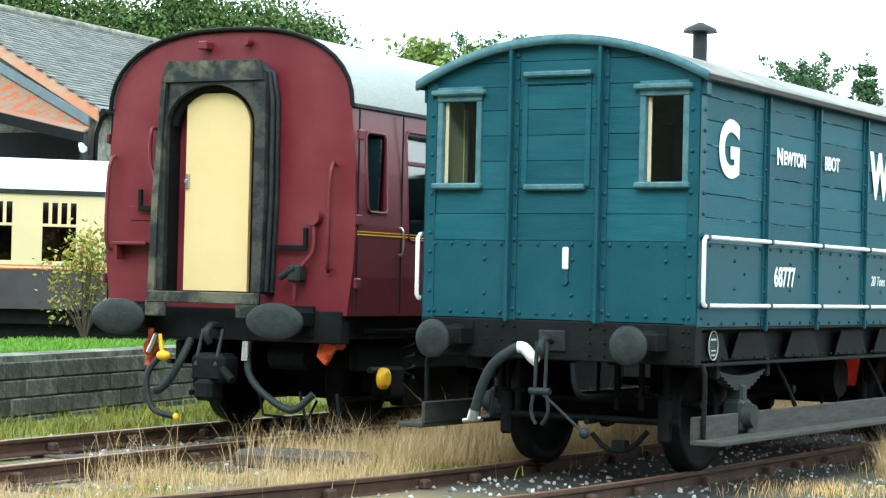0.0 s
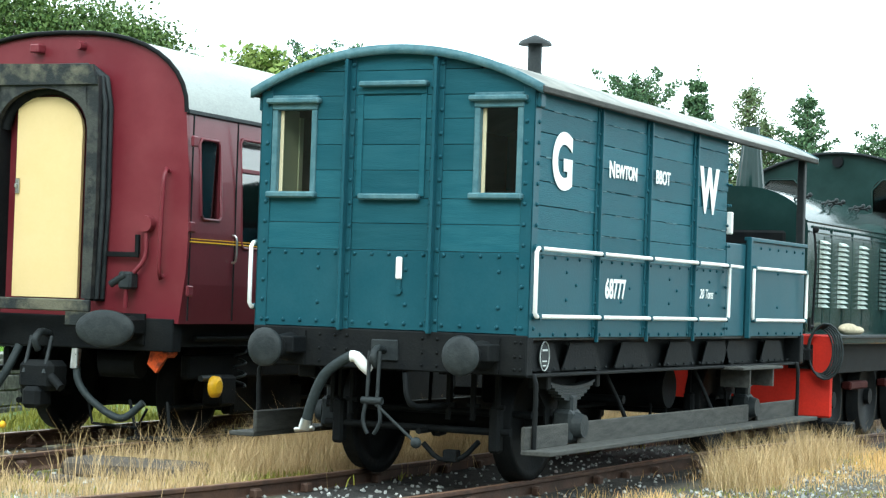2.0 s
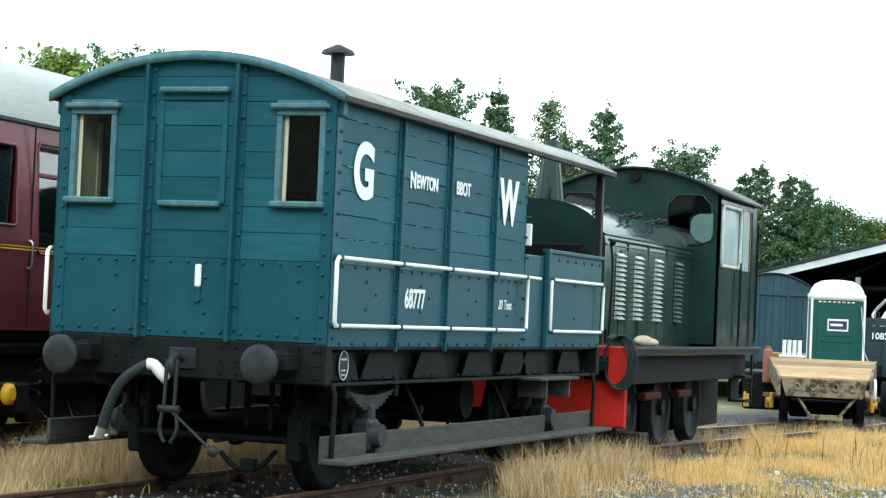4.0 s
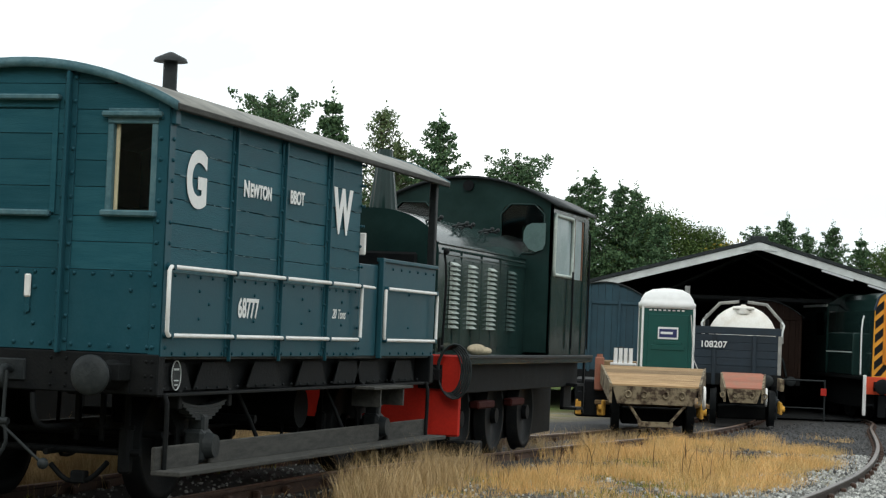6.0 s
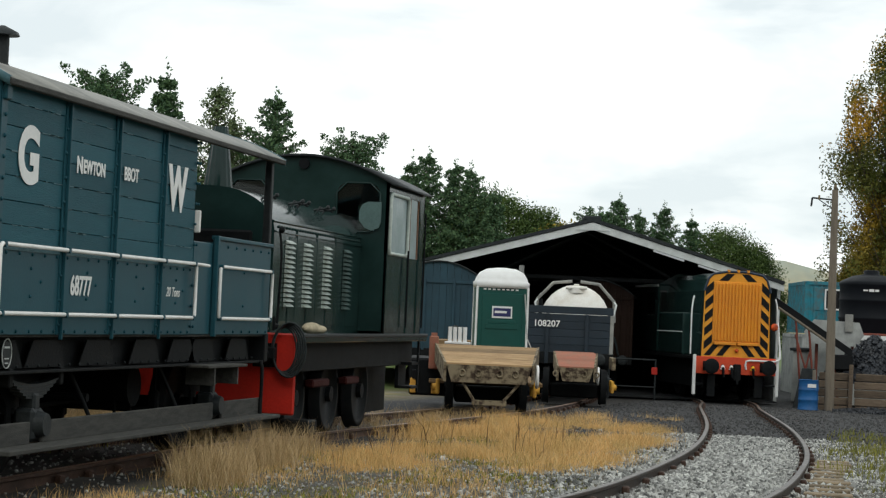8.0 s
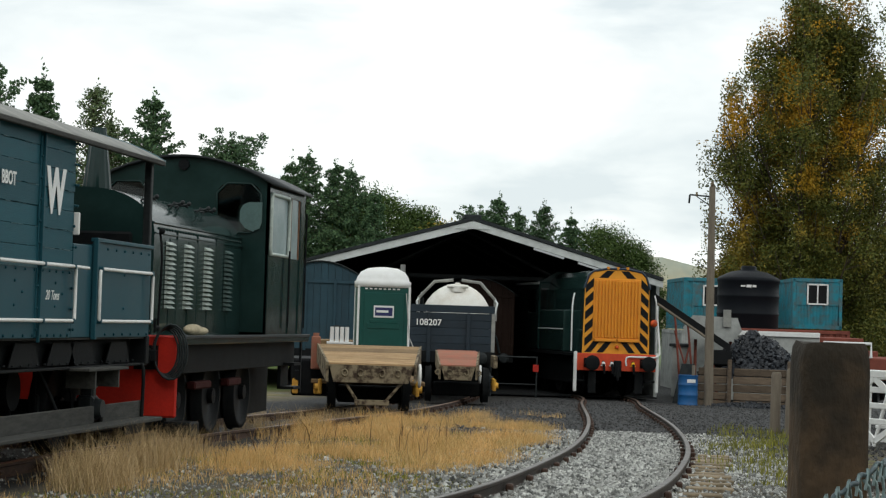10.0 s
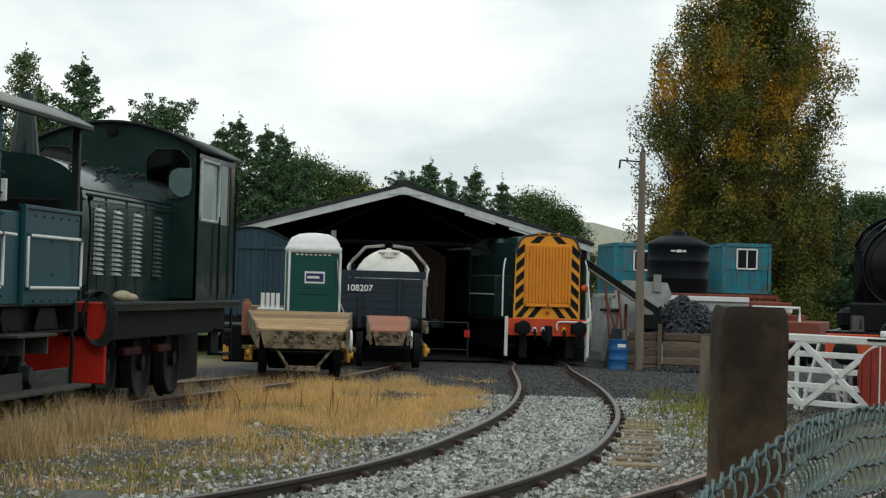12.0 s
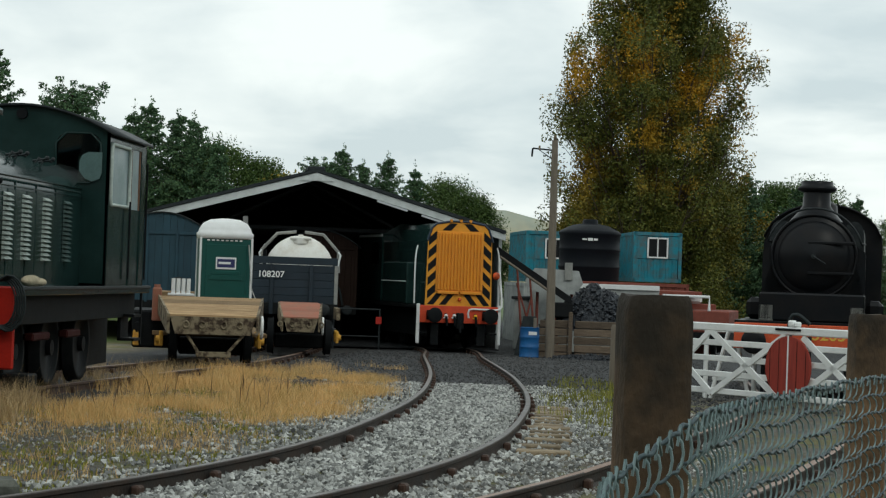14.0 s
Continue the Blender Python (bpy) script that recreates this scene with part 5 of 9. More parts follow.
    part("draught_screen", Shape().prism([(0.82, 3.0), (0.82, 2.86), (0.9, 2.76), (1.0, 2.72), (1.1, 2.76), (1.13, 2.84), (1.13, 3.12), (0.94, 3.12), (0.86, 3.08)], 1, YC - 0.05, YC - 0.03), PANE_SHEEN, c, "front cab pane with painted grey sheen")
    side = Shape()
    for s in (1, -1):
        side = Shape().box(s * H, s * (H - 0.04), YC, YE, 1.3, 2.4, 0.004)
        for y0, y1 in ((YC, YC + 0.1), (14.2, 14.36), (14.95, YE)):
            side.box(s * H, s * (H - 0.04), y0, y1, 2.4, 3.26)
        side.box(s * H, s * (H - 0.04), YC, YE, 3.26, 3.4)
        part("cab_side", side, LOCO_GREEN, c)
        w = part("cab_window", Shape().tube([(s * (H + 0.012), YC + 0.14, 2.42), (s * (H + 0.012), 14.16, 2.42), (s * (H + 0.012), 14.2, 2.5), (s * (H + 0.012), 14.2, 3.2), (s * (H + 0.012), 14.14, 3.25), (s * (H + 0.012), YC + 0.14, 3.25), (s * (H + 0.012), YC + 0.1, 3.18), (s * (H + 0.012), YC + 0.1, 2.5), (s * (H + 0.012), YC + 0.14, 2.42)], 0.026, 8), LOCO_LIGHT, c, "pale metal cab window frame")
        pane = part("pane", Shape().box(s * (H - 0.02), s * (H - 0.015), YC + 0.1, 14.2, 2.4, 3.26), SKY_PALE_GLASS, w)
        part("door_pane", Shape().box(s * (H - 0.02), s * (H - 0.015), 14.4, 14.9, 2.4, 3.26), SKY_PALE_GLASS, w)
        part("cab_door_edge", Shape().box(s * H, s * (H + 0.012), 14.3, 14.33, 1.3, 3.26).box(s * H, s * (H + 0.012), 14.96, 14.99, 1.3, 3.26), LOCO_GREEN, c)
        for yf in (14.36, 14.9):
            part("door_frame", Shape().box(s * (H - 0.03), s * H, yf, yf + 0.05, 2.4, 3.26), BROWN_WOOD, c, "reddish timber window frame")
        for yr, zr in ((14.12, 2.5), (15.2, 3.1)):
            part("hand_rail", Shape().tube([(s * (H + 0.05), yr, 1.4), (s * (H + 0.05), yr, zr)], 0.016, 6), BLACK, c)
        part("running_plate", Shape().box(s * 0.3, s * 1.23, Y0, YE + 0.5, 1.2, 1.3, 0.012), LOCO_GREEN, c)
        part("plate_edge", Shape().box(s * 1.2, s * 1.245, Y0, YE + 0.5, 1.27, 1.31, 0.006), GREY_BLACK, c)
        part("steps", Shape().box(s * 0.95, s * 1.2, 15.0, 15.5, 0.5, 0.54).box(s * 0.95, s * 1.2, 15.0, 15.5, 0.85, 0.89).box(s * 0.95, s * 1.0, 15.0, 15.5, 0.5, 1.2).box(s * 1.17, s * 1.2, 15.45, 15.5, 0.45, 1.2), BLACK, c)
        part("main_frame", Shape().box(s * 0.6, s * 0.63, Y0, YE + 0.4, 0.14, 1.2), BLACK, c)
        for y in (10.0, 11.7, 13.4):
            wheel(c, s * 0.75, y, 0.5)
        part("valance", Shape().box(s * 1.0, s * 1.03, Y0 + 0.3, YE + 0.4, 0.84, 1.2, 0.01), BLACK, c)
        for yb, ye, zb, ze in ((10.4, 11.2, 0.62, 0.72), (12.1, 12.8, 0.62, 0.72)):
            part("brake_hanger", Shape().box(s * 0.82, s * 0.95, yb, ye, zb, ze, 0.02), DULL_RED, c)
    part("cab_roof", Shape().sheet(lambda u, v: (u, v, roof(u) + 0.02), list(np.linspace(-1.3, 1.3, 17)), [YC - 0.08, 14.2, YE + 0.08], 0.035, (0, 0, -1)), GREY_BLACK, c)
    part("cab_rear", Shape().box(-H, H, YE - 0.04, YE, 1.3, 2.45).box(-H, -0.9, YE - 0.04, YE, 2.45, 3.2).box(0.9, H, YE - 0.04, YE, 2.45, 3.2).box(-0.2, 0.2, YE - 0.04, YE, 2.45, 3.2).prism([(-H, 3.2), (H, 3.2)] + [(x, roof(x)) for x in np.linspace(H, -H, 14)], 1, YE - 0.04, YE), LOCO_GREEN, c)
    part("cab_floor", Shape().box(-1.18, 1.18, YC, YE, 1.3, 1.34).box(-0.5, 0.6, 13.4, 14.2, 1.34, 2.3, 0.03), BLACK, c)
    part("whistle_lamp", Shape().tube([(0.0, YC - 0.05, 3.62), (0.0, YC + 0.01, 3.62)], 0.075, 14), BLACK, c)
    # buffer beam and front clutter
    bm_ = part("buffer_beam", Shape().box(-1.23, 1.23, Y0 - 0.05, Y0, 0.36, 1.31, 0.02), RED_BEAM, c, "deep signal-red front buffer beam")
    for x in (-0.865, 0.865):
        buffer_set(c, x, 1.05, Y0 - 0.04, 0.09, 0.3, material=RED_BEAM)
    coil = Shape()
    for k in range(5):
        coil.tube([(1.1 + 0.022 * k + (0.15 + 0.012 * k) * math.cos(a), Y0 - 0.1 - 0.02 * k, 1.12 + (0.26 + 0.014 * k) * math.sin(a)) for a in np.linspace(0, 2 * math.pi, 20)], 0.0125, 6, caps=False)
    coil.tube(flow([(0.9, Y0 - 0.1, 1.36), (0.6, Y0 - 0.12, 1.2), (0.4, Y0 - 0.12, 0.95)], 0.05), 0.016, 6)
    tagged(part("cable_coil", coil, RUBBER, c), "coiled black cable hung on the beam")
    part("cable_bracket", Shape().tube([(0.98, Y0 - 0.15, 1.4), (0.98, Y0, 1.4)], 0.02, 6).tube([(0.98, Y0 - 0.15, 1.34), (0.98, Y0 - 0.15, 1.5)], 0.02, 6), BLACK, c)
    part("brass_cock", Shape().tube([(0.55, Y0 - 0.1, 1.4), (0.55, Y0 + 0.1, 1.4)], 0.05, 12), CHROME, c)
    part("bogie_step", Shape().box(1.0, 1.35, Y0 + 0.2, Y0 + 0.6, 0.12, 0.3, 0.02), BLACK, c)
    return c


green_shunter()
SACK = mat("canvas_sack", (0.5, 0.43, 0.3), 0.9, dirt=(0.3, 0.25, 0.17), scale=8, amount=0.6, bump=0.5)
sack = Shape()
sack.ball((0, 0, 0.0), 0.12, 0.7, 3.0, 0.6, 12, 8)
sack.ball((0.02, 0.24, -0.015), 0.11, 0.8, 2.6, 0.5, 10, 6)
tagged(part("sack", sack, SACK, at=pose(2.28, 9.85, 1.27)), "pale canvas sack lying on the shunter's running plate", "sack")


# ---- goods stock beyond the shunter ----
RUST = mat("rusty_steel", (0.24, 0.195, 0.125), 0.8, dirt=(0.045, 0.028, 0.018), scale=7, amount=0.95, bump=0.5, sharp=0.14)
PLANK = mat("bleached_plank", (0.4, 0.27, 0.14), 0.85, dirt=(0.17, 0.1, 0.05), scale=3, amount=0.8, bump=0.4, stretch=(0.8, 9, 9), pieces=0.4)
RED_PLANK = mat("red_brown_plank", (0.3, 0.11, 0.07), 0.8, dirt=(0.2, 0.13, 0.09), scale=4, amount=0.6, bump=0.4, pieces=0.25)
WAGON_GREY = mat("slate_grey_paint", (0.016, 0.028, 0.04), 0.6, dirt=(0.016, 0.022, 0.028), scale=3, amount=0.6, pieces=0.15)
VAN_BLUE = mat("blue_grey_paint", (0.02, 0.056, 0.078), 0.55, dirt=(0.016, 0.036, 0.05), scale=2, amount=0.6, pieces=0.1)
LOO_GREEN = mat("green_plastic", (0.008, 0.07, 0.058), 0.4, scale=2, amount=0.3, bump=0.02, vary=0.03)
LOO_WHITE = mat("white_plastic", (0.75, 0.76, 0.75), 0.4, dirt=(0.62, 0.62, 0.6), scale=5, amount=0.4, bump=0.02, vary=0.03)
TANK_WHITE = mat("stained_white_tank", (0.8, 0.79, 0.74), 0.5, dirt=(0.5, 0.42, 0.3), scale=3, amount=0.35)
YELLOW_BOX = mat("worn_yellow", (0.7, 0.38, 0.05), 0.6, dirt=(0.35, 0.16, 0.04), scale=8, amount=0.6)


def flat_wagon(m, length, label, plank, ramp=1.6, w0=0.78, w1=1.06, group="flat wagons"):
    """A flat wagon whose near end slopes down as a planked ramp."""
    c = thing("flat_wagon", label, "railway wagon", m, group)
    za, zb = 0.93, 1.25
    for k in range(5):
        t0, t1 = k / 5, (k + 1) / 5
        f0, f1 = w0 + (w1 - w0) * t0, w0 + (w1 - w0) * t1
        y0, y1, z0, z1 = ramp * t0 + 0.01, ramp * t1 - 0.01, za + (zb - za) * t0, za + (zb - za) * t1
        part("plank", Shape().add([(-f0, y0, z0), (f0, y0, z0), (f1, y1, z1), (-f1, y1, z1), (-f0, y0, z0 - 0.06), (f0, y0, z0 - 0.06), (f1, y1, z1 - 0.06), (-f1, y1, z1 - 0.06)], [(0, 1, 2, 3), (4, 5, 6, 7), (0, 1, 5, 4), (1, 2, 6, 5), (2, 3, 7, 6), (3, 0, 4, 7)]), plank, c)
    part("end_beam", Shape().prism([(-w0, za - 0.03), (w0, za - 0.03), (w0 - 0.1, za - 0.36), (-w0 + 0.1, za - 0.36)], 1, -0.05, 0.02), RUST, c, "rusty flaking cream-painted end beam")
    for s in (-1, 1):
        part("wing", Shape().add([(s * w0, -0.02, za), (s * w1, ramp, zb), (s * w1, ramp, zb - 0.35), (s * w0, -0.02, za - 0.35), (s * (w0 + 0.05), -0.02, za + 0.02), (s * (w1 + 0.05), ramp, zb + 0.02), (s * (w1 + 0.05), ramp, zb - 0.35), (s * (w0 + 0.05), -0.02, za - 0.35)], [(0, 1, 2, 3), (4, 5, 6, 7), (0, 1, 5, 4), (1, 2, 6, 5), (2, 3, 7, 6), (3, 0, 4, 7)]), RUST, c)
        part("solebar", Shape().box(s * 0.9, s * 1.0, ramp, length, 0.85, 1.15, 0.01), RUST, c)
        for y in (1.3, 2.3, length - 1.0):
            wheel(c, s * 0.72, y, 0.42)
            part("axle_cap", Shape().tube([(s * 0.9, y, 0.42), (s * 1.04, y, 0.42)], 0.07, 12).box(s * 0.9, s * 0.98, y - 0.08, y + 0.08, 0.28, 0.58, 0.02), YELLOW_BOX, c, "worn yellow axlebox cover")
    for x in (-0.5, -0.2, 0.2, 0.5):
        part("lashing_ring", Shape().tube([(x + 0.05 * math.cos(a), -0.07, za - 0.18 + 0.06 * math.sin(a)) for a in np.linspace(0, 2 * math.pi, 13)], 0.018, 6), RUST, c)
    well = length > 5
    part("deck", Shape().box(-w1 - 0.14, w1 + 0.14, ramp, length - 2, 0.48, 0.56, 0.01).box(-w1, w1, length - 2, length, 1.15, 1.25, 0.01) if well else Shape().box(-w1, w1, ramp, length, 1.15, 1.25, 0.01), plank, c)
    if well:
        part("step_frame", Shape().tube([(-0.5, 0.05, 0.6), (-0.25, 0.0, 0.22)], 0.03, 6).tube([(0.6, 0.05, 0.6), (0.3, 0.0, 0.25)], 0.03, 6).box(-0.3, 0.35, -0.06, 0.06, 0.15, 0.25, 0.01), RUST, c)
    part("hand_wheel", Shape().tube([(w0 + 0.12, 0.2 + 0.2 * math.cos(a), 0.72 + 0.2 * math.sin(a)) for a in np.linspace(0, 2 * math.pi, 19)], 0.028, 8), WHITE, c, "white handbrake wheel")
    if well:
        part("end_post", Shape().box(-w1 - 0.16, -w1 + 0.02, ramp, ramp + 0.25, 0.75, 1.4, 0.02).tube([(-w1 - 0.07, ramp + 0.12, 1.4), (-w1 - 0.07, ramp + 0.12, 1.46)], 0.06, 10), RED_PLANK, c, "rust-red end post of the wagon")
    part("underframe", Shape().box(-0.6, 0.6, 1.3, length - 0.5, 0.14, 0.47, 0.03), BLACK, c)
    if well:
        part("bogie_frame", Shape().box(-1.5, -0.7, 1.9, 4.6, 0.22, 0.95, 0.04).box(-1.45, -1.3, 1.8, 4.7, 0.5, 0.72, 0.02), BLACK, c, "grimy black bogie frame")
        for x in (-1.42, -1.0):
            part("axle_cap", Shape().tube([(x, 1.78, 0.42), (x, 1.9, 0.42)], 0.07, 12).box(x - 0.06, x + 0.06, 1.8, 1.9, 0.26, 0.56, 0.02), YELLOW_BOX, c, "worn yellow axlebox cover")
    return c


flat_wagon(pose(2.12, 23.3, -0.3, 0, 0, 12), 10.5, "flat wagon with bleached plank deck and rusty sloping end", PLANK, 1.6, 0.8, 0.97)
flat_wagon(pose(2.25, 34.6, -0.52, 0, 0, 9), 3.0, "small flat wagon with red-brown sloping plank end", RED_PLANK, 1.2, 0.42, 0.5)
posts_ = Shape()
for i, x in enumerate((-0.16, -0.06, 0.04, 0.14)):
    posts_.tube([(x, 0, 0), (x, 0, 0.34)], 0.04, 8)
posts_.box(-0.25, 0.25, -0.08, 0.08, 0, 0.05, 0.01)
tagged(part("bollard_rack", posts_, LOO_WHITE, at=pose(1.15, 25.1, -0.3 + 1.25)), "cluster of short white tubes on the wagon end", "rack")


def portable_toilet(m):
    c = thing("portable_toilet", "green portable toilet with white domed roof standing on the wagon", "portable toilet", m)
    w, h = 0.56, 1.92
    part("body", Shape().box(-w, w, -w, w, 0.0, h, 0.03), LOO_GREEN, c)
    for sx in (-1, 1):
        for sy in (-1, 1):
            part("corner_post", Shape().box(sx * (w - 0.03), sx * (w + 0.02), sy * (w - 0.03), sy * (w + 0.02), 0, h, 0.012), LOO_WHITE, c)
    part("door", Shape().box(-0.44, 0.44, -w - 0.02, -w + 0.01, 0.06, h - 0.14, 0.02), LOO_GREEN, c)
    part("door_recess", Shape().box(-0.36, 0.36, -w - 0.035, -w - 0.015, 1.0, 1.12, 0.015).box(-0.3, 0.3, -w - 0.035, -w - 0.015, 1.12, 1.2, 0.015), LOO_GREEN, c)
    sg = part("sign", Shape().box(-0.22, 0.22, -w - 0.034, -w - 0.02, 1.24, 1.5, 0.004), LOO_WHITE, c, "white sign with dark blue bars")
    part("sign_bar", Shape().box(-0.19, 0.19, -w - 0.038, -w - 0.034, 1.28, 1.46), mat("navy_print", (0.03, 0.035, 0.12), 0.5), sg)
    part("sign_line", Shape().box(-0.16, 0.1, -w - 0.042, -w - 0.038, 1.35, 1.4), LOO_WHITE, sg)
    top = Shape()
    v, f = [], []
    rings = [(0.63, 1.9), (0.64, 2.02), (0.6, 2.05), (0.58, 2.12), (0.5, 2.24), (0.34, 2.32), (0.1, 2.35)]
    seg = 24
    for r, z in rings:
        for k in range(seg):
            a = 2 * math.pi * k / seg
            sq = 1 / max(abs(math.cos(a)), abs(math.sin(a))) ** 0.75
            v.append((r * sq * math.cos(a) * 0.97, r * sq * math.sin(a) * 0.97, z))
    for i in range(len(rings) - 1):
        f += [(i * seg + k, i * seg + (k + 1) % seg, (i + 1) * seg + (k + 1) % seg, (i + 1) * seg + k) for k in range(seg)]
    f += [tuple(range(seg)), tuple(range((len(rings) - 1) * seg, len(rings) * seg))]
    top.add(v, f, True)
    part("roof", top, LOO_WHITE, c)
    part("vent_pipe", Shape().tube([(0.42, -0.2, 2.15), (0.42, -0.2, 2.42)], 0.055, 12), GREY_ROOF, c)
    vents = Shape()
    for k in range(8):
        vents.box(-0.42 + k * 0.1, -0.36 + k * 0.1, -w - 0.012, -w, 1.85, 1.88)
    part("vent_slots", vents, LOO_WHITE, c, kind="stuff")
    return c


portable_toilet(pose(1.14, 29.9, 0.26, 0, 0, 14))
rope = thing("lashing_rope", "thin pale rope tying the toilet to the wagon", "rope", Matrix.Identity(4))
part("strand", Shape().tube([(1.72, 29.6, 2.1), (2.15, 27.5, 1.1), (2.75, 25.2, 0.62)], 0.012, 5), GREY_ROOF, rope)


def open_wagon(m):
    c = thing("open_wagon", "slate-grey planked open wagon with white fleet number", "railway wagon", m)
    for z0 in np.arange(1.2, 2.2, 0.2):
        part("plank", Shape().box(-1.2, 1.2, 0, 0.05, z0 + 0.004, z0 + 0.194, 0.008), WAGON_GREY, c)
        for s in (-1, 1):
            part("plank", Shape().box(s * 1.15, s * 1.2, 0.06, 4.8, z0 + 0.004, z0 + 0.194, 0.008), WAGON_GREY, c)
    for x in (-0.5, 0.52):
        part("end_stanchion", Shape().box(x - 0.05, x + 0.05, -0.07, 0, 0.9, 2.2, 0.01), WAGON_GREY, c)
    part("corner_plate", Shape().box(1.12, 1.215, -0.02, 0.1, 1.2, 2.2, 0.006), GREY_ROOF, c)
    part("far_end", Shape().box(-1.2, 1.2, 4.75, 4.8, 1.2, 2.2), WAGON_GREY, c)
    part("floor", Shape().box(-1.2, 1.2, 0, 4.8, 1.1, 1.2), BLACK, c)
    part("headstock", Shape().box(-1.2, 1.2, -0.06, 0.1, 0.9, 1.2, 0.01), BLACK, c)
    for x in (-0.865, 0.865):
        buffer_set(c, x, 1.05, -0.05, 0.16, 0.45)
    for s in (-1, 1):
        part("solebar", Shape().box(s * 0.95, s * 1.05, 0, 4.8, 0.9, 1.15), BLACK, c)
        for y in (1.0, 3.8):
            wheel(c, s * 0.72, y, 0.47)
            axle_gear(c, s * 0.95, y, s)
    lettering("108207", 0.23, LETTER, c, pose(-0.52, -0.075, 1.93, 90, 0, 0), bold=0.003)
    return c


open_wagon(pose(1.5, 38.0, grade(38), 0, 0, 8))


def tank_wagon(m):
    c = thing("tank_wagon", "stained white tank wagon with pipework over its domed end", "railway wagon", m)
    R, zc = 0.97, 2.06
    sh = Shape()
    prof = [(0.02, -0.32), (0.3, -0.29), (0.55, -0.21), (0.75, -0.08), (R, 0.08), (R, 5.0), (0.5, 5.2), (0.02, 5.25)]
    seg = 32
    v = [(r * math.cos(2 * math.pi * k / seg), y, zc + r * math.sin(2 * math.pi * k / seg)) for r, y in prof for k in range(seg)]
    f = [(i * seg + k, i * seg + (k + 1) % seg, (i + 1) * seg + (k + 1) % seg, (i + 1) * seg + k) for i in range(len(prof) - 1) for k in range(seg)]
    part("barrel", sh.add(v, f, True), TANK_WHITE, c)
    part("frame", Shape().box(-1.1, 1.1, -0.4, 5.5, 0.9, 1.2, 0.02), BLACK, c)
    for s in (-1, 1):
        part("saddle_strap", Shape().tube([(s * 1.12, 0.3, 2.0), (s * 1.1, 0.3, 2.6), (s * 0.66, 0.3, 3.08), (s * 0.12, 0.3, 3.14)], 0.045, 8), GREY_ROOF, c)
        part("cat_ladder", Shape().tube([(s * 1.0, 0.1, 1.8), (s * 1.16, 0.1, 2.5), (s * 1.0, 0.6, 2.75)], 0.03, 6), SHED_TRIM, c)
        for y in (0.9, 4.2):
            wheel(c, s * 0.72, y, 0.47)
    part("manhole", Shape().tube([(0, 0.1, 2.8), (0, 0.1, 2.95)], 0.26, 16).tube([(-0.3, -0.1, 2.95), (0.3, -0.1, 2.95)], 0.05, 8).box(-0.08, 0.08, -0.05, 0.25, 2.95, 3.06, 0.02), TANK_WHITE, c)
    part("valve", Shape().box(-1.15, -0.85, -0.3, -0.1, 1.9, 2.15, 0.03).tube([(-1.0, -0.2, 2.1), (-1.0, -0.2, 2.6)], 0.05, 8), BLACK, c)
    return c


tank_wagon(pose(0.98, 43.4, grade(44) + 0.12, 0, 0, 9))


def covered_van(m, label, material, L=5.4, H=1.2, roof_mat=None, group="covered vans"):
    c = thing("covered_van", label, "railway wagon", m, group)

    def arc(x):
        return 3.62 - 0.5 * (x / 1.25) ** 2
    xs_ = np.linspace(-H, H, 13)
    step = 2 * H / 12
    for i in range(12):
        x0, x1 = -H + i * step, -H + (i + 1) * step
        part("plank", Shape().prism([(x0 + 0.004, 1.15), (x1 - 0.004, 1.15), (x1 - 0.004, arc(x1) - 0.03), (x0 + 0.004, arc(x0) - 0.03)], 1, 0, 0.05), material, c)
    part("roof", Shape().sheet(lambda u, v: (u, v, arc(u)), list(np.linspace(-1.3, 1.3, 15)), [-0.06, L + 0.06], 0.04, (0, 0, -1)), roof_mat or GREY_BLACK, c)
    part("end_frame", Shape().box(-H, H, -0.04, 0, 2.98, 3.06, 0.01).box(-H, -H + 0.1, -0.04, 0, 1.1, 3.1, 0.01).box(H - 0.1, H, -0.04, 0, 1.1, 3.1, 0.01).box(-0.45, -0.37, -0.06, 0, 1.1, 3.1, 0.01).box(0.37, 0.45, -0.06, 0, 1.1, 3.1, 0.01), material, c)
    for s in (-1, 1):
        part("side", Shape().box(s * (H - 0.05), s * H, 0.05, L, 1.15, 3.14), material, c)
        for y in (1.0, L - 1.0):
            wheel(c, s * 0.72, y, 0.47)
    part("headstock", Shape().box(-1.2, 1.2, -0.05, 0.1, 0.9, 1.15, 0.01).box(-1.1, 1.1, 0, L, 0.95, 1.15), BLACK, c)
    part("hose", Shape().tube(flow([(0.3, -0.05, 1.1), (0.35, -0.15, 1.7), (0.6, -0.12, 1.75), (0.75, -0.1, 1.2)], 0.08), 0.035, 8), RUBBER, c)
    for x in (-0.865, 0.865):
        buffer_set(c, x, 1.05, -0.05, 0.16, 0.45)
    return c


covered_van(pose(-2.62, 41.5, grade(41.5), 0, 0, 9), "blue-grey covered goods van with arched dark roof", VAN_BLUE)
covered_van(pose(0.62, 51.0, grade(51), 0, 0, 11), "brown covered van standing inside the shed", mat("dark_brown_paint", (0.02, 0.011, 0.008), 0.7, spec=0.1))


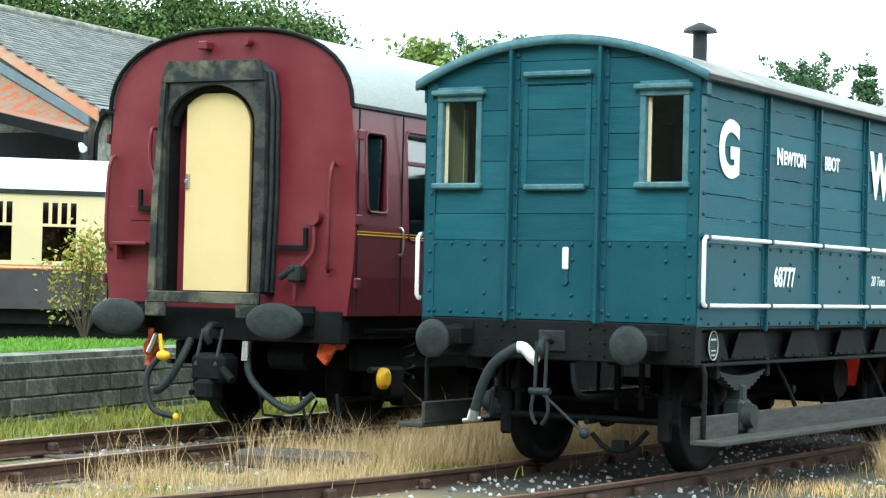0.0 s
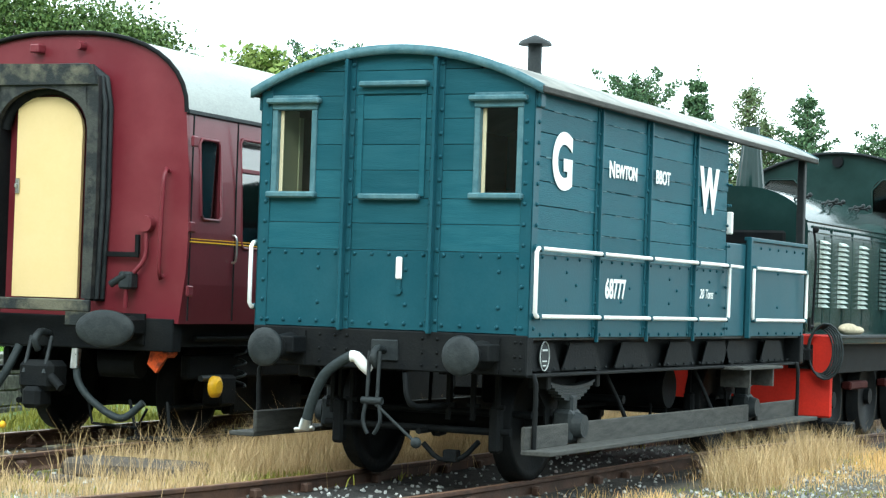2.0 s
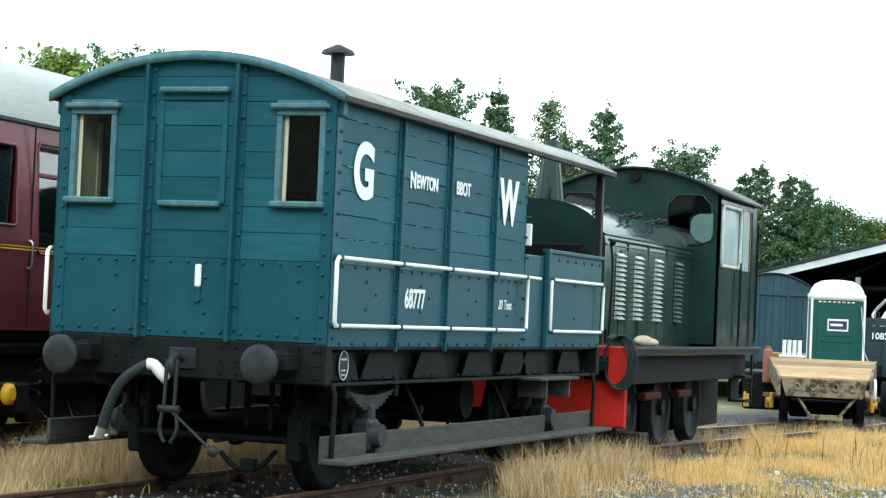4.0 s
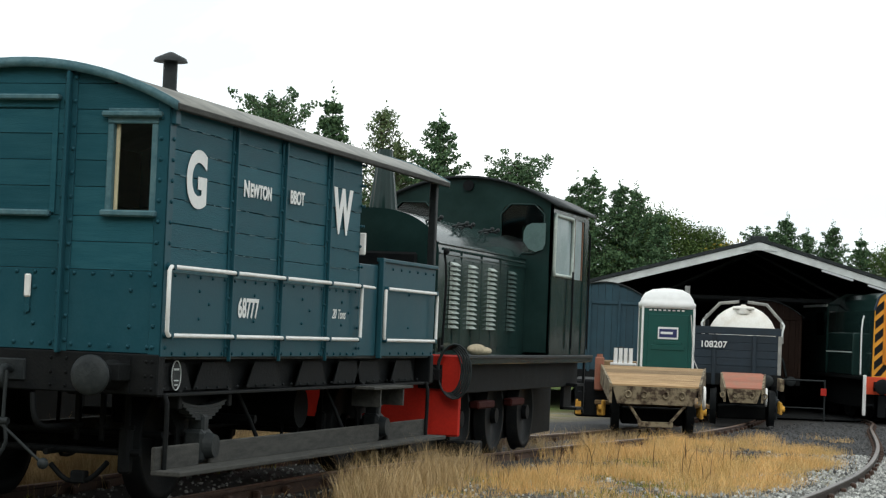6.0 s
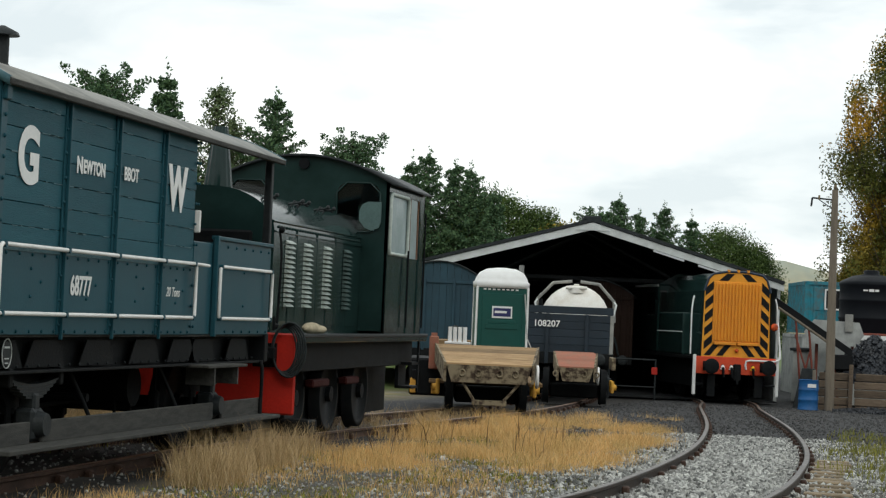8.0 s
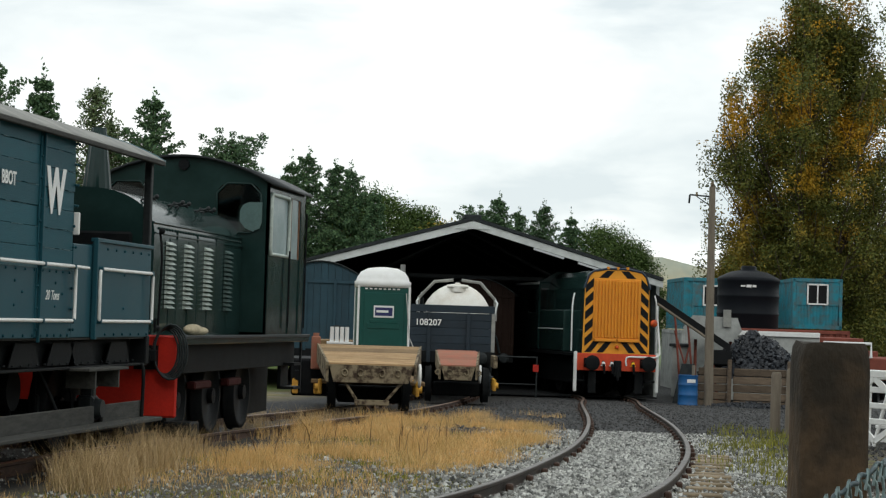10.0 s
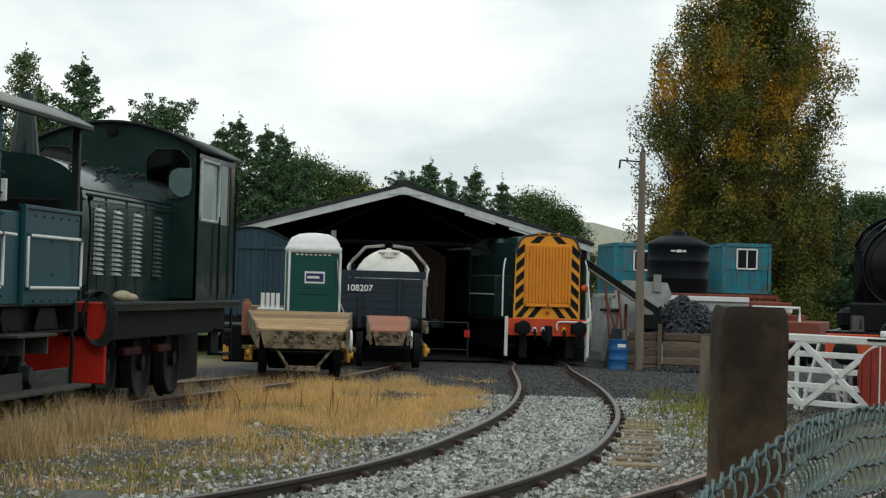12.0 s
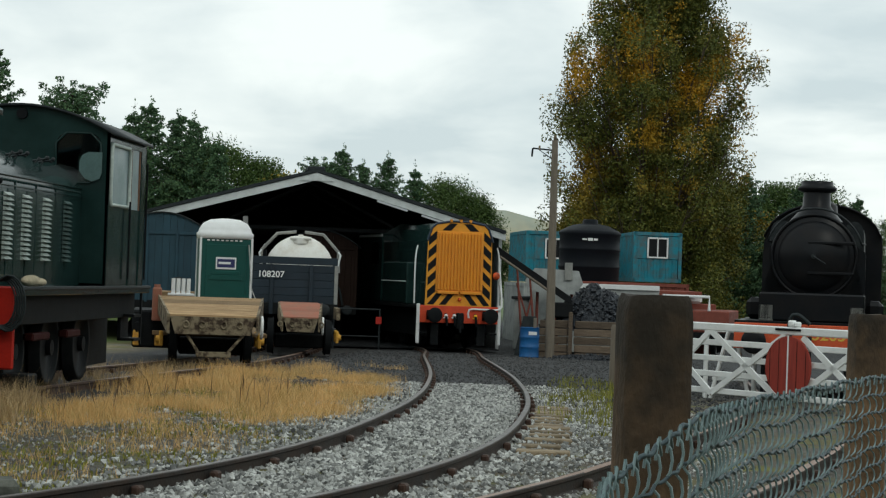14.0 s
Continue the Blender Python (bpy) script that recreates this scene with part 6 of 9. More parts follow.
# ---- engine shed ----
# emission stands in for daylight through these strips; the roof above is solid
ROOF_LIGHT = mat("glowing_roof_sheet", (0.6, 0.63, 0.62), 0.6, scale=3, amount=0.3, bump=0.0)
ROOF_LIGHT.node_tree.nodes["Principled BSDF"].inputs["Emission Color"].default_value = (0.9, 0.97, 1.0, 1)
ROOF_LIGHT.node_tree.nodes["Principled BSDF"].inputs["Emission Strength"].default_value = 0.35
def engine_shed():
    c = thing("engine_shed", "open-fronted dark engine shed with a shallow pitched roof", "shed", pose(0.6, 49.2, -0.75, 0, 0, 11.5), kind="structure")
    W, zE, zP, L = 5.95, 3.72, 5.4, 26
    part("ridge_cap", Shape().prism([(-0.25, zP + 0.02), (0, zP + 0.12), (0.25, zP + 0.02)], 1, -0.3, L), GREY_BLACK, c)
    part("ridge_vent", Shape().box(-0.25, 0.3, 0.1, 1.2, zP + 0.05, zP + 0.2, 0.03), GREY_BLACK, c)
    pitch = (zP - zE) / W
    for s in (-1, 1):
        e = W + 2.2 if s < 0 else W + 0.1
        zz = zP - pitch * e
        part("roof_slope", Shape().add([(0, -0.35, zP), (s * e, -0.35, zz), (s * e, L, zz), (0, L, zP), (0, -0.35, zP + 0.06), (s * e, -0.35, zz + 0.06), (s * e, L, zz + 0.06), (0, L, zP + 0.06)], [(0, 1, 2, 3), (4, 5, 6, 7), (0, 1, 5, 4), (1, 2, 6, 5), (2, 3, 7, 6), (3, 0, 4, 7)]), SHED_DARK, c)
        part("bargeboard", Shape().prism([(0, zP - 0.02), (s * e, zz - 0.02), (s * e, zz - 0.22), (0, zP - 0.26)], 1, -0.4, -0.34), SHED_TRIM, c, "pale grey bargeboard")
        part("verge_strip", Shape().prism([(0, zP + 0.1), (s * e, zz + 0.1), (s * e, zz + 0.0), (0, zP + 0.0)], 1, -0.46, -0.36), GREY_BLACK, c)
        part("side_wall", Shape().box(s * (e - 0.15), s * (e - 0.05), 0.0, L, 0, zz, 0), SHED_DARK if s < 0 else SHED_TRIM, c)
        for k in range(2):
            x0, x1 = s * (2.3 + k * 1.5), s * (3.3 + k * 1.5)
            part("roof_light", Shape().add([(x0, 3.0, zP - pitch * abs(x0) - 0.03), (x1, 3.0, zP - pitch * abs(x1) - 0.03), (x1, 3.3, zP - pitch * abs(x1) - 0.03), (x0, 3.3, zP - pitch * abs(x0) - 0.03), (x0, 3.0, zP - pitch * abs(x0) - 0.08), (x1, 3.0, zP - pitch * abs(x1) - 0.08), (x1, 3.3, zP - pitch * abs(x1) - 0.08), (x0, 3.3, zP - pitch * abs(x0) - 0.08)], [(0, 1, 2, 3), (4, 5, 6, 7), (0, 1, 5, 4), (1, 2, 6, 5), (2, 3, 7, 6), (3, 0, 4, 7)]), ROOF_LIGHT, c, "roof light strip with emitted daylight glow")
    part("centre_plate", Shape().prism([(-0.55, zP - 0.28), (0.55, zP - 0.28), (0.12, zP - 0.06), (-0.12, zP - 0.06)], 1, -0.44, -0.4), SHED_TRIM, c)
    part("back_wall", Shape().prism([(-W - 2.1, 0), (W, 0), (W, zE), (0, zP), (-W - 2.1, zP - pitch * (W + 2.1))], 1, L - 0.1, L), SHED_DARK, c)
    for y in (2.5, 7.5, 12.5):
        tr = Shape()
        tr.box(-W, W, y - 0.05, y + 0.05, zE - 0.1, zE + 0.02)
        tr.tube([(-W / 2, y, zE), (0, y, zP - 0.2)], 0.05, 6).tube([(W / 2, y, zE), (0, y, zP - 0.2)], 0.05, 6)
        part("roof_truss", tr, SHED_DARK, c)
    part("concrete_apron", Shape().box(-W, W, -0.4, L, -0.02, 0.03), SHED_DARK, c)
    return c


engine_shed()
bar = Shape().tube([(0, 0, 0), (0, 0, 1.25)], 0.03, 8).tube([(-1.4, 0, 1.22), (0, 0, 1.22)], 0.025, 8).tube([(-1.4, 0, 0), (-1.4, 0, 1.25)], 0.03, 8).tube([(-1.4, 0, 0.4), (0, 0, 0.4)], 0.02, 8)
barrier = thing("barrier_rail", "thin grey tubular barrier with a red board in the shed mouth", "barrier", pose(2.95, 47.3, grade(47) - 0.12, 0, 0, 10))
part("tube_frame", bar, GREY_BLACK, barrier)
part("red_board", Shape().box(-0.12, 0.06, -0.05, -0.03, 0.78, 1.0, 0.01), RED_BEAM, barrier)

# ---- orange and green diesel shunter at the shed mouth ----
ORANGE = mat("orange_panel", (0.78, 0.3, 0.025), 0.45, dirt=(0.62, 0.22, 0.03), scale=2, amount=0.5, bump=0.06, vary=0.05)
WARN_YELLOW = mat("warning_yellow", (0.78, 0.33, 0.03), 0.45, scale=4, amount=0.3)
WARN_BLACK = mat("warning_black", (0.008, 0.009, 0.01), 0.5, spec=0.15, scale=4, amount=0.3)
BEAM_RED = mat("beam_vermilion", (0.62, 0.07, 0.025), 0.45, dirt=(0.42, 0.05, 0.02), scale=4, amount=0.5)


def orange_shunter():
    c = thing("orange_shunter", "diesel shunter with orange radiator grille and black-yellow chevrons", "locomotive", pose(5.33, 47.3, grade(47.3), 0, 0, 18))
    # nose with chamfered top corners
    prof = [(-1.04, 1.3), (-1.0, 3.25), (-0.88, 3.62), (-0.74, 3.76), (-0.3, 3.84), (0.3, 3.84), (0.74, 3.76), (0.88, 3.62), (1.0, 3.25), (1.04, 1.3)]
    part("nose", Shape().prism(prof, 1, 0.05, 5.0), LOCO_GREEN, c)
    part("nose_front", Shape().prism([(x * 1.0, z) for x, z in prof], 1, 0.0, 0.05), WARN_YELLOW, c)
    # chevrons as separate painted strips
    def strip(poly, name="chevron"):
        part(name, Shape().prism(poly, 1, -0.006, 0.0), WARN_BLACK, c)
    for s in (-1, 1):
        for k in range(5):
            z = 1.72 + k * 0.4
            strip([(s * 0.74, z), (s * 0.985, z - 0.22), (s * 0.985, z + 0.02), (s * 0.74, z + 0.25)])
        strip([(s * 0.3, 3.58), (s * 0.58, 3.58), (s * 0.34, 3.8), (s * 0.1, 3.8)])
        for x0 in (0.12, 0.5):
            strip([(s * x0, 1.68), (s * (x0 + 0.2), 1.68), (s * (x0 + 0.48), 1.33), (s * (x0 + 0.28), 1.33)])
    grille = part("grille_frame", Shape().box(-0.73, 0.73, -0.05, 0.0, 1.72, 3.55, 0.015), ORANGE, c, "orange radiator panel")
    for x in np.linspace(-0.66, 0.66, 14):
        part("grille_slat", Shape().box(x - 0.03, x + 0.03, -0.1, -0.05, 1.78, 3.5, 0.015), ORANGE, grille)
    part("grille_sill", Shape().box(-0.68, -0.02, -0.11, -0.02, 1.66, 1.74, 0.01).box(0.02, 0.68, -0.11, -0.02, 1.66, 1.74, 0.01), ORANGE, grille)
    part("roof_rim", Shape().tube([(x * 1.02, 0.0, z + 0.02) for x, z in prof[1:-1]], 0.035, 8), mat("dark_blue", (0.02, 0.035, 0.06), 0.4), c)
    for x in (-0.3, 0.0, 0.3):
        part("roof_stud", Shape().tube([(x, 0.0, 3.84), (x, 0.0, 3.92)], 0.05, 8), ORANGE, c)
    part("cab", Shape().box(-1.3, 1.3, 5.0, 8.6, 1.3, 3.5, 0.05).prism([(-1.3, 3.5), (1.3, 3.5), (0.7, 3.85), (-0.7, 3.85)], 1, 5.0, 8.6), LOCO_GREEN, c)
    part("cab_window", Shape().box(-1.25, -1.02, 4.98, 5.0, 2.6, 3.3, 0.01), DARK_GLASS, c)
    part("cab_window", Shape().box(1.02, 1.25, 4.98, 5.0, 2.6, 3.3, 0.01), DARK_GLASS, c)
    for s in (-1, 1):
        part("cant_rail", Shape().box(s * 1.3, s * 1.325, 5.0, 8.6, 3.42, 3.5, 0.005), LOO_WHITE, c, "white line along the cab eaves")
        part("cab_side_window", Shape().box(s * 1.3, s * 1.312, 5.5, 6.6, 2.5, 3.25, 0.01), CAB_GLASS, c)
        part("side_box", Shape().box(s * 1.0, s * 1.28, 1.5, 4.9, 1.3, 2.6, 0.04), LOCO_GREEN, c)
        part("handrail", Shape().tube(flow([(s * 1.32, 0.25, 1.35), (s * 1.32, 0.25, 2.7), (s * 1.25, 0.3, 3.1)], 0.2), 0.025, 8).tube([(s * 1.34, 1.4, 2.0), (s * 1.34, 4.8, 2.0)], 0.015, 6), LOO_WHITE, c)
        part("white_post", Shape().box(s * 1.22, s * 1.32, -0.14, -0.06, 0.15, 1.35, 0.02), LOO_WHITE, c, "white-edged step upright")
        part("running_plate", Shape().box(s * 0.2, s * 1.3, -0.1, 8.9, 1.2, 1.3, 0.01), BLACK, c)
        for zs in (0.45, 0.85):
            part("step", Shape().box(s * 0.95, s * 1.3, 0.0, 0.5, zs, zs + 0.05), BLACK, c)
        for y in (1.6, 3.9, 6.2):
            wheel(c, s * 0.75, y, 0.685)
        part("frame_plate", Shape().box(s * 0.9, s * 0.95, 0.2, 8.6, 0.35, 1.2), BLACK, c)
    part("buffer_beam", Shape().box(-1.28, 1.28, -0.12, -0.02, 0.78, 1.3, 0.015), BEAM_RED, c, "vermilion buffer beam")
    for x in (-0.87, 0.87):
        buffer_set(c, x, 1.02, -0.1, 0.23, 0.55, material=BLACK)
    for x in (-0.42, -0.16, 0.5):
        part("brake_pipe", Shape().tube(flow([(x, -0.14, 1.05), (x, -0.25, 0.95), (x + 0.02, -0.25, 0.7)], 0.06), 0.04, 8), BLACK, c)
        part("pipe_cock", Shape().ball((x, -0.2, 1.0), 0.06).box(x - 0.08, x + 0.08, -0.2, -0.16, 0.92, 0.96, 0.01), LOO_WHITE if x < 0 else YELLOW, c)
    part("front_rail", Shape().tube(flow([(0.3, -0.16, 0.95), (0.3, -0.18, 1.2), (0.75, -0.2, 1.22), (1.25, -0.2, 1.24), (1.32, -0.15, 1.5), (1.3, 0.1, 2.4)], 0.1), 0.03, 8), LOO_WHITE, c, "white bent front handrail")
    part("coupling", Shape().box(-0.1, 0.12, -0.3, -0.12, 0.6, 1.1, 0.03).tube([(0, -0.3, 0.9), (0, -0.32, 0.5)], 0.04, 8), BLACK, c)
    part("headlamp_socket", Shape().ball((0.02, -0.06, 1.5), 0.06), ORANGE_RUST, c)
    part("marker_lamp", Shape().ball((1.15, -0.06, 2.25), 0.12), ORANGE_RUST, c)
    for s in (-1, 1):
        part("guard_iron", Shape().box(s * 0.6, s * 0.85, -0.05, 0.0, 0.1, 0.8, 0.02), BLACK, c)
    return c


orange_shunter()

# ---- coal stage, pole, drum and stores ----
COAL = mat("coal", (0.01, 0.011, 0.014), 0.4, spec=0.25, dirt=(0.03, 0.033, 0.038), scale=12, amount=0.5, bump=0.4, island=(0.035, 0.04, 0.048))
OLD_SLEEPER = mat("stacked_timber", (0.16, 0.12, 0.085), 0.9, dirt=(0.08, 0.06, 0.045), scale=4, amount=0.7, bump=0.5, stretch=(1, 5, 5), pieces=0.3)
BLUE_STEEL = mat("turquoise_steel", (0.015, 0.2, 0.26), 0.5, dirt=(0.09, 0.09, 0.085), scale=2.6, amount=0.75, bump=0.05, sharp=0.2)
RUST_RED = mat("rust_red_steel", (0.22, 0.06, 0.04), 0.7, dirt=(0.13, 0.04, 0.03), scale=3, amount=0.6, bump=0.2)
POLE_WOOD = mat("grey_pole", (0.2, 0.17, 0.13), 0.85, dirt=(0.12, 0.1, 0.08), scale=3, amount=0.6, bump=0.4, stretch=(4, 4, 0.6))
DRUM_BLUE = mat("blue_drum", (0.015, 0.11, 0.3), 0.45, dirt=(0.02, 0.07, 0.17), scale=3, amount=0.6)
TANK_BLACK = mat("black_plastic_tank", (0.006, 0.008, 0.011), 0.5, spec=0.1, scale=2, amount=0.4)
CONCRETE = mat("pale_concrete", (0.42, 0.435, 0.42), 0.85, dirt=(0.2, 0.21, 0.2), scale=2, amount=0.6)

pole = thing("telegraph_pole", "weathered grey timber pole with small brackets", "pole", pose(8.16, 45.7, -0.8))
part("shaft", Shape().tube([(0, 0, 0), (-0.03, 0, 3.2), (-0.05, 0, 6.45)], [0.14, 0.12, 0.09], 14), POLE_WOOD, pole)
part("bracket", Shape().tube([(-0.05, 0, 6.15), (-0.7, 0, 6.2)], 0.025, 6).tube([(-0.7, 0, 6.2), (-0.72, 0, 5.95)], 0.03, 6).tube([(-0.05, 0, 5.85), (-0.5, 0, 6.15)], 0.015, 6), GREY_BLACK, pole)
part("insulator", Shape().tube([(-0.05, 0, 6.44), (-0.05, 0, 6.6)], 0.04, 8), RUST, pole)
part("insulator", Shape().tube([(-0.5, 0, 6.15), (-0.5, 0, 6.28)], 0.03, 8), RUST, pole)
part("stay_board", Shape().box(-0.5, -0.4, -0.1, 0.0, 0.0, 1.2, 0.01), POLE_WOOD, pole)

drum = thing("oil_drum", "blue steel oil drum beside the pole", "drum", pose(7.56, 45.55, -0.76))
dr = Shape()
prof = [(0.02, 0.0), (0.29, 0.0), (0.3, 0.02), (0.285, 0.04), (0.285, 0.28), (0.3, 0.3), (0.285, 0.32), (0.285, 0.57), (0.3, 0.59), (0.285, 0.61), (0.285, 0.86), (0.3, 0.88), (0.28, 0.88), (0.27, 0.86), (0.02, 0.86)]
dr.lathe(prof, 24)
part("shell", dr, DRUM_BLUE, drum)
part("drum_label", Shape().box(-0.02, 0.22, -0.291, -0.28, 0.66, 0.76), LOO_WHITE, drum)

wall = thing("timber_wall", "low retaining wall of stacked old sleepers", "wall", pose(9.3, 46.6, grade(47) - 0.2, 0, 0, -3))
for k in range(5):
    for x0, x1 in ((-1.5, -0.62), (-0.45, 1.15), (1.2, 2.4)):
        part("timber", Shape().box(x0 + random.uniform(0, 0.05), x1, -0.13, 0.13, 0.24 * k + 0.01, 0.24 * k + 0.23, 0.02), OLD_SLEEPER, wall)
for x in (-0.54, 1.2):
    part("stake", Shape().box(x - 0.06, x + 0.06, -0.25, -0.13, 0, 1.45, 0.02), OLD_SLEEPER, wall)


def rubble_heap(name, label, cx, cy, z0, rx, ry, h, count, size, material):
    rng = np.random.default_rng(5)
    sh = Shape()
    base = [Vector(p) for p in ((1, 0, 0), (-1, 0, 0), (0, 1, 0), (0, -1, 0), (0, 0, 1), (0, 0, -1))]
    faces = [(0, 2, 4), (2, 1, 4), (1, 3, 4), (3, 0, 4), (2, 0, 5), (1, 2, 5), (3, 1, 5), (0, 3, 5)]
    for _ in range(count):
        u, a = math.sqrt(rng.random()), rng.random() * 2 * math.pi
        x, y = u * math.cos(a), u * math.sin(a)
        top = h * max(0.0, 1 - u ** 1.25) * (0.9 + 0.2 * noise.noise((x * 3, y * 3, 1)))
        s = size * rng.uniform(0.5, 1.5)
        turn = Euler(rng.uniform(0, 6.28, 3)).to_matrix()
        p = Vector((cx + x * rx, cy + y * ry, z0 + top))
        sh.add([p + s * (turn @ Vector((q.x * rng.uniform(0.6, 1.2), q.y * rng.uniform(0.6, 1.2), q.z * rng.uniform(0.6, 1.2)))) for q in base], faces)
    for i in range(1):
        n = 20
        ring = [(cx + rx * math.cos(2 * math.pi * k / n), cy + ry * math.sin(2 * math.pi * k / n), z0 - 0.1) for k in range(n)]
        mid = [(cx + 0.5 * rx * math.cos(2 * math.pi * k / n), cy + 0.5 * ry * math.sin(2 * math.pi * k / n), z0 + 0.5 * h) for k in range(n)]
        sh.add(ring + mid + [(cx, cy, z0 + 0.9 * h)], [(k, (k + 1) % n, n + (k + 1) % n, n + k) for k in range(n)] + [(n + k, n + (k + 1) % n, 2 * n) for k in range(n)])
    me = sh.mesh(name, tidy=False)
    return tagged(part(name, me, material), label, name.replace("_", " "), kind="stuff")


rubble_heap("coal_heap", "heap of black lump coal behind the timber wall", 9.55, 49.3, 0.1, 1.75, 1.6, 1.45, 1500, 0.085, COAL)
rubble_heap("coal_spill", "spill of small coal on the ground before the wall", 9.5, 45.6, grade(45) - 0.14, 1.5, 0.9, 0.16, 400, 0.05, COAL)
stage = thing("loading_stage", "white-faced loading stage behind the coal heap", "platform", pose(9.6, 52.5, -0.8))
part("face", Shape().box(-2.2, 2.0, 0, 0.2, 0, 2.15, 0.01), CONCRETE, stage)
part("deck", Shape().box(-2.2, 3.4, 0.2, 8, 1.95, 2.12, 0.02), RUST_RED, stage)
part("edge", Shape().box(-2.25, 2.0, -0.08, 0.1, 2.1, 2.26, 0.01), LOO_WHITE, stage, "white-painted edge beam")
part("back_rail", Shape().box(-1.6, 2.0, 0.2, 0.3, 2.26, 2.34, 0.01), RUST_RED, stage)

tank = thing("water_tank", "round black plastic tank with a low domed lid", "tank", pose(9.3, 56.0, 1.38))
tk = Shape()
prof = [(1.02, 0), (1.04, 0.05), (1.04, 0.6), (1.06, 0.63), (1.06, 0.68), (1.04, 0.71), (1.04, 1.2), (1.06, 1.23), (1.06, 1.28), (1.04, 1.31), (1.04, 1.72), (1.07, 1.76), (1.07, 1.84), (1.0, 1.9), (0.62, 2.08), (0.26, 2.15), (0.26, 2.26), (0.22, 2.29), (0.02, 2.29)]
tk.lathe(prof, 32)
part("shell", tk, TANK_BLACK, tank)
part("tank_label", Shape().box(-0.26, -0.1, -1.06, -1.02, 1.56, 1.61).box(-0.07, 0.1, -1.065, -1.025, 1.54, 1.63).box(0.13, 0.26, -1.06, -1.02, 1.55, 1.62), LOO_WHITE, tank, "small white label bars")


def container(m, label, material, L=6.06, window=False, H=2.45, W=1.22):
    c = thing("container", label, "shipping container", m, "stores containers")
    for s in (-1, 1):
        sh = Shape()
        v, f = [], []
        for k in range(int(L / 0.14)):
            y = 0.1 + k * 0.14
            x = s * (W - (0.035 if k % 2 else 0.0))
            for yy in (y, y + 0.1):
                v += [(x, yy, 0.14), (x, yy, H - 0.12)]
        for k in range(len(v) // 2 - 1):
            f.append((2 * k, 2 * k + 1, 2 * k + 3, 2 * k + 2))
        part("corrugated_side", sh.add(v, f), material, c)
    v, f = [], []
    x = -W + 0.1
    k = 0
    while x < W - 0.15:
        y = 0.03 if k % 2 else 0.0
        for xx in (x, x + 0.08):
            v += [(xx, y, 0.14), (xx, y, H - 0.12)]
        x += 0.115
        k += 1
    f = [(2 * i, 2 * i + 1, 2 * i + 3, 2 * i + 2) for i in range(len(v) // 2 - 1)]
    part("corrugated_end", Shape().add(v, f), material, c)
    fr = Shape()
    for sx in (-1, 1):
        for y0, y1 in ((-0.04, 0.1), (L - 0.1, L)):
            fr.box(sx * (W - 0.1), sx * (W + 0.02), y0, y1, 0, H, 0.01)
        fr.box(sx * (W - 0.08), sx * (W + 0.02), 0, L, 0, 0.14).box(sx * (W - 0.08), sx * (W + 0.02), 0, L, H - 0.12, H)
    fr.box(-W, W, -0.04, 0.08, 0, 0.14).box(-W, W, -0.04, 0.08, H - 0.12, H)
    part("corner_frame", fr, material, c)
    part("roof", Shape().box(-W, W, 0, L, H - 0.03, H + 0.01), material, c)
    part("back", Shape().box(-W, W, L - 0.05, L, 0.1, H - 0.1).box(-W, W, 0, L, 0.02, 0.1), material, c)
    if window:
        w = part("window", Shape().box(-0.4, 0.4, -0.05, 0.0, 0.9, 0.96, 0.008).box(-0.4, 0.4, -0.05, 0.0, 1.63, 1.69, 0.008).box(-0.4, -0.34, -0.05, 0, 0.9, 1.69, 0.008).box(0.34, 0.4, -0.05, 0, 0.9, 1.69, 0.008).box(-0.025, 0.025, -0.05, 0, 0.9, 1.69, 0.008), LOO_WHITE, c, "white-framed two-pane window")
        part("pane", Shape().box(-0.36, 0.36, -0.03, -0.02, 0.95, 1.64), WARN_BLACK, w)
        part("panel", Shape().box(-0.8, -0.42, -0.02, 0.01, 0.88, 1.74, 0.01), material, c)
        part("panel", Shape().box(0.42, 0.8, -0.02, 0.01, 0.88, 1.74, 0.01), material, c)
        for dx in (-0.5, 0.15, 0.6):
            part("lock_bar", Shape().box(dx - 0.015, dx + 0.015, -0.03, 0.0, 0.14, 0.86, 0.005), material, c)
    return c


container(pose(11.92, 63.0, 1.6, 0, 0, 6), "turquoise site container with a white two-pane window", BLUE_STEEL, L=5.0, window=True, H=1.88, W=0.9)
container(pose(11.92, 63.0, -0.9, 0, 0, 6), "rust-red container below the turquoise one", RUST_RED)
container(pose(8.05, 63.5, 1.45, 0, 0, 9), "turquoise container with a white window behind the pole", BLUE_STEEL, L=5.0, window=True, H=1.95, W=1.12)
container(pose(8.05, 63.5, -1.05, 0, 0, 9), "pale lower container carrying the turquoise one", CONCRETE, W=1.15)
# conveyor slanting from the shunter down to the coal
conv = thing("coal_conveyor", "dark slanting coal conveyor on red struts", "conveyor", pose(6.7, 47.9, 0))
part("belt_frame", Shape().add([(-0.25, 0.5, 2.25), (2.05, 0.2, 0.78), (2.05, 0.9, 0.78), (-0.25, 1.1, 2.25), (-0.25, 0.5, 2.5), (2.05, 0.2, 1.02), (2.05, 0.9, 1.02), (-0.25, 1.1, 2.5)], [(0, 1, 2, 3), (4, 5, 6, 7), (0, 1, 5, 4), (1, 2, 6, 5), (2, 3, 7, 6), (3, 0, 4, 7)]), WARN_BLACK, conv)
part("side_rail", Shape().tube([(-0.2, 0.45, 2.2), (1.5, 0.3, 1.1)], 0.045, 6), POLE_WOOD, conv)
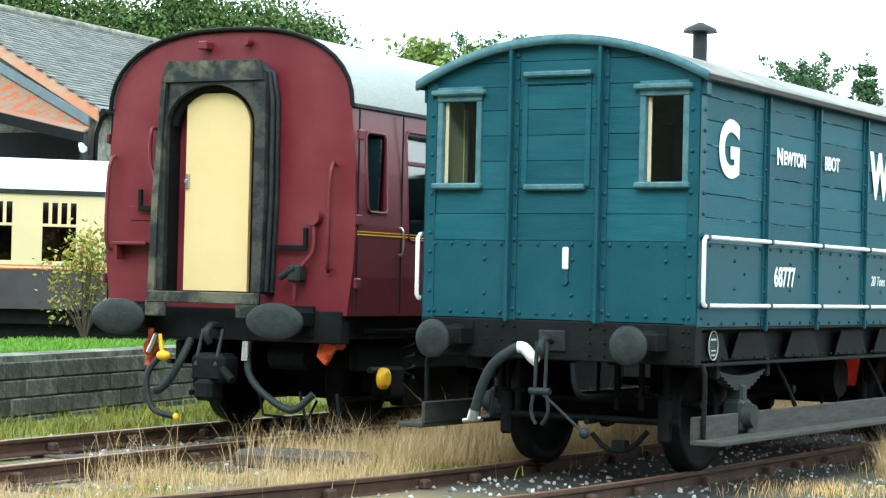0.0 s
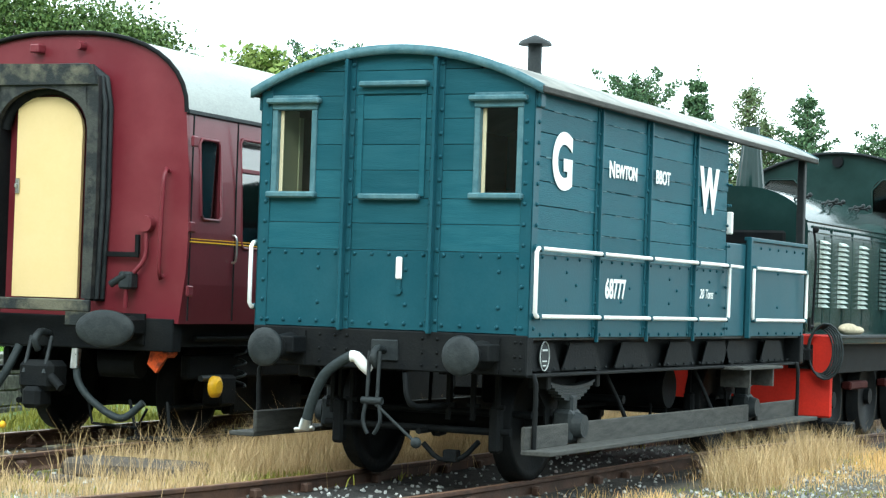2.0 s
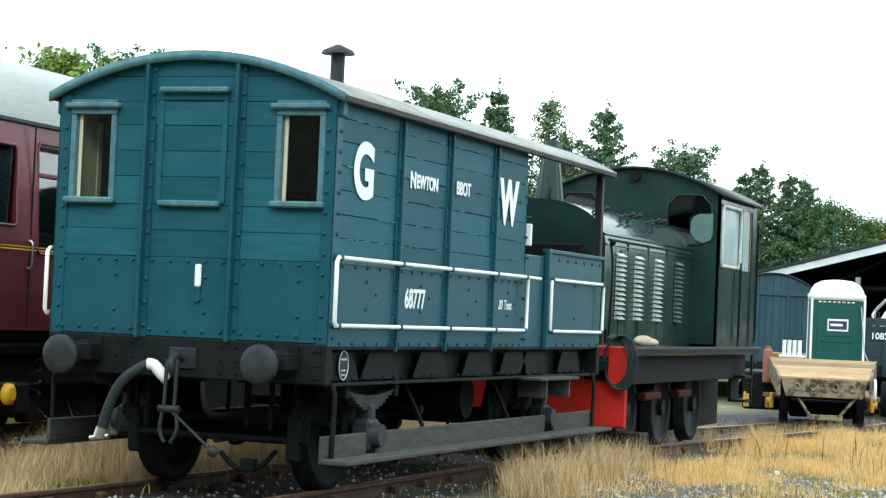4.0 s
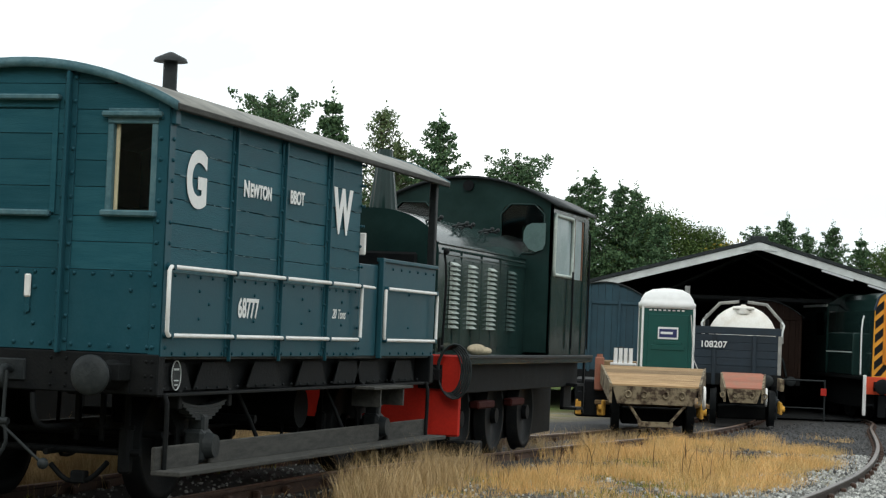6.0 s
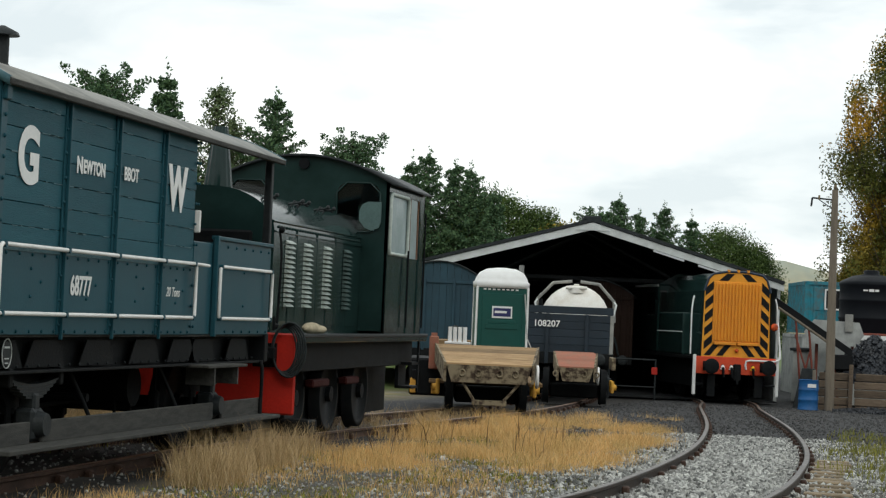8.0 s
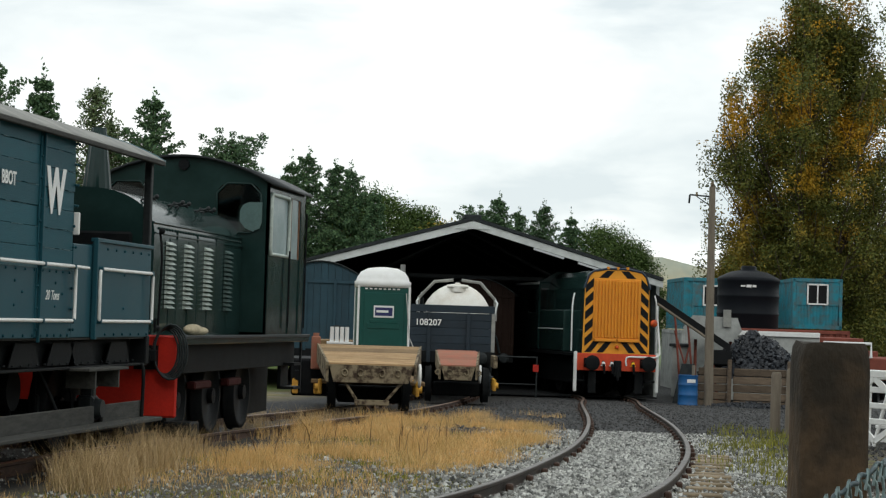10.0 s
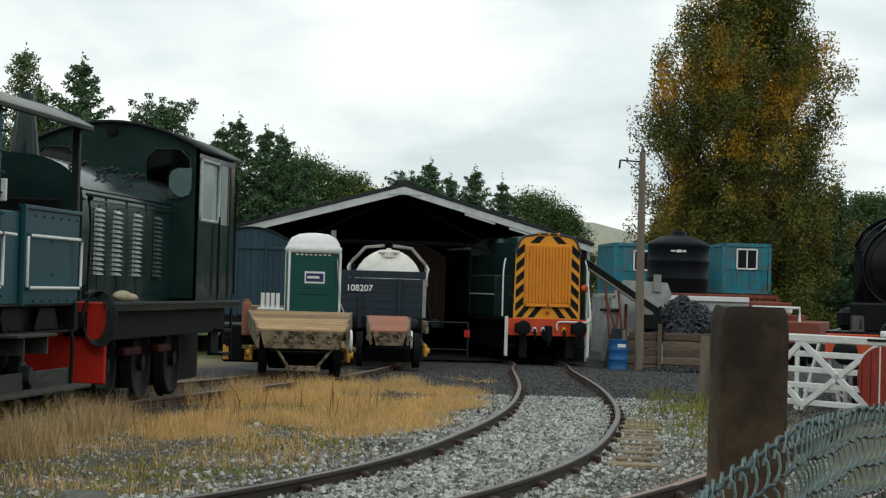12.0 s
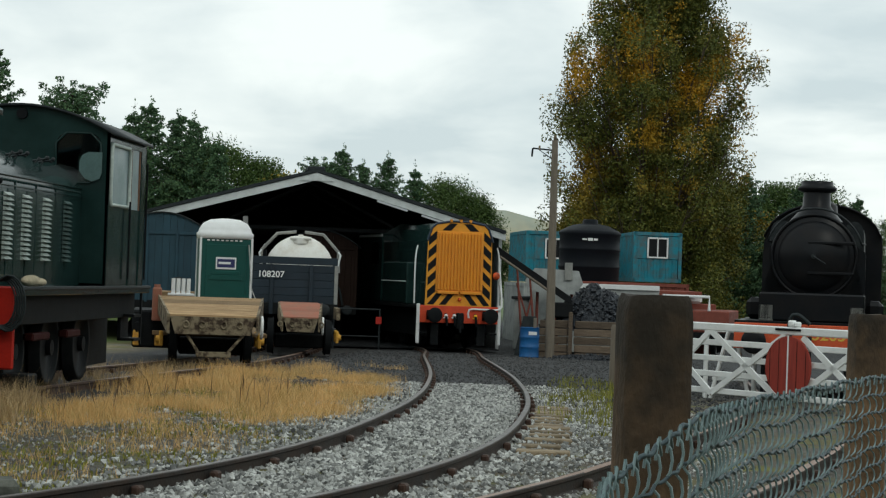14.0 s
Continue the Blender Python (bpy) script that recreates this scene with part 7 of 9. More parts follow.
for x, z in ((0.35, 1.85), (0.75, 1.6), (1.45, 1.2)):
    part("strut", Shape().tube([(x, 0.4, z), (x + 0.25, 0.4, -0.75)], 0.035, 6), RUST_RED, conv)
part("cross_strut", Shape().tube([(0.35, 0.4, 1.4), (1.0, 0.4, -0.6)], 0.03, 6).tube([(0.8, 0.4, 0.9), (0.5, 0.4, -0.6)], 0.03, 6), RUST_RED, conv)
part("chute", Shape().box(1.5, 2.1, 0.2, 0.9, 0.4, 0.85, 0.03), WARN_BLACK, conv)
part("ladder_board", Shape().add([(0.35, 0, -0.8), (0.75, 0, -0.8), (1.0, 0.1, 0.4), (0.6, 0.1, 0.4), (0.35, 0.1, -0.8), (0.75, 0.1, -0.8), (1.0, 0.2, 0.4), (0.6, 0.2, 0.4)], [(0, 1, 2, 3), (4, 5, 6, 7), (0, 1, 5, 4), (1, 2, 6, 5), (2, 3, 7, 6), (3, 0, 4, 7)]), GREY_BLACK, conv)
skip = thing("stone_hopper", "pale grey metal hopper above the coal bay", "hopper", pose(8.15, 50.5, 1.15))
part("bowl", Shape().prism([(-0.9, 0.35), (-0.7, 0.0), (0.7, -0.05), (0.95, 0.3), (0.8, 0.7), (-0.6, 0.75)], 1, 0, 0.9), CONCRETE, skip)
part("leg", Shape().tube([(-0.5, 0.4, -2.2), (-0.5, 0.4, 0.1)], 0.05, 8), RUST_RED, skip)
part("leg", Shape().tube([(0.6, 0.4, -2.2), (0.6, 0.4, 0.1)], 0.05, 8), RUST_RED, skip)
part("sign_board", Shape().box(0.35, 0.6, -0.1, -0.06, 0.4, 0.95, 0.01), GREY_ROOF, skip)
hut = thing("store_hut", "white-walled store beside the shed", "hut", pose(7.4, 55.0, -0.85))
part("wall", Shape().box(-0.6, 0.6, 0, 3, 0, 1.7, 0.02), CONCRETE, hut)
part("roof", Shape().box(-0.7, 0.7, -0.1, 3.1, 1.7, 1.8, 0.02), GREY_BLACK, hut)
# old posts on the path edge
for i, (x, y, h, w) in enumerate(((9.62, 24.0, 1.2, 0.1), (9.86, 22.3, 1.28, 0.11))):
    p = thing("old_post", "split grey timber fence post", "post", pose(x, y, ground_height(x, y) - 0.05), "old posts")
    part("timber", Shape().tube([(0, 0, 0), (0.01, 0, h - 0.05), (0.01, 0, h)], [w, w * 0.95, w * 0.75], 9), POLE_WOOD, p)
pp = thing("white_pipe", "upright white pipe beside the posts", "pipe", pose(10.08, 21.8, ground_height(10, 21.8) - 0.03))
part("pipe", Shape().tube([(0, 0, 0), (0.01, 0, 1.02)], 0.035, 10), LOO_WHITE, pp)
part("cap", Shape().tube([(0.01, 0, 1.02), (0.01, 0, 1.06)], 0.045, 10), LOO_WHITE, pp)


# ---- steam engine behind the crossing gate ----
ENGINE_BLACK = mat("engine_black", (0.006, 0.0075, 0.0095), 0.32, dirt=(0.014, 0.0115, 0.011), scale=2, amount=0.6, bump=0.05, spec=0.16)
ENGINE_RED = mat("engine_beam_red", (0.62, 0.1, 0.035), 0.45, dirt=(0.45, 0.07, 0.03), scale=3, amount=0.5)
GOLD = mat("gold_letter", (0.7, 0.45, 0.08), 0.5, scale=6, amount=0.2, bump=0.0)


def steam_engine():
    c = thing("steam_engine", "black steam engine with red buffer beam and capped chimney", "locomotive", pose(12.66, 19.0, grade(19) - 0.2, 0, 0, -8.5))
    z0 = 0.12
    zc = 2.46

    def rings(prof, x, z, seg=36, axis="y"):
        v = [(x + r * math.cos(2 * math.pi * k / seg), y, z + r * math.sin(2 * math.pi * k / seg)) for r, y in prof for k in range(seg)]
        f = [(i * seg + k, i * seg + (k + 1) % seg, (i + 1) * seg + (k + 1) % seg, (i + 1) * seg + k) for i in range(len(prof) - 1) for k in range(seg)]
        return Shape().add(v, f, True)
    part("smokebox", rings([(0.02, 0.62), (0.65, 0.62), (0.68, 0.65), (0.68, 2.0), (0.66, 2.02), (0.7, 5.5)], 0, zc), ENGINE_BLACK, c)
    door = part("smokebox_door", rings([(0.02, 0.42), (0.26, 0.45), (0.48, 0.53), (0.58, 0.61), (0.6, 0.64)], 0, zc), ENGINE_BLACK, c)
    part("door_handle", Shape().tube([(0, 0.36, zc), (0, 0.44, zc)], 0.04, 10).tube([(0, 0.36, zc), (0.2, 0.36, zc - 0.12)], 0.014, 6), GREY_BLACK, door)
    for dz in (0.2, -0.3):
        part("door_hinge", Shape().box(-0.1, 0.66, 0.44, 0.5, zc + dz, zc + dz + 0.05, 0.01), ENGINE_BLACK, door)
    for s in (-1, 1):
        flare = [(s * 0.69 * math.cos(a), zc + 0.69 * math.sin(a)) for a in np.linspace(1.1, 0.28, 8)]
        part("front_flare", Shape().prism(flare + [(s * 0.82, zc + 0.1), (s * 0.84, zc + 0.04), (s * 0.84, 1.5), (s * 0.5, 1.5)], 1, 0.66, 0.74), ENGINE_BLACK, c)
        shoulder = [(s * (0.62 + 0.17 * math.cos(a)), zc + 0.42 + 0.22 * math.sin(a)) for a in np.linspace(0, math.pi, 9)]
        part("tank_shoulder", Shape().prism([(s * 0.8, zc - 0.2)] + shoulder + [(s * 0.42, zc - 0.2)], 1, 1.9, 4.6), GREY_BLACK, c)
    part("smokebox_rim", Shape().tube([(0.69 * math.cos(a), 0.62, zc + 0.69 * math.sin(a)) for a in np.linspace(0, 2 * math.pi, 37)], 0.025, 6), ENGINE_BLACK, c)
    part("saddle", Shape().prism([(-0.86, 1.35), (0.86, 1.35), (0.8, 2.0), (0.66, 2.4), (-0.66, 2.4), (-0.8, 2.0)], 1, 0.66, 2.0), ENGINE_BLACK, c)
    ch = part("chimney", Shape().tube([(0, 1.2, zc + 0.6), (0, 1.2, zc + 0.76), (0, 1.2, zc + 0.86), (0, 1.2, zc + 1.12)], [0.44, 0.3, 0.235, 0.22], 24), ENGINE_BLACK, c)
    part("chimney_cap", Shape().tube([(0, 1.2, zc + 1.08), (0, 1.2, zc + 1.12), (0, 1.2, zc + 1.17), (0, 1.2, zc + 1.2), (0, 1.2, zc + 1.27)], [0.23, 0.32, 0.33, 0.27, 0.26], 24), ENGINE_BLACK, ch)
    part("handrail", Shape().tube([(-0.8, 4, zc + 0.3)] + [(0.8 * math.cos(a), 0.66, zc + 0.8 * math.sin(a)) for a in np.linspace(math.pi - 0.3, 0.3, 15)] + [(0.8, 4, zc + 0.3)], 0.018, 6), GREY_BLACK, c)
    part("dome", Shape().tube([(0, 3.2, zc + 0.6), (0, 3.2, zc + 0.95), (0, 3.2, zc + 1.08)], [0.33, 0.3, 0.12], 20), ENGINE_BLACK, c)
    part("running_plate", Shape().box(-1.22, 1.22, -0.05, 8, 1.33, 1.38, 0.005), ENGINE_BLACK, c)
    for s in (-1, 1):
        part("splasher", Shape().box(s * 0.85, s * 1.15, 1.6, 3.4, 1.38, 1.75, 0.08), ENGINE_BLACK, c)
    cab = [(-1.1, 1.38), (-1.1, 2.75)] + [(-1.1 * math.cos(a), 2.75 + 0.78 * math.sin(a)) for a in np.linspace(0.1, math.pi - 0.1, 15)] + [(1.1, 2.75), (1.1, 1.38)]
    part("cab_front", Shape().prism(cab, 1, 5.5, 5.6), ENGINE_BLACK, c)
    part("cab_roof", Shape().sheet(lambda u, v: (u, v, 2.77 + 0.78 * math.sqrt(max(0.0, 1 - (u / 1.12) ** 2))), list(np.linspace(-1.1, 1.1, 17)), [5.3, 8.0], 0.04, (0, 0, -1)), ENGINE_BLACK, c)
    part("footplate_box", Shape().box(-0.85, 0.85, 0.1, 0.66, 1.38, 1.85, 0.03), ENGINE_BLACK, c)
    for x in (-0.72, 0.72):
        part("lamp_stand", Shape().box(x - 0.12, x + 0.12, 0.1, 0.3, 1.38, 1.66, 0.02), GREY_ROOF, c)
    bm_ = part("buffer_beam", Shape().box(-1.22, 1.22, -0.08, 0.02, 0.92, 1.34, 0.01), ENGINE_RED, c, "orange-red buffer beam with gold numbers")
    lettering("3205", 0.24, GOLD, bm_, pose(0.3, -0.084, 1.17, 90, 0, 0), sx=1.15, bold=0.004)
    for x in (-0.87, 0.87):
        buffer_set(c, x, 1.05, -0.08, 0.2, 0.5, material=ENGINE_BLACK)
    part("beam_rivets", rivets([(x, -0.084, z) for x in np.linspace(-1.1, 1.1, 12) for z in (0.98, 1.29)], (0, -1, 0), 0.02), ENGINE_RED, bm_, kind="stuff")
    part("vacuum_pipe", Shape().tube(flow([(-0.3, -0.1, 0.9), (-0.32, -0.25, 1.4), (-0.2, -0.28, 1.5), (0.0, -0.25, 1.35)], 0.08), 0.035, 8), RUBBER, c)
    part("coupling", Shape().tube([(0, -0.1, 1.12), (0, -0.35, 1.1), (0, -0.35, 0.75)], 0.04, 8), ENGINE_BLACK, c)
    for s in (-1, 1):
        part("main_frame", Shape().box(s * 0.55, s * 0.6, 0, 8, 0.5, 1.33), ENGINE_BLACK, c)
        part("life_guard", Shape().box(s * 0.72, s * 0.78, 0.1, 0.2, 0.05, 0.9, 0.01), ENGINE_BLACK, c)
        for y in (2.4, 4.6, 6.8):
            wheel(c, s * 0.75, y, 0.78, material=ENGINE_BLACK)
    return c


steam_engine()


# ---- crossing gate ----
GATE_WHITE = mat("gate_white", (0.82, 0.83, 0.82), 0.5, dirt=(0.62, 0.63, 0.6), scale=5, amount=0.4, bump=0.05, vary=0.03)
TARGET_RED = mat("target_red", (0.33, 0.045, 0.03), 0.6, dirt=(0.2, 0.03, 0.022), scale=3, amount=0.6, bump=0.2, stretch=(8, 8, 1))


def crossing_gate():
    a, b = Vector((10.42, 17.88, 0)), Vector((13.48, 14.24, 0))
    d = b - a
    L = d.length
    c = thing("crossing_gate", "white five-bar level crossing gate with a round red target", "gate", pose(a.x, a.y, -0.2, 0, 0, math.degrees(math.atan2(d.y, d.x))))
    for i, z in enumerate((0.1, 0.36, 0.6, 0.84)):
        part("bar", Shape().box(0, L, -0.025, 0.025, z - 0.045, z + 0.045, 0.01), GATE_WHITE, c)
    part("top_bar", Shape().box(0, L, -0.05, 0.05, 1.02, 1.14, 0.015), GATE_WHITE, c)
    mid = 2.55

    def brace(x0, z0, x1, z1, y=-0.045):
        n = Vector((x1 - x0, 0, z1 - z0)).normalized()
        q = Vector((-n.z, 0, n.x)) * 0.045
        p0, p1 = Vector((x0, y, z0)), Vector((x1, y, z1))
        o = Vector((0, 0.035, 0))
        part("brace", Shape().add([p0 - q, p1 - q, p1 + q, p0 + q, p0 - q + o, p1 - q + o, p1 + q + o, p0 + q + o], [(0, 1, 2, 3), (4, 5, 6, 7), (0, 1, 5, 4), (1, 2, 6, 5), (2, 3, 7, 6), (3, 0, 4, 7)]), GATE_WHITE, c)
    brace(mid - 1.66, 0.06, mid - 0.12, 1.02)
    brace(mid - 1.7, 1.02, mid - 0.3, 0.1)
    brace(mid - 2.2, 0.45, mid - 1.66, 0.06)
    brace(mid - 2.2, 0.62, mid - 1.72, 1.02)
    brace(mid + 0.22, 1.0, mid + 1.5, 0.1)
    brace(mid + 0.2, 0.15, mid + 1.45, 0.98)
    tg = Shape()
    disc = part("target", tg.tube([(mid, -0.1, 0.55), (mid, -0.07, 0.55)], 0.455, 40), TARGET_RED, c, "round red-painted boarded target")
    part("centre_line", Shape().box(mid - 0.012, mid + 0.012, -0.107, -0.1, 0.08, 1.02), GATE_WHITE, disc)
    for x in np.linspace(-0.36, 0.36, 5):
        part("board_joint", Shape().box(mid + x - 0.004, mid + x + 0.004, -0.104, -0.1, 0.55 - 0.42 * math.sqrt(1 - (x / 0.46) ** 2), 0.55 + 0.42 * math.sqrt(1 - (x / 0.46) ** 2)), BLACK, disc)
    part("lamp_stub", Shape().box(mid - 0.07, mid + 0.02, -0.06, 0.06, 1.14, 1.24, 0.02).box(mid + 0.04, mid + 0.12, -0.06, 0.06, 1.14, 1.22, 0.02), GATE_WHITE, c)
    part("latch", Shape().tube([(mid - 0.3, -0.06, 1.1), (mid + 0.2, -0.06, 1.1)], 0.018, 6), BLACK, c)
    part("hanging_post", Shape().box(L, L + 0.15, -0.08, 0.08, -0.1, 1.4, 0.02), GATE_WHITE, c)
    part("heel_post", Shape().box(-0.02, 0.1, -0.05, 0.05, 0.0, 1.2, 0.02), GATE_WHITE, c)
    return c


crossing_gate()
tr = thing("trestle", "small white folding trestle behind the gate", "trestle", pose(11.45, 19.6, grade(19) - 0.15))
for s in (-1, 1):
    part("leg", Shape().tube([(s * 0.05, 0, 1.15), (s * 0.32, 0.1, 0)], 0.035, 6), GATE_WHITE, tr)
    part("post", Shape().tube([(s * 0.4, 0.2, 0), (s * 0.4, 0.2, 1.25)], 0.04, 8), GATE_WHITE, tr)
part("rung", Shape().box(-0.42, 0.42, 0.15, 0.22, 1.1, 1.2, 0.01), GATE_WHITE, tr)
part("rung", Shape().box(-0.3, 0.3, 0.05, 0.1, 0.3, 0.36, 0.01), GATE_WHITE, tr)
rw = thing("red_wagon", "low rust-red wagon with a pale tubular rack", "railway wagon", pose(12.6, 52.0, grade(52), 0, 0, -8))
part("body", Shape().box(-1.25, 1.25, 0, 5, 0.75, 1.45, 0.03), RUST_RED, rw)
part("sole", Shape().box(-1.2, 1.2, 0, 5, 0.5, 0.75, 0.02), BLACK, rw)
part("rack", Shape().tube([(-0.9, 0, 1.45), (-0.9, 0, 1.9), (0.6, 0, 1.9), (0.6, 0, 1.45)], 0.05, 8), LOO_WHITE, rw)
for s in (-1, 1):
    for y in (1, 4):
        wheel(rw, s * 0.72, y, 0.47)
rw2 = thing("tarped_load", "pale wrapped bales on the stage edge", "load", pose(12.3, 56.0, -0.85))
part("stack", Shape().box(-1.2, 1.4, 0, 1.0, 0, 1.75, 0.03), RUST_RED, rw2)
for x in (-1.1, -0.4, 0.3):
    part("bale", Shape().box(x, x + 0.62, -0.05, 0.6, 1.75, 2.05, 0.08), LOO_WHITE, rw2)


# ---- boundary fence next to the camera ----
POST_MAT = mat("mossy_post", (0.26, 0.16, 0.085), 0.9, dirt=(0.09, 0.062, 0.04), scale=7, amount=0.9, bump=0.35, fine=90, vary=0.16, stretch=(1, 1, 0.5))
MESH_MAT = mat("green_grey_wire", (0.25, 0.34, 0.345), 0.4, dirt=(0.1, 0.15, 0.155), scale=20, amount=0.6)
LINE_MAT = mat("dark_line_wire", (0.04, 0.065, 0.075), 0.5, dirt=(0.1, 0.14, 0.145), scale=25, amount=0.4)


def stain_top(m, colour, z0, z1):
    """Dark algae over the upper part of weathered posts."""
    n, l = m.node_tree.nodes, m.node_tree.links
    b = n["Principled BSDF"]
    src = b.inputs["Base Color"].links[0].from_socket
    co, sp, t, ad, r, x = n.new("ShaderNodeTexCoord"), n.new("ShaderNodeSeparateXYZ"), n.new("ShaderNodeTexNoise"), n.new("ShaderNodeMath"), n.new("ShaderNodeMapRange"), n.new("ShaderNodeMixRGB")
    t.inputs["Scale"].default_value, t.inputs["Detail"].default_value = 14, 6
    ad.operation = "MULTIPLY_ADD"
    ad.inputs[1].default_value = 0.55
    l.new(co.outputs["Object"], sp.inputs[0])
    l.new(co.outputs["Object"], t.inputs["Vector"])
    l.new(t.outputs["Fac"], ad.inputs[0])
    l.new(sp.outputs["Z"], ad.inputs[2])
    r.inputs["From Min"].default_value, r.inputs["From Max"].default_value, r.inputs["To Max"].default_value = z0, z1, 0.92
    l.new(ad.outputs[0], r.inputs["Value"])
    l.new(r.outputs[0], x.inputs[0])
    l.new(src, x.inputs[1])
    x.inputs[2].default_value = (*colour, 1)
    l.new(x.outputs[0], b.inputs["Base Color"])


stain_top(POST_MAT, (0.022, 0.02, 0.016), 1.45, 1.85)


def fence_post(x, y, h, w, turn, top):
    c = thing("fence_post", "square brown mossy fence post with worn rounded top", "fence post", pose(x, y, -0.16, 0, 0, turn), "fence posts")
    sh = Shape()
    n = 26
    zs_ = [0] + list(np.linspace(0.3, h - 0.05, 16)) + [h - 0.03, h - 0.012, h - 0.002]
    v, f = [], []
    for zi, z in enumerate(zs_):
        k = 1.0 if z < h - 0.04 else (0.985, 0.95, 0.87)[zi - len(zs_) + 3] if zi >= len(zs_) - 3 else 1
        for j in range(n):
            a = 2 * math.pi * j / n
            q = 1 / (abs(math.cos(a)) ** 7 + abs(math.sin(a)) ** 7) ** (1 / 7)
            jit = 1 + 0.022 * noise.noise((math.cos(a) * 2 + x, math.sin(a) * 2, z * 9)) + 0.012 * noise.noise((math.cos(a) * 9, math.sin(a) * 9, z * 40))
            v.append((w * q * k * jit * math.cos(a), w * q * k * jit * math.sin(a), z + (0.008 * noise.noise((a, x, 3)) if z > h - 0.02 else 0)))
    for i in range(len(zs_) - 1):
        f += [(i * n + j, i * n + (j + 1) % n, (i + 1) * n + (j + 1) % n, (i + 1) * n + j) for j in range(n)]
    sh.add(v, f, True)
    sh.add(v[-n:], [tuple(range(n))], True)
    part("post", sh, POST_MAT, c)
    return c


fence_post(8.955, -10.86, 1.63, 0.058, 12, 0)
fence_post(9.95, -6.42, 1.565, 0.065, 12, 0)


def wire_mesh():
    top = flow([(8.862, -11.573, 1.19), (8.885, -11.373, 1.21), (9.02, -11.03, 1.268), (9.13, -10.44, 1.262), (9.37, -9.35, 1.238), (9.68, -7.99, 1.21), (9.97, -6.81, 1.187), (10.4, -5.0, 1.18)], 0.012)
    dist = [0.0]
    for p, q in zip(top, top[1:]):
        dist.append(dist[-1] + (Vector((q.x, q.y, 0)) - Vector((p.x, p.y, 0))).length)

    def at(s, h):
        s = min(max(s, 0), dist[-1] - 1e-4)
        i = max(0, min(len(top) - 2, int(np.searchsorted(dist, s)) - 1))
        t = (s - dist[i]) / max(dist[i + 1] - dist[i], 1e-6)
        p = top[i].lerp(top[i + 1], min(max(t, 0), 1))
        d = (top[min(i + 1, len(top) - 1)] - top[i]).normalized()
        return p, Vector((d.y, -d.x, 0)), h
    c = thing("wire_fence", "green-grey chain-link wire fence sagging from its posts", "fence", Matrix.Identity(4))
    row, rows_ = 0.06, 12
    weave = Shape()
    where = [0.0]
    while where[-1] < dist[-1] - 0.4:
        where.append(where[-1] + 0.03 + 0.045 * where[-1])
    for i, s0 in enumerate(where[:-1]):
        step = where[i + 1] - s0
        fine = []
        for j in range(rows_):
            for f, bow, off in ((0.0, 0.0, -0.004), (0.2, 0.12, 0.004), (0.5, 0.2, 0.006), (0.8, 0.14, 0.004)):
                p, nrm, _ = at(s0 + (bow + 0.08 * (j % 2)) * step + 0.003 * math.sin(i * 1.7 + j), 0)
                fine.append(p + nrm * off + Vector((0, 0, -row * (j + f) - 0.006 * math.sin(s0 * 3))))
        weave.tube(fine, 0.0027, 5, caps=False)
        k0, kn, _ = at(s0, 0)
        k1 = at(s0 + step * 0.5, 0)[0]
        weave.tube([k0 + Vector((0, 0, -0.022)), k0 + kn * 0.004 + Vector((0, 0, 0.01)), k1 + Vector((0, 0, -0.02)), k1 - kn * 0.004 + Vector((0, 0, 0.008))], 0.0026, 5, caps=False)
    part("chain_link", weave.mesh("chain_link", tidy=False), MESH_MAT, c, kind="stuff")
    for j in range(rows_):
        line = [at(s, 0)[0] + Vector((0.003 * math.sin(s * 60), 0, -row * j - 0.006 * math.sin(s * 7) + 0.003 * math.sin(s * 105))) for s in np.arange(0, dist[-1], 0.012)]
        part("line_wire", Shape().tube(line, 0.0042 if j == 0 else 0.0032, 5), LINE_MAT, c)
    return c


wire_mesh()
sw = thing("boundary_wall", "low dark stone stub at the yard edge", "wall", pose(4.95, -0.75, -0.2, 0, 0, 20))
part("stone", Shape().box(-0.2, 0.16, -0.15, 0.2, 0, 0.22, 0.04), STONE, sw)
bl = thing("stone_block", "flat weathered stone block between the tracks", "stone", pose(-1.25, 0.15, -0.16, 0, 0, 8))
part("block", Shape().box(-0.62, 0.58, -0.2, 0.3, 0, 0.17, 0.04), SLEEPER, bl)


# ---- platform wall, lawn and coach on the far side ----
wl_dir = Vector((-0.228, 0.974, 0)).normalized()
W0 = Vector((-5.1, -4.3, 0))
pw = thing("platform_wall", "low wall of large dark weathered stone blocks", "wall", Matrix.Identity(4), kind="structure")
stone_mesh = [Shape().box(0, w, -0.2, 0.0, 0, 0.19, 0.015).mesh("stone") for w in (0.42, 0.56, 0.7)]
for me in stone_mesh:
    me.materials.append(STONE)
yaw = math.atan2(wl_dir.y, wl_dir.x)
for row in range(4):
    s = -0.3 * (row % 2)
    while s < 13:
        i = random.randrange(3)
        w = (0.42, 0.56, 0.7)[i]
        p = W0 + wl_dir * s
        part("stone", stone_mesh[i], None, pw, at=Matrix.Translation((p.x, p.y, -0.26 + 0.2 * row)) @ Matrix.Rotation(yaw, 4, "Z") @ Matrix.Translation((0, random.uniform(-0.012, 0.012) + 0.1, 0)))
        s += w + 0.012
core = Shape()
side = Vector((-wl_dir.y, wl_dir.x, 0))
p0, p1 = W0 + side * 0.06, W0 + wl_dir * 13 + side * 0.06
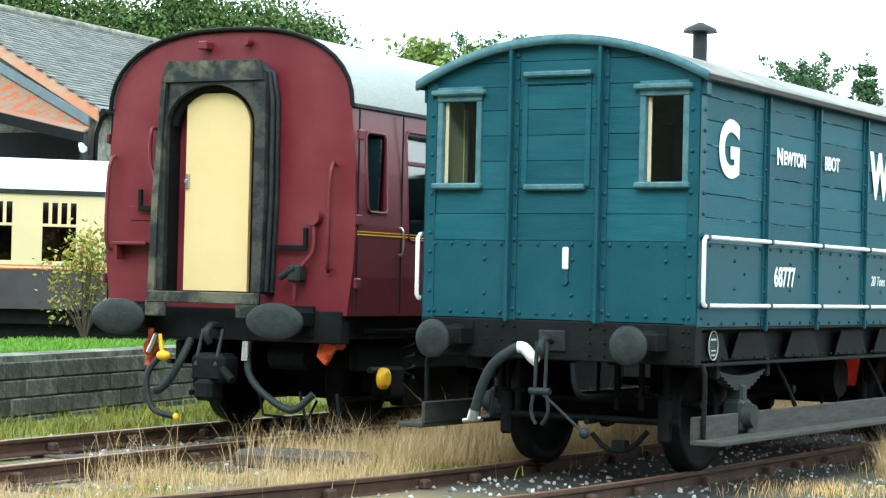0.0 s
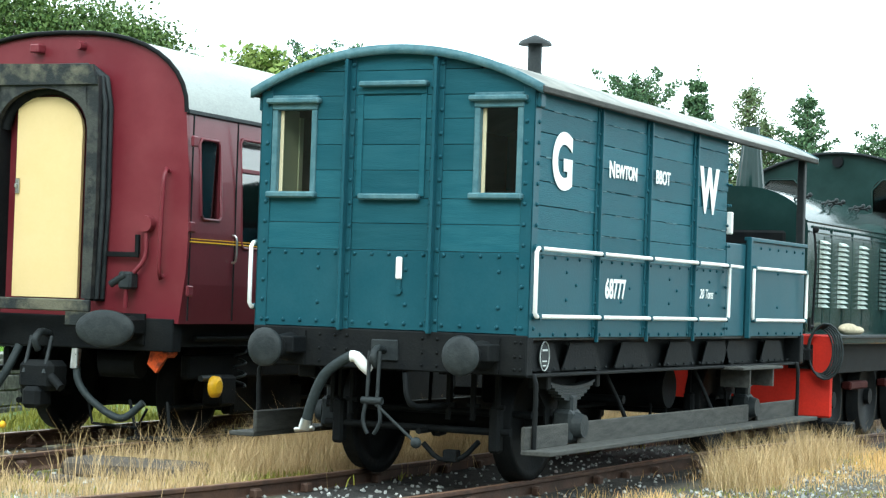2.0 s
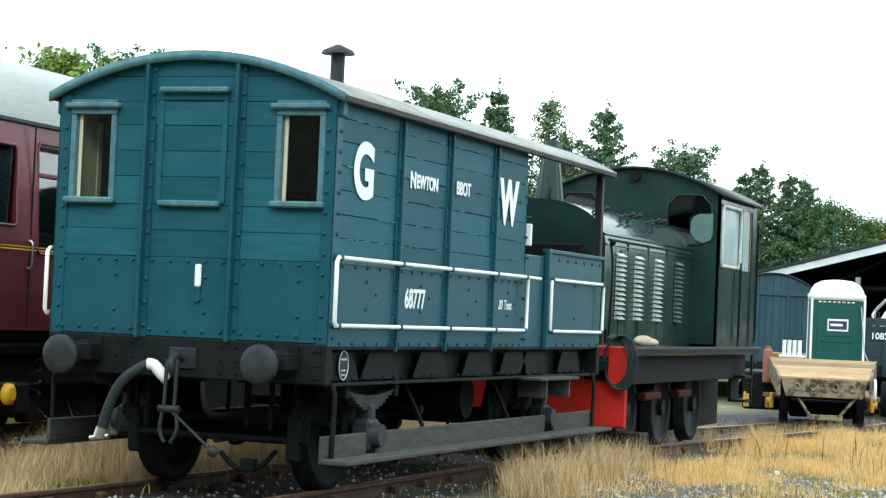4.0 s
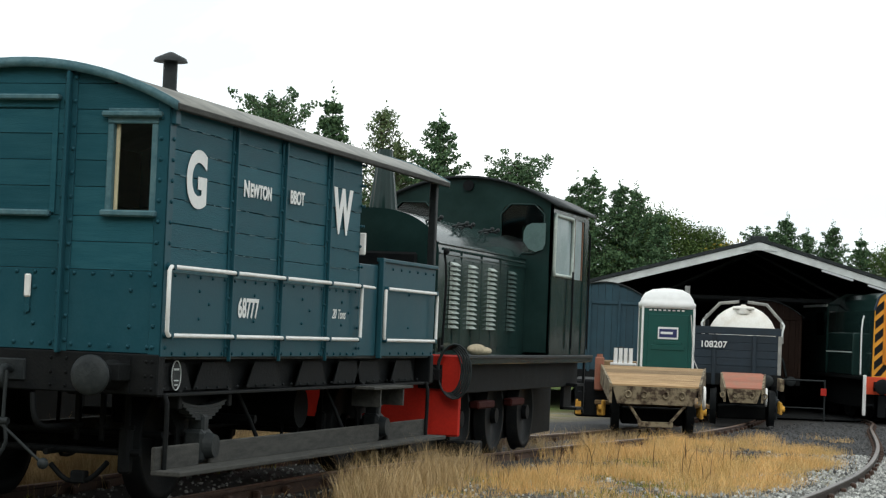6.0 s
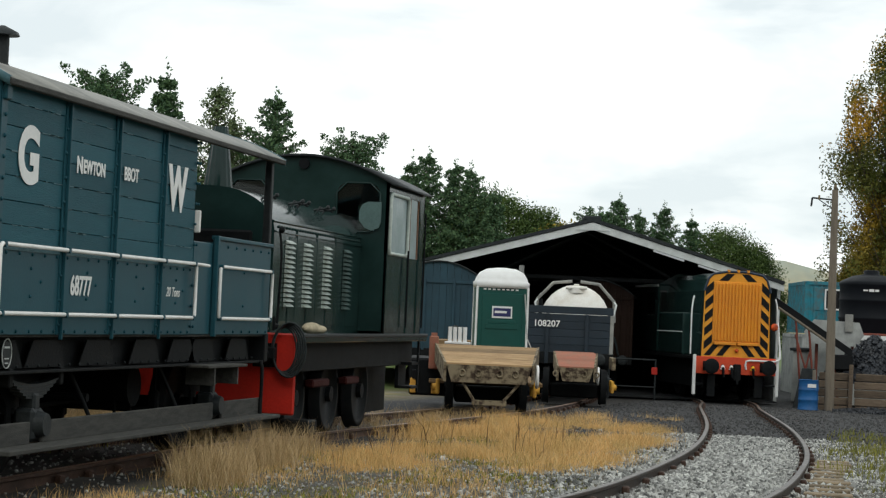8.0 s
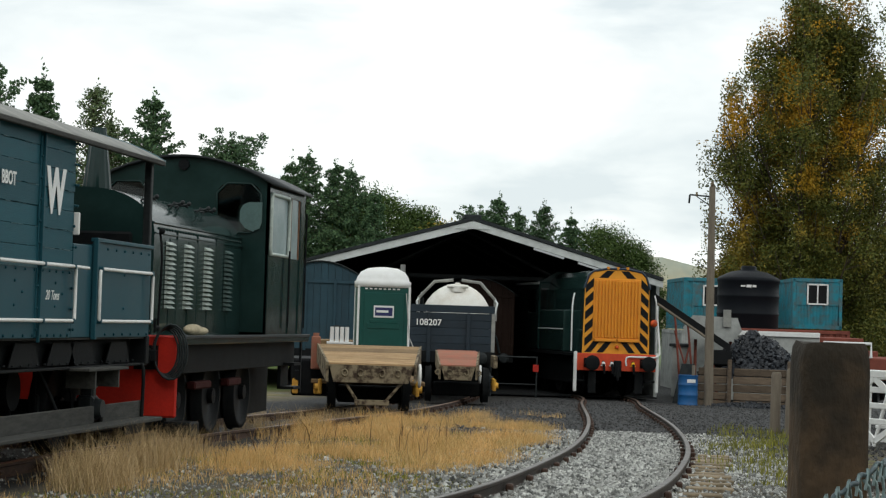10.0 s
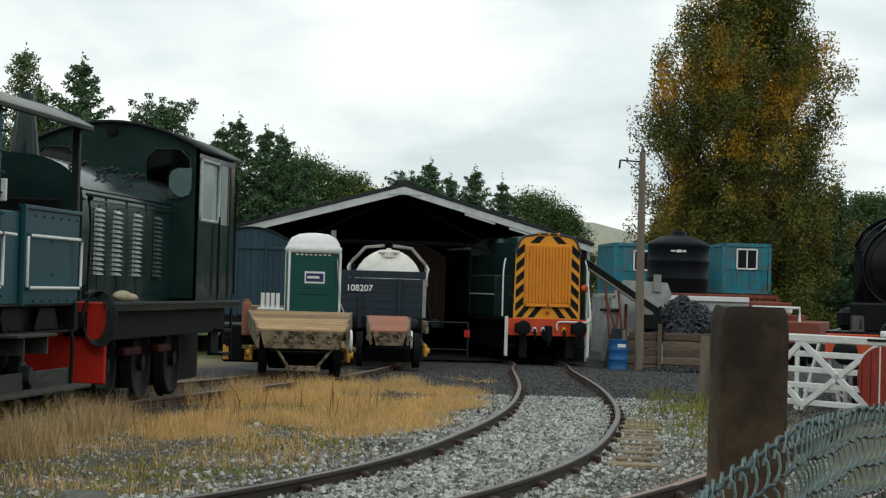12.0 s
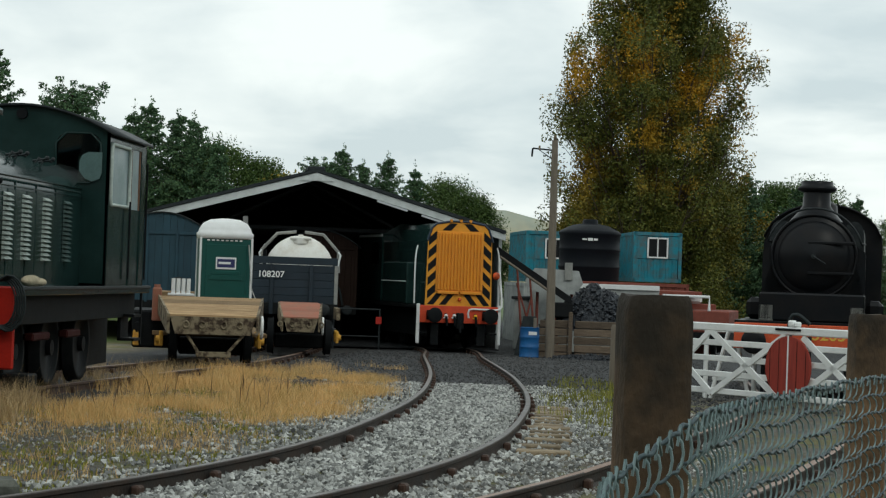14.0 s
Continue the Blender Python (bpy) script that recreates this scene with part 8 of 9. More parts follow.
core.add([(p0.x, p0.y, -0.3), (p1.x, p1.y, -0.3), (p1.x, p1.y, 0.53), (p0.x, p0.y, 0.53), *[(q.x + side.x * 0.5, q.y + side.y * 0.5, z) for q, z in ((p0, -0.3), (p1, -0.3), (p1, 0.53), (p0, 0.53))]], [(0, 1, 2, 3), (4, 5, 6, 7), (0, 1, 5, 4), (1, 2, 6, 5), (2, 3, 7, 6), (3, 0, 4, 7)])
part("core", core, RUBBLE, pw)
coping = Shape()
for k in range(14):
    q0, q1 = W0 + wl_dir * (k * 0.95 + 0.01), W0 + wl_dir * ((k + 1) * 0.95 - 0.01)
    a0, a1 = q0 - side * 0.06, q1 - side * 0.06
    b0, b1 = q0 + side * 0.4, q1 + side * 0.4
    part("coping_stone", Shape().add([(a0.x, a0.y, 0.53), (a1.x, a1.y, 0.53), (b1.x, b1.y, 0.53), (b0.x, b0.y, 0.53), (a0.x, a0.y, 0.595), (a1.x, a1.y, 0.595), (b1.x, b1.y, 0.595), (b0.x, b0.y, 0.595)], [(0, 1, 2, 3), (4, 5, 6, 7), (0, 1, 5, 4), (1, 2, 6, 5), (2, 3, 7, 6), (3, 0, 4, 7)]), STONE, pw)
lw = Shape()
c0, c1 = W0 + side * 0.35, W0 + wl_dir * 13 + side * 0.35
d0, d1 = W0 + side * 9.0 - wl_dir * 3, W0 + wl_dir * 13 + side * 5.2
n = 16
lv = []
for i in range(n + 1):
    for j in range(n + 1):
        u, v = i / n, j / n
        a_, b_ = c0.lerp(c1, u), d0.lerp(d1, u)
        q = a_.lerp(b_, v)
        lv.append((q.x, q.y, 0.545 + 0.03 * noise.noise((q.x, q.y, 0))))
lw.add(lv, [(i * (n + 1) + j, (i + 1) * (n + 1) + j, (i + 1) * (n + 1) + j + 1, i * (n + 1) + j + 1) for i in range(n) for j in range(n)], True)
tagged(part("lawn", lw, GREEN_GRASS), "bright green mown lawn on top of the wall", "lawn", kind="structure")

CHOC = mat("chocolate_paint", (0.06, 0.056, 0.058), 0.4, dirt=(0.025, 0.022, 0.021), scale=1.5, amount=0.5, bump=0.04)
CREAM_COACH = mat("coach_cream", (0.62, 0.51, 0.3), 0.4, dirt=(0.56, 0.46, 0.26), scale=1.5, amount=0.5, bump=0.04, vary=0.03)
WHITE_ROOF = mat("white_coach_roof", (0.78, 0.78, 0.77), 0.5, dirt=(0.64, 0.65, 0.65), scale=1, amount=0.5, bump=0.04, vary=0.03)


def cream_coach():
    # y runs along the coach, its +x side faces the yard
    c = thing("dining_coach", "chocolate and cream passenger coach with a white roof", "railway coach", pose(-12.5, 17.6, -0.1, 0, 0, 137) @ Matrix.Translation((0, -3, 0)))
    L, H = 17.0, 1.4
    wins = [(0.53 + 1.1 * k, 1.17 + 1.1 * k) for k in range(14)]
    s = -1
    sh = Shape()
    sh.box(s * (H - 0.04), s * H, 0, L, 1.68, 1.82)
    sh.box(s * (H - 0.04), s * H, 0, L, 2.84, 3.04)
    y = 0
    for a, b in wins + [(L, L)]:
        sh.box(s * (H - 0.04), s * H, y, a, 1.82, 2.84)
        y = b
    part("cream_panel", sh, CREAM_COACH, c)
    part("lower_panel", Shape().box(s * (H - 0.04), s * H, 0, L, 0.98, 1.68), CHOC, c)
    part("lining", Shape().box(s * H, s * (H + 0.006), 0, L, 1.67, 1.69).box(s * H, s * (H + 0.006), 0, L, 1.73, 1.745), ORANGE_RUST, c)
    for a, b in wins:
        w = part("window", Shape().box(s * (H - 0.03), s * (H + 0.008), a, b, 2.42, 2.47, 0.004).box(s * (H - 0.03), s * (H + 0.004), a, a + 0.03, 1.82, 2.84, 0.004).box(s * (H - 0.03), s * (H + 0.004), b - 0.03, b, 1.82, 2.84, 0.004), CREAM_COACH, c)
        for k in (1, 2, 3):
            yy = a + (b - a) * k / 4
            part("ventilator_bar", Shape().box(s * (H - 0.03), s * (H + 0.006), yy - 0.03, yy + 0.03, 2.46, 2.84, 0.004), CREAM_COACH, w)
        part("pane", Shape().box(s * (H - 0.025), s * (H - 0.02), a, b, 1.82, 2.84), DARK_GLASS, w)
    roof = [(1.42 * math.cos(t), 3.03 + 0.64 * max(0.0, math.sin(t)) ** 0.9) for t in np.linspace(0, math.pi, 19)]
    part("roof", Shape().add([(x, y, z) for y in (-0.03, L) for x, z in roof], [(i, i + 1, len(roof) + i + 1, len(roof) + i) for i in range(len(roof) - 1)], True), WHITE_ROOF, c)
    part("gutter", Shape().box(s * 1.39, s * 1.44, 0, L, 2.98, 3.06, 0.006), GREY_BLACK, c)
    for y in (1.4, 4.4, 7.4, 10.4):
        part("roof_vent", Shape().tube([(0.25 * s, y, 3.7), (0.25 * s, y, 3.86), (0.25 * s, y, 3.9)], [0.16, 0.15, 0.06], 12), WHITE_ROOF, c)
    part("inside", Shape().box(-1.35, 1.35, 0.02, L, 0.98, 1.1).box(1.3, 1.4, 0, L, 1.1, 3.04).box(-1.35, 1.35, 5.0, 5.1, 1.1, 3.0), BROWN_WOOD, c)
    part("end", Shape().prism([(-1.4, 0.98), (1.4, 0.98), (1.4, 3.03), (0.9, 3.6), (0, 3.74), (-0.9, 3.6), (-1.4, 3.03)], 1, -0.02, 0.02), CHOC, c)
    part("end", Shape().prism([(-1.4, 0.98), (1.4, 0.98), (1.4, 3.03), (0.9, 3.6), (0, 3.74), (-0.9, 3.6), (-1.4, 3.03)], 1, L - 0.02, L + 0.02), CHOC, c)
    part("crest", Shape().tube([(s * H, 4.05, 1.33), (s * (H + 0.006), 4.05, 1.33)], 0.17, 20), LETTER, c, "small round white crest with a red mark")
    part("crest_mark", Shape().box(s * (H + 0.006), s * (H + 0.01), 4.02, 4.08, 1.24, 1.42).box(s * (H + 0.006), s * (H + 0.01), 3.96, 4.14, 1.3, 1.36), RED_BEAM, c)
    part("solebar", Shape().box(-1.2, 1.2, 0.05, L, 0.72, 0.98).box(-1.0, 1.0, 5.5, 11, 0.35, 0.75, 0.03), BLACK, c)
    for y in (2.6, L - 2.6):
        bogie_gear(c, y)
    return c


cream_coach()


def goods_shed_building():
    """Stone building with a slate roof, bargeboard, and a rusty lean-to before its gable."""
    u = Vector((-0.118, 0.993, 0)).normalized()       # along the ridge, away
    w = Vector((u.y, -u.x, 0))                      # down the slope, to the right
    m = Matrix(((w.x, u.x, 0, 0), (w.y, u.y, 0, 0), (0, 0, 1, 0), (0, 0, 0, 1)))
    E = Vector((-20.63, 19.7, 0))
    zE, run, rise = 5.22, 4.74, 2.62
    base = Matrix.Translation(E) @ m
    c = thing("stone_building", "stone goods building with slate roof and orange bargeboard", "building", base)
    L = 16
    z0 = -0.2
    part("gable_wall", Shape().prism([(-2 * run, z0), (-0.15, z0), (-0.15, zE - 0.1), (-run, zE + rise - 0.15), (-2 * run, zE - 0.1)], 1, 0.15, 0.6), RUBBLE, c, "rubble stone gable wall")
    part("side_wall", Shape().box(-0.6, -0.15, 0.6, L, z0, zE - 0.1), RUBBLE, c)
    part("back_wall", Shape().box(-2 * run, -0.15, L - 0.4, L, z0, zE - 0.1).box(-2 * run, -2 * run + 0.4, 0.6, L, z0, zE - 0.1), RUBBLE, c)
    slope = math.hypot(run, rise)
    rf = part("roof", Shape().add([(0.15, -0.1, zE - 0.09), (-run, -0.1, zE + rise), (-run, L, zE + rise), (0.15, L, zE - 0.09), (0.15, -0.1, zE - 0.17), (-run, -0.1, zE + rise - 0.08), (-run, L, zE + rise - 0.08), (0.15, L, zE - 0.17)], [(0, 1, 2, 3), (4, 5, 6, 7), (0, 1, 5, 4), (1, 2, 6, 5), (2, 3, 7, 6), (3, 0, 4, 7)]).add([(-run, -0.1, zE + rise), (-2 * run - 0.15, -0.1, zE - 0.09), (-2 * run - 0.15, L, zE - 0.09), (-run, L, zE + rise)], [(0, 1, 2, 3)]), SLATE, c)
    # slates in courses
    courses = Shape()
    rng = np.random.default_rng(3)
    nrm = Vector((rise, 0, run)).normalized()
    down = Vector((run, 0, -rise)).normalized()
    for r in range(34):
        y = -0.1 - 0.15 * (r % 2)
        while y < 11:
            wd = rng.uniform(0.26, 0.34)
            top = Vector((-run, y, zE + rise)) + down * (r * slope / 34)
            p = [top + nrm * 0.005, top + Vector((0, wd - 0.012, 0)) + nrm * 0.005, top + Vector((0, wd - 0.012, 0)) + down * 0.168 + nrm * (0.014 + rng.uniform(0, 0.008)), top + down * 0.168 + nrm * (0.022 + rng.uniform(0, 0.01))]
            q = [x - nrm * 0.012 for x in p]
            courses.add(p + q, [(0, 1, 2, 3), (3, 2, 6, 7), (1, 2, 6, 5), (0, 3, 7, 4)])
            y += wd
    sl = mat("slates", (0.15, 0.155, 0.15), 0.85, dirt=(0.1, 0.105, 0.1), scale=1.5, amount=0.8, bump=0.3, island=(0.21, 0.212, 0.2), spec=0.15)
    part("slating", courses.mesh("slating", tidy=False), sl, c, kind="stuff")
    part("ridge_tiles", Shape().tube([(-run, -0.1, zE + rise + 0.02), (-run, L, zE + rise + 0.02)], 0.11, 8), RUBBLE, c)
    part("bargeboard", Shape().prism([(0.12, zE - 0.12), (-run, zE + rise - 0.05), (-run, zE + rise - 0.3), (0.12, zE - 0.38)], 1, -0.16, -0.1), mat("faded_orange_board", (0.5, 0.22, 0.12), 0.7, dirt=(0.42, 0.33, 0.24), scale=1.3, amount=0.8), c, "faded orange timber bargeboard")
    part("gutter", Shape().tube([(0.22, -0.1, zE - 0.16), (0.22, L, zE - 0.16)], 0.07, 8), BLACK, c)
    part("downpipe", Shape().tube(flow([(0.2, 0.1, zE - 0.2), (-0.02, 0.05, zE - 0.6), (-0.05, 0.05, 3.0)], 0.2), 0.05, 8), BLACK, c)
    # lean-to before the gable
    lt = part("lean_to_roof", Shape().add([(-0.05, -0.2, 4.72), (-4.0, -0.2, 6.72), (-2.6, -2.5, 5.25), (1.35, -2.5, 4.42), (-0.05, -0.2, 4.67), (-4.0, -0.2, 6.67), (-2.6, -2.5, 5.2), (1.35, -2.5, 4.37)], [(0, 1, 2, 3), (4, 5, 6, 7), (0, 1, 5, 4), (1, 2, 6, 5), (2, 3, 7, 6), (3, 0, 4, 7)]), mat("rusty_corrugated", (0.18, 0.15, 0.105), 0.85, dirt=(0.33, 0.075, 0.026), scale=1.6, amount=0.95, bump=0.6, fine=12, stretch=(6, 0.8, 0.8), vary=0.3, sharp=0.14), c, "rusty corrugated lean-to roof")
    part("flashing", Shape().add([(-0.05, -0.19, 4.74), (-4.0, -0.19, 6.75), (-4.0, -0.19, 6.98), (-0.05, -0.19, 4.95), (-0.05, -0.26, 4.74), (-4.0, -0.26, 6.75), (-4.0, -0.26, 6.98), (-0.05, -0.26, 4.95)], [(0, 1, 2, 3), (4, 5, 6, 7), (0, 1, 5, 4), (1, 2, 6, 5), (2, 3, 7, 6), (3, 0, 4, 7)]), mat("blue_grey_lead", (0.13, 0.175, 0.2), 0.6), c)
    part("lean_to_fascia", Shape().add([(1.35, -2.55, 4.41), (-2.6, -2.55, 5.24), (-2.6, -2.55, 5.0), (1.35, -2.55, 4.2), (1.35, -2.45, 4.41), (-2.6, -2.45, 5.24), (-2.6, -2.45, 5.0), (1.35, -2.45, 4.2)], [(0, 1, 2, 3), (4, 5, 6, 7), (0, 1, 5, 4), (1, 2, 6, 5), (2, 3, 7, 6), (3, 0, 4, 7)]), BLACK, c)
    part("lean_to_wall", Shape().box(-9.0, -0.2, -0.3, -0.1, z0, 4.6).add([(-0.15, -0.2, z0), (-0.08, -0.2, z0), (1.3, -2.4, z0), (1.23, -2.4, z0), (-0.15, -0.2, 4.6), (-0.08, -0.2, 4.6), (1.3, -2.4, 4.35), (1.23, -2.4, 4.35)], [(0, 1, 2, 3), (4, 5, 6, 7), (0, 1, 5, 4), (1, 2, 6, 5), (2, 3, 7, 6), (3, 0, 4, 7)]), SHED_DARK, c)
    part("flood_lamp", Shape().tube([(1.38, -2.6, 4.15), (1.55, -2.75, 4.05)], [0.05, 0.085], 10), LOO_WHITE, c)
    for k in range(6):
        part("hanging_sheet", Shape().box(-0.85 - k * 0.42, -0.5 - k * 0.42, -1.0, -0.95, 3.2, 3.85, 0.02), GREY_ROOF, c)
    return c


goods_shed_building()


# ---- trees ----
BARK = mat("bark", (0.1, 0.075, 0.055), 0.9, dirt=(0.05, 0.04, 0.03), scale=3, amount=0.7, bump=0.6, stretch=(3, 3, 0.6))


def leaf_mat(name, c1, c2):
    m = mat(name, c1, 0.65, dirt=tuple(x * 0.6 for x in c1), scale=0.5, amount=0.6, bump=0, island=c2, vary=0.15, spec=0.25)
    b = m.node_tree.nodes["Principled BSDF"]
    b.inputs["Subsurface Weight"].default_value = 0.0
    return m


LEAF_OAK = leaf_mat("oak_leaves", (0.042, 0.088, 0.022), (0.1, 0.15, 0.036))
LEAF_PALE = leaf_mat("pale_leaves", (0.12, 0.2, 0.04), (0.22, 0.27, 0.07))
LEAF_PINE = leaf_mat("pine_needles", (0.044, 0.098, 0.05), (0.1, 0.17, 0.072))
LEAF_LARCH = leaf_mat("larch_needles", (0.08, 0.13, 0.06), (0.15, 0.19, 0.08))
LEAF_POPLAR = leaf_mat("poplar_leaves", (0.05, 0.074, 0.014), (0.135, 0.13, 0.02))
def autumn(m, colour):
    """Turns whole boughs of a crown towards a second colour."""
    n, l = m.node_tree.nodes, m.node_tree.links
    b = n["Principled BSDF"]
    src = b.inputs["Base Color"].links[0].from_socket
    co, t, r, x = n.new("ShaderNodeTexCoord"), n.new("ShaderNodeTexNoise"), n.new("ShaderNodeMapRange"), n.new("ShaderNodeMixRGB")
    t.inputs["Scale"].default_value, t.inputs["Detail"].default_value = 0.5, 4
    r.inputs["From Min"].default_value, r.inputs["From Max"].default_value, r.inputs["To Max"].default_value = 0.51, 0.62, 0.85
    l.new(co.outputs["Object"], t.inputs["Vector"])
    l.new(t.outputs["Fac"], r.inputs["Value"])
    sp, up, mu = n.new("ShaderNodeSeparateXYZ"), n.new("ShaderNodeMapRange"), n.new("ShaderNodeMath")
    up.inputs["From Min"].default_value, up.inputs["From Max"].default_value, up.inputs["To Min"].default_value = 4.5, 11.0, 0.12
    mu.operation = "MULTIPLY"
    l.new(co.outputs["Object"], sp.inputs[0])
    l.new(sp.outputs["Z"], up.inputs["Value"])
    l.new(r.outputs[0], mu.inputs[0])
    l.new(up.outputs[0], mu.inputs[1])
    l.new(mu.outputs[0], x.inputs[0])
    l.new(src, x.inputs[1])
    x.inputs[2].default_value = (*colour, 1)
    l.new(x.outputs[0], b.inputs["Base Color"])


autumn(LEAF_POPLAR, (0.56, 0.29, 0.012))
LEAF_YELLOW = leaf_mat("yellow_leaves", (0.35, 0.26, 0.03), (0.25, 0.22, 0.04))
LEAF_SHRUB = leaf_mat("shrub_leaves", (0.14, 0.22, 0.04), (0.38, 0.26, 0.05))


def leaves(name, pts, size, rng, flat=0.0):
    """Many small four-cornered leaves about the given points."""
    n = len(pts)
    a = rng.normal(size=(n, 3))
    a[:, 2] *= 1 - flat
    a /= np.linalg.norm(a, axis=1, keepdims=True)
    b = np.cross(a, rng.normal(size=(n, 3)))
    b /= np.linalg.norm(b, axis=1, keepdims=True)
    s = size * rng.uniform(0.6, 1.4, (n, 1))
    v = np.stack([pts - a * s, pts + b * s * 0.55, pts + a * s, pts - b * s * 0.55], 1).reshape(-1, 3)
    me = bpy.data.meshes.new(name)
    me.vertices.add(4 * n)
    me.vertices.foreach_set("co", v.ravel())
    me.loops.add(4 * n)
    me.loops.foreach_set("vertex_index", np.arange(4 * n))
    me.polygons.add(n)
    me.polygons.foreach_set("loop_start", np.arange(0, 4 * n, 4))
    me.polygons.foreach_set("loop_total", np.full(n, 4))
    me.update(calc_edges=True)
    return me


def broad_tree(seed, h, w, leaf, material, label, clumps=130, per=190, low=0.22, name="broadleaf_tree", open_=1.0):
    rng = np.random.default_rng(seed)
    c = thing(name, label, "tree", Matrix.Identity(4), "wood behind the yard")
    trunk = Shape().tube([(0, 0, -0.5), (0.02 * w, 0, h * 0.3), (-0.02 * w, 0.02 * w, h * 0.62), (0, 0, h * 0.9)], [0.035 * h * 0.6, 0.028 * h * 0.6, 0.015 * h * 0.6, 0.02], 9)
    pts = []
    for i in range(clumps):
        z = rng.uniform(low, 0.97)
        r = w / 2 * math.sin(math.pi * min(1, max(0.0, (z - low + 0.1) / (1.12 - low)) ** 0.8)) * rng.uniform(0.35, 1.0) ** 0.6
        a = rng.uniform(0, 2 * math.pi)
        p = np.array([r * math.cos(a), r * math.sin(a), z * h])
        if i % 2 == 0:
            st = max(0.15, z - 0.22) * h
            trunk.tube([(0, 0, st), (p[0] * 0.5, p[1] * 0.5, (st + p[2]) / 2 + 0.1), tuple(p)], [0.012 * h * 0.5, 0.007 * h * 0.5, 0.015], 5, caps=False)
        size = w * rng.uniform(0.055, 0.1) * open_
        q = np.clip(rng.normal(size=(per, 3)), -1.7, 1.7) * np.array([size, size, size * 0.6])
        pts.append(p + q)
    part("trunk", trunk, BARK, c)
    part("crown", leaves("crown", np.concatenate(pts), leaf, rng), material, c, kind="stuff")
    return c


def pine_tree(seed, h, w, material, label, leaf=0.085, bare=0.12, levels=22, taper=0.8, per=32, rise=(-0.05, 0.22), name="pine_tree"):
    """A conifer with whorls of branches, each a row of needle tufts thinning to its tip."""
    rng = np.random.default_rng(seed)
    c = thing(name, label, "tree", Matrix.Identity(4), "wood behind the yard")
    trunk = Shape().tube([(0, 0, -0.5), (0.05, 0, h * 0.5), (0, 0, h)], [0.016 * h, 0.01 * h, 0.015], 8)
    pts = []
    for i in range(levels):
        t = (i + rng.uniform(-0.2, 0.2)) / levels
        z0_ = h * (bare + (1 - bare) * max(0.0, t))
        reach = w / 2 * (1 - max(0.0, t)) ** taper * rng.uniform(0.84, 1.12) + 0.12
        turn = rng.uniform(0, 6.28)
        count = int(rng.integers(6, 9))
        for k in range(count):
            if rng.random() < 0.08:
                continue
            a = turn + 2 * math.pi * k / count + rng.uniform(-0.3, 0.3)
            ln = reach * rng.uniform(0.6, 1.15)
            root = np.array([0, 0, z0_ + rng.uniform(-0.1, 0.1)])
            up = rng.uniform(*rise) + 0.35 * t
            tip = root + np.array([ln * math.cos(a), ln * math.sin(a), ln * up])
            trunk.tube([tuple(root), tuple(tip)], [0.035, 0.008], 4, caps=False)
            steps = max(3, int(ln / 0.28))
            for j in range(steps):
                f = 0.2 + 0.82 * j / (steps - 1)
                q = root + (tip - root) * f + np.array([0, 0, -0.1 * ln * math.sin(math.pi * f)])
                wide = (0.1 + 0.09 * ln) * (1.25 - 0.85 * f) + 0.04
                pts.append(q + np.clip(rng.normal(size=(per, 3)), -1.6, 1.6) * np.array([wide, wide, 0.05 + 0.3 * wide]))
    pts.append(np.array([0, 0, h - 0.1]) + rng.normal(size=(40, 3)) * np.array([0.07, 0.07, 0.25]))
    part("trunk", trunk, BARK, c)
    part("crown", leaves("crown", np.concatenate(pts), leaf, rng), material, c, kind="stuff")
    return c


def plant(protos, spots, h0):
    """First spot takes the prototype itself, the others are copies at their own height and turn."""
    for i, (x, y, top, k) in enumerate(spots):
        src = protos[int(k) % len(protos)]
        s = (top + 0.9) / h0
        m = Matrix.Translation((x, y, -1.2)) @ Matrix.Rotation(i * 1.9 + k, 4, "Z") @ Matrix.Scale(s, 4)
        copy_thing(src, m)


oaks = [broad_tree(11, 12, 9, 0.080, LEAF_OAK, "dark green broadleaf tree behind the yard", 140, 330), broad_tree(12, 12, 8, 0.080, LEAF_OAK, "dark green broadleaf tree with an open crown", 120, 320, open_=0.85)]
pales = [broad_tree(13, 12, 6.5, 0.15, LEAF_PALE, "pale green young birch behind the yard", 80, 95, 0.3, open_=0.85)]
pines = [pine_tree(21, 12, 7.4, LEAF_PINE, "dark green pine with layered branches"), pine_tree(22, 12, 5.8, LEAF_PINE, "dark pointed pine with drooping branches", taper=0.9, rise=(-0.15, 0.25))]
scots = [pine_tree(23, 12, 5.6, LEAF_PINE, "flat-topped dark pine above the sheds", taper=0.38, bare=0.45, levels=14, per=34, rise=(0.1, 0.5))]
larch = [pine_tree(24, 12, 6.0, LEAF_LARCH, "pale feathery larch behind the wagons", 0.07, 0.12, 28, 0.8, 17, (0.2, 0.6))]
yellow = [broad_tree(14, 12, 9, 0.16, LEAF_YELLOW, "yellowing broadleaf tree beyond the shed roof", 50, 110, 0.2)]

plant(oaks, [(-63, 55, 14.5, 0), (-59.4, 58.8, 17, 1), (-56.6, 61.3, 16.2, 0), (-53.4, 63.9, 16.6, 1), (-50.8, 66, 16.2, 0), (-48.8, 67.6, 15.2, 1), (-57, 64, 12.5, 0), (-51.5, 69, 12, 1), (-46.6, 72, 11.4, 0), (-44.5, 74, 11, 1), (-41, 76, 10.8, 0)], 12.4)
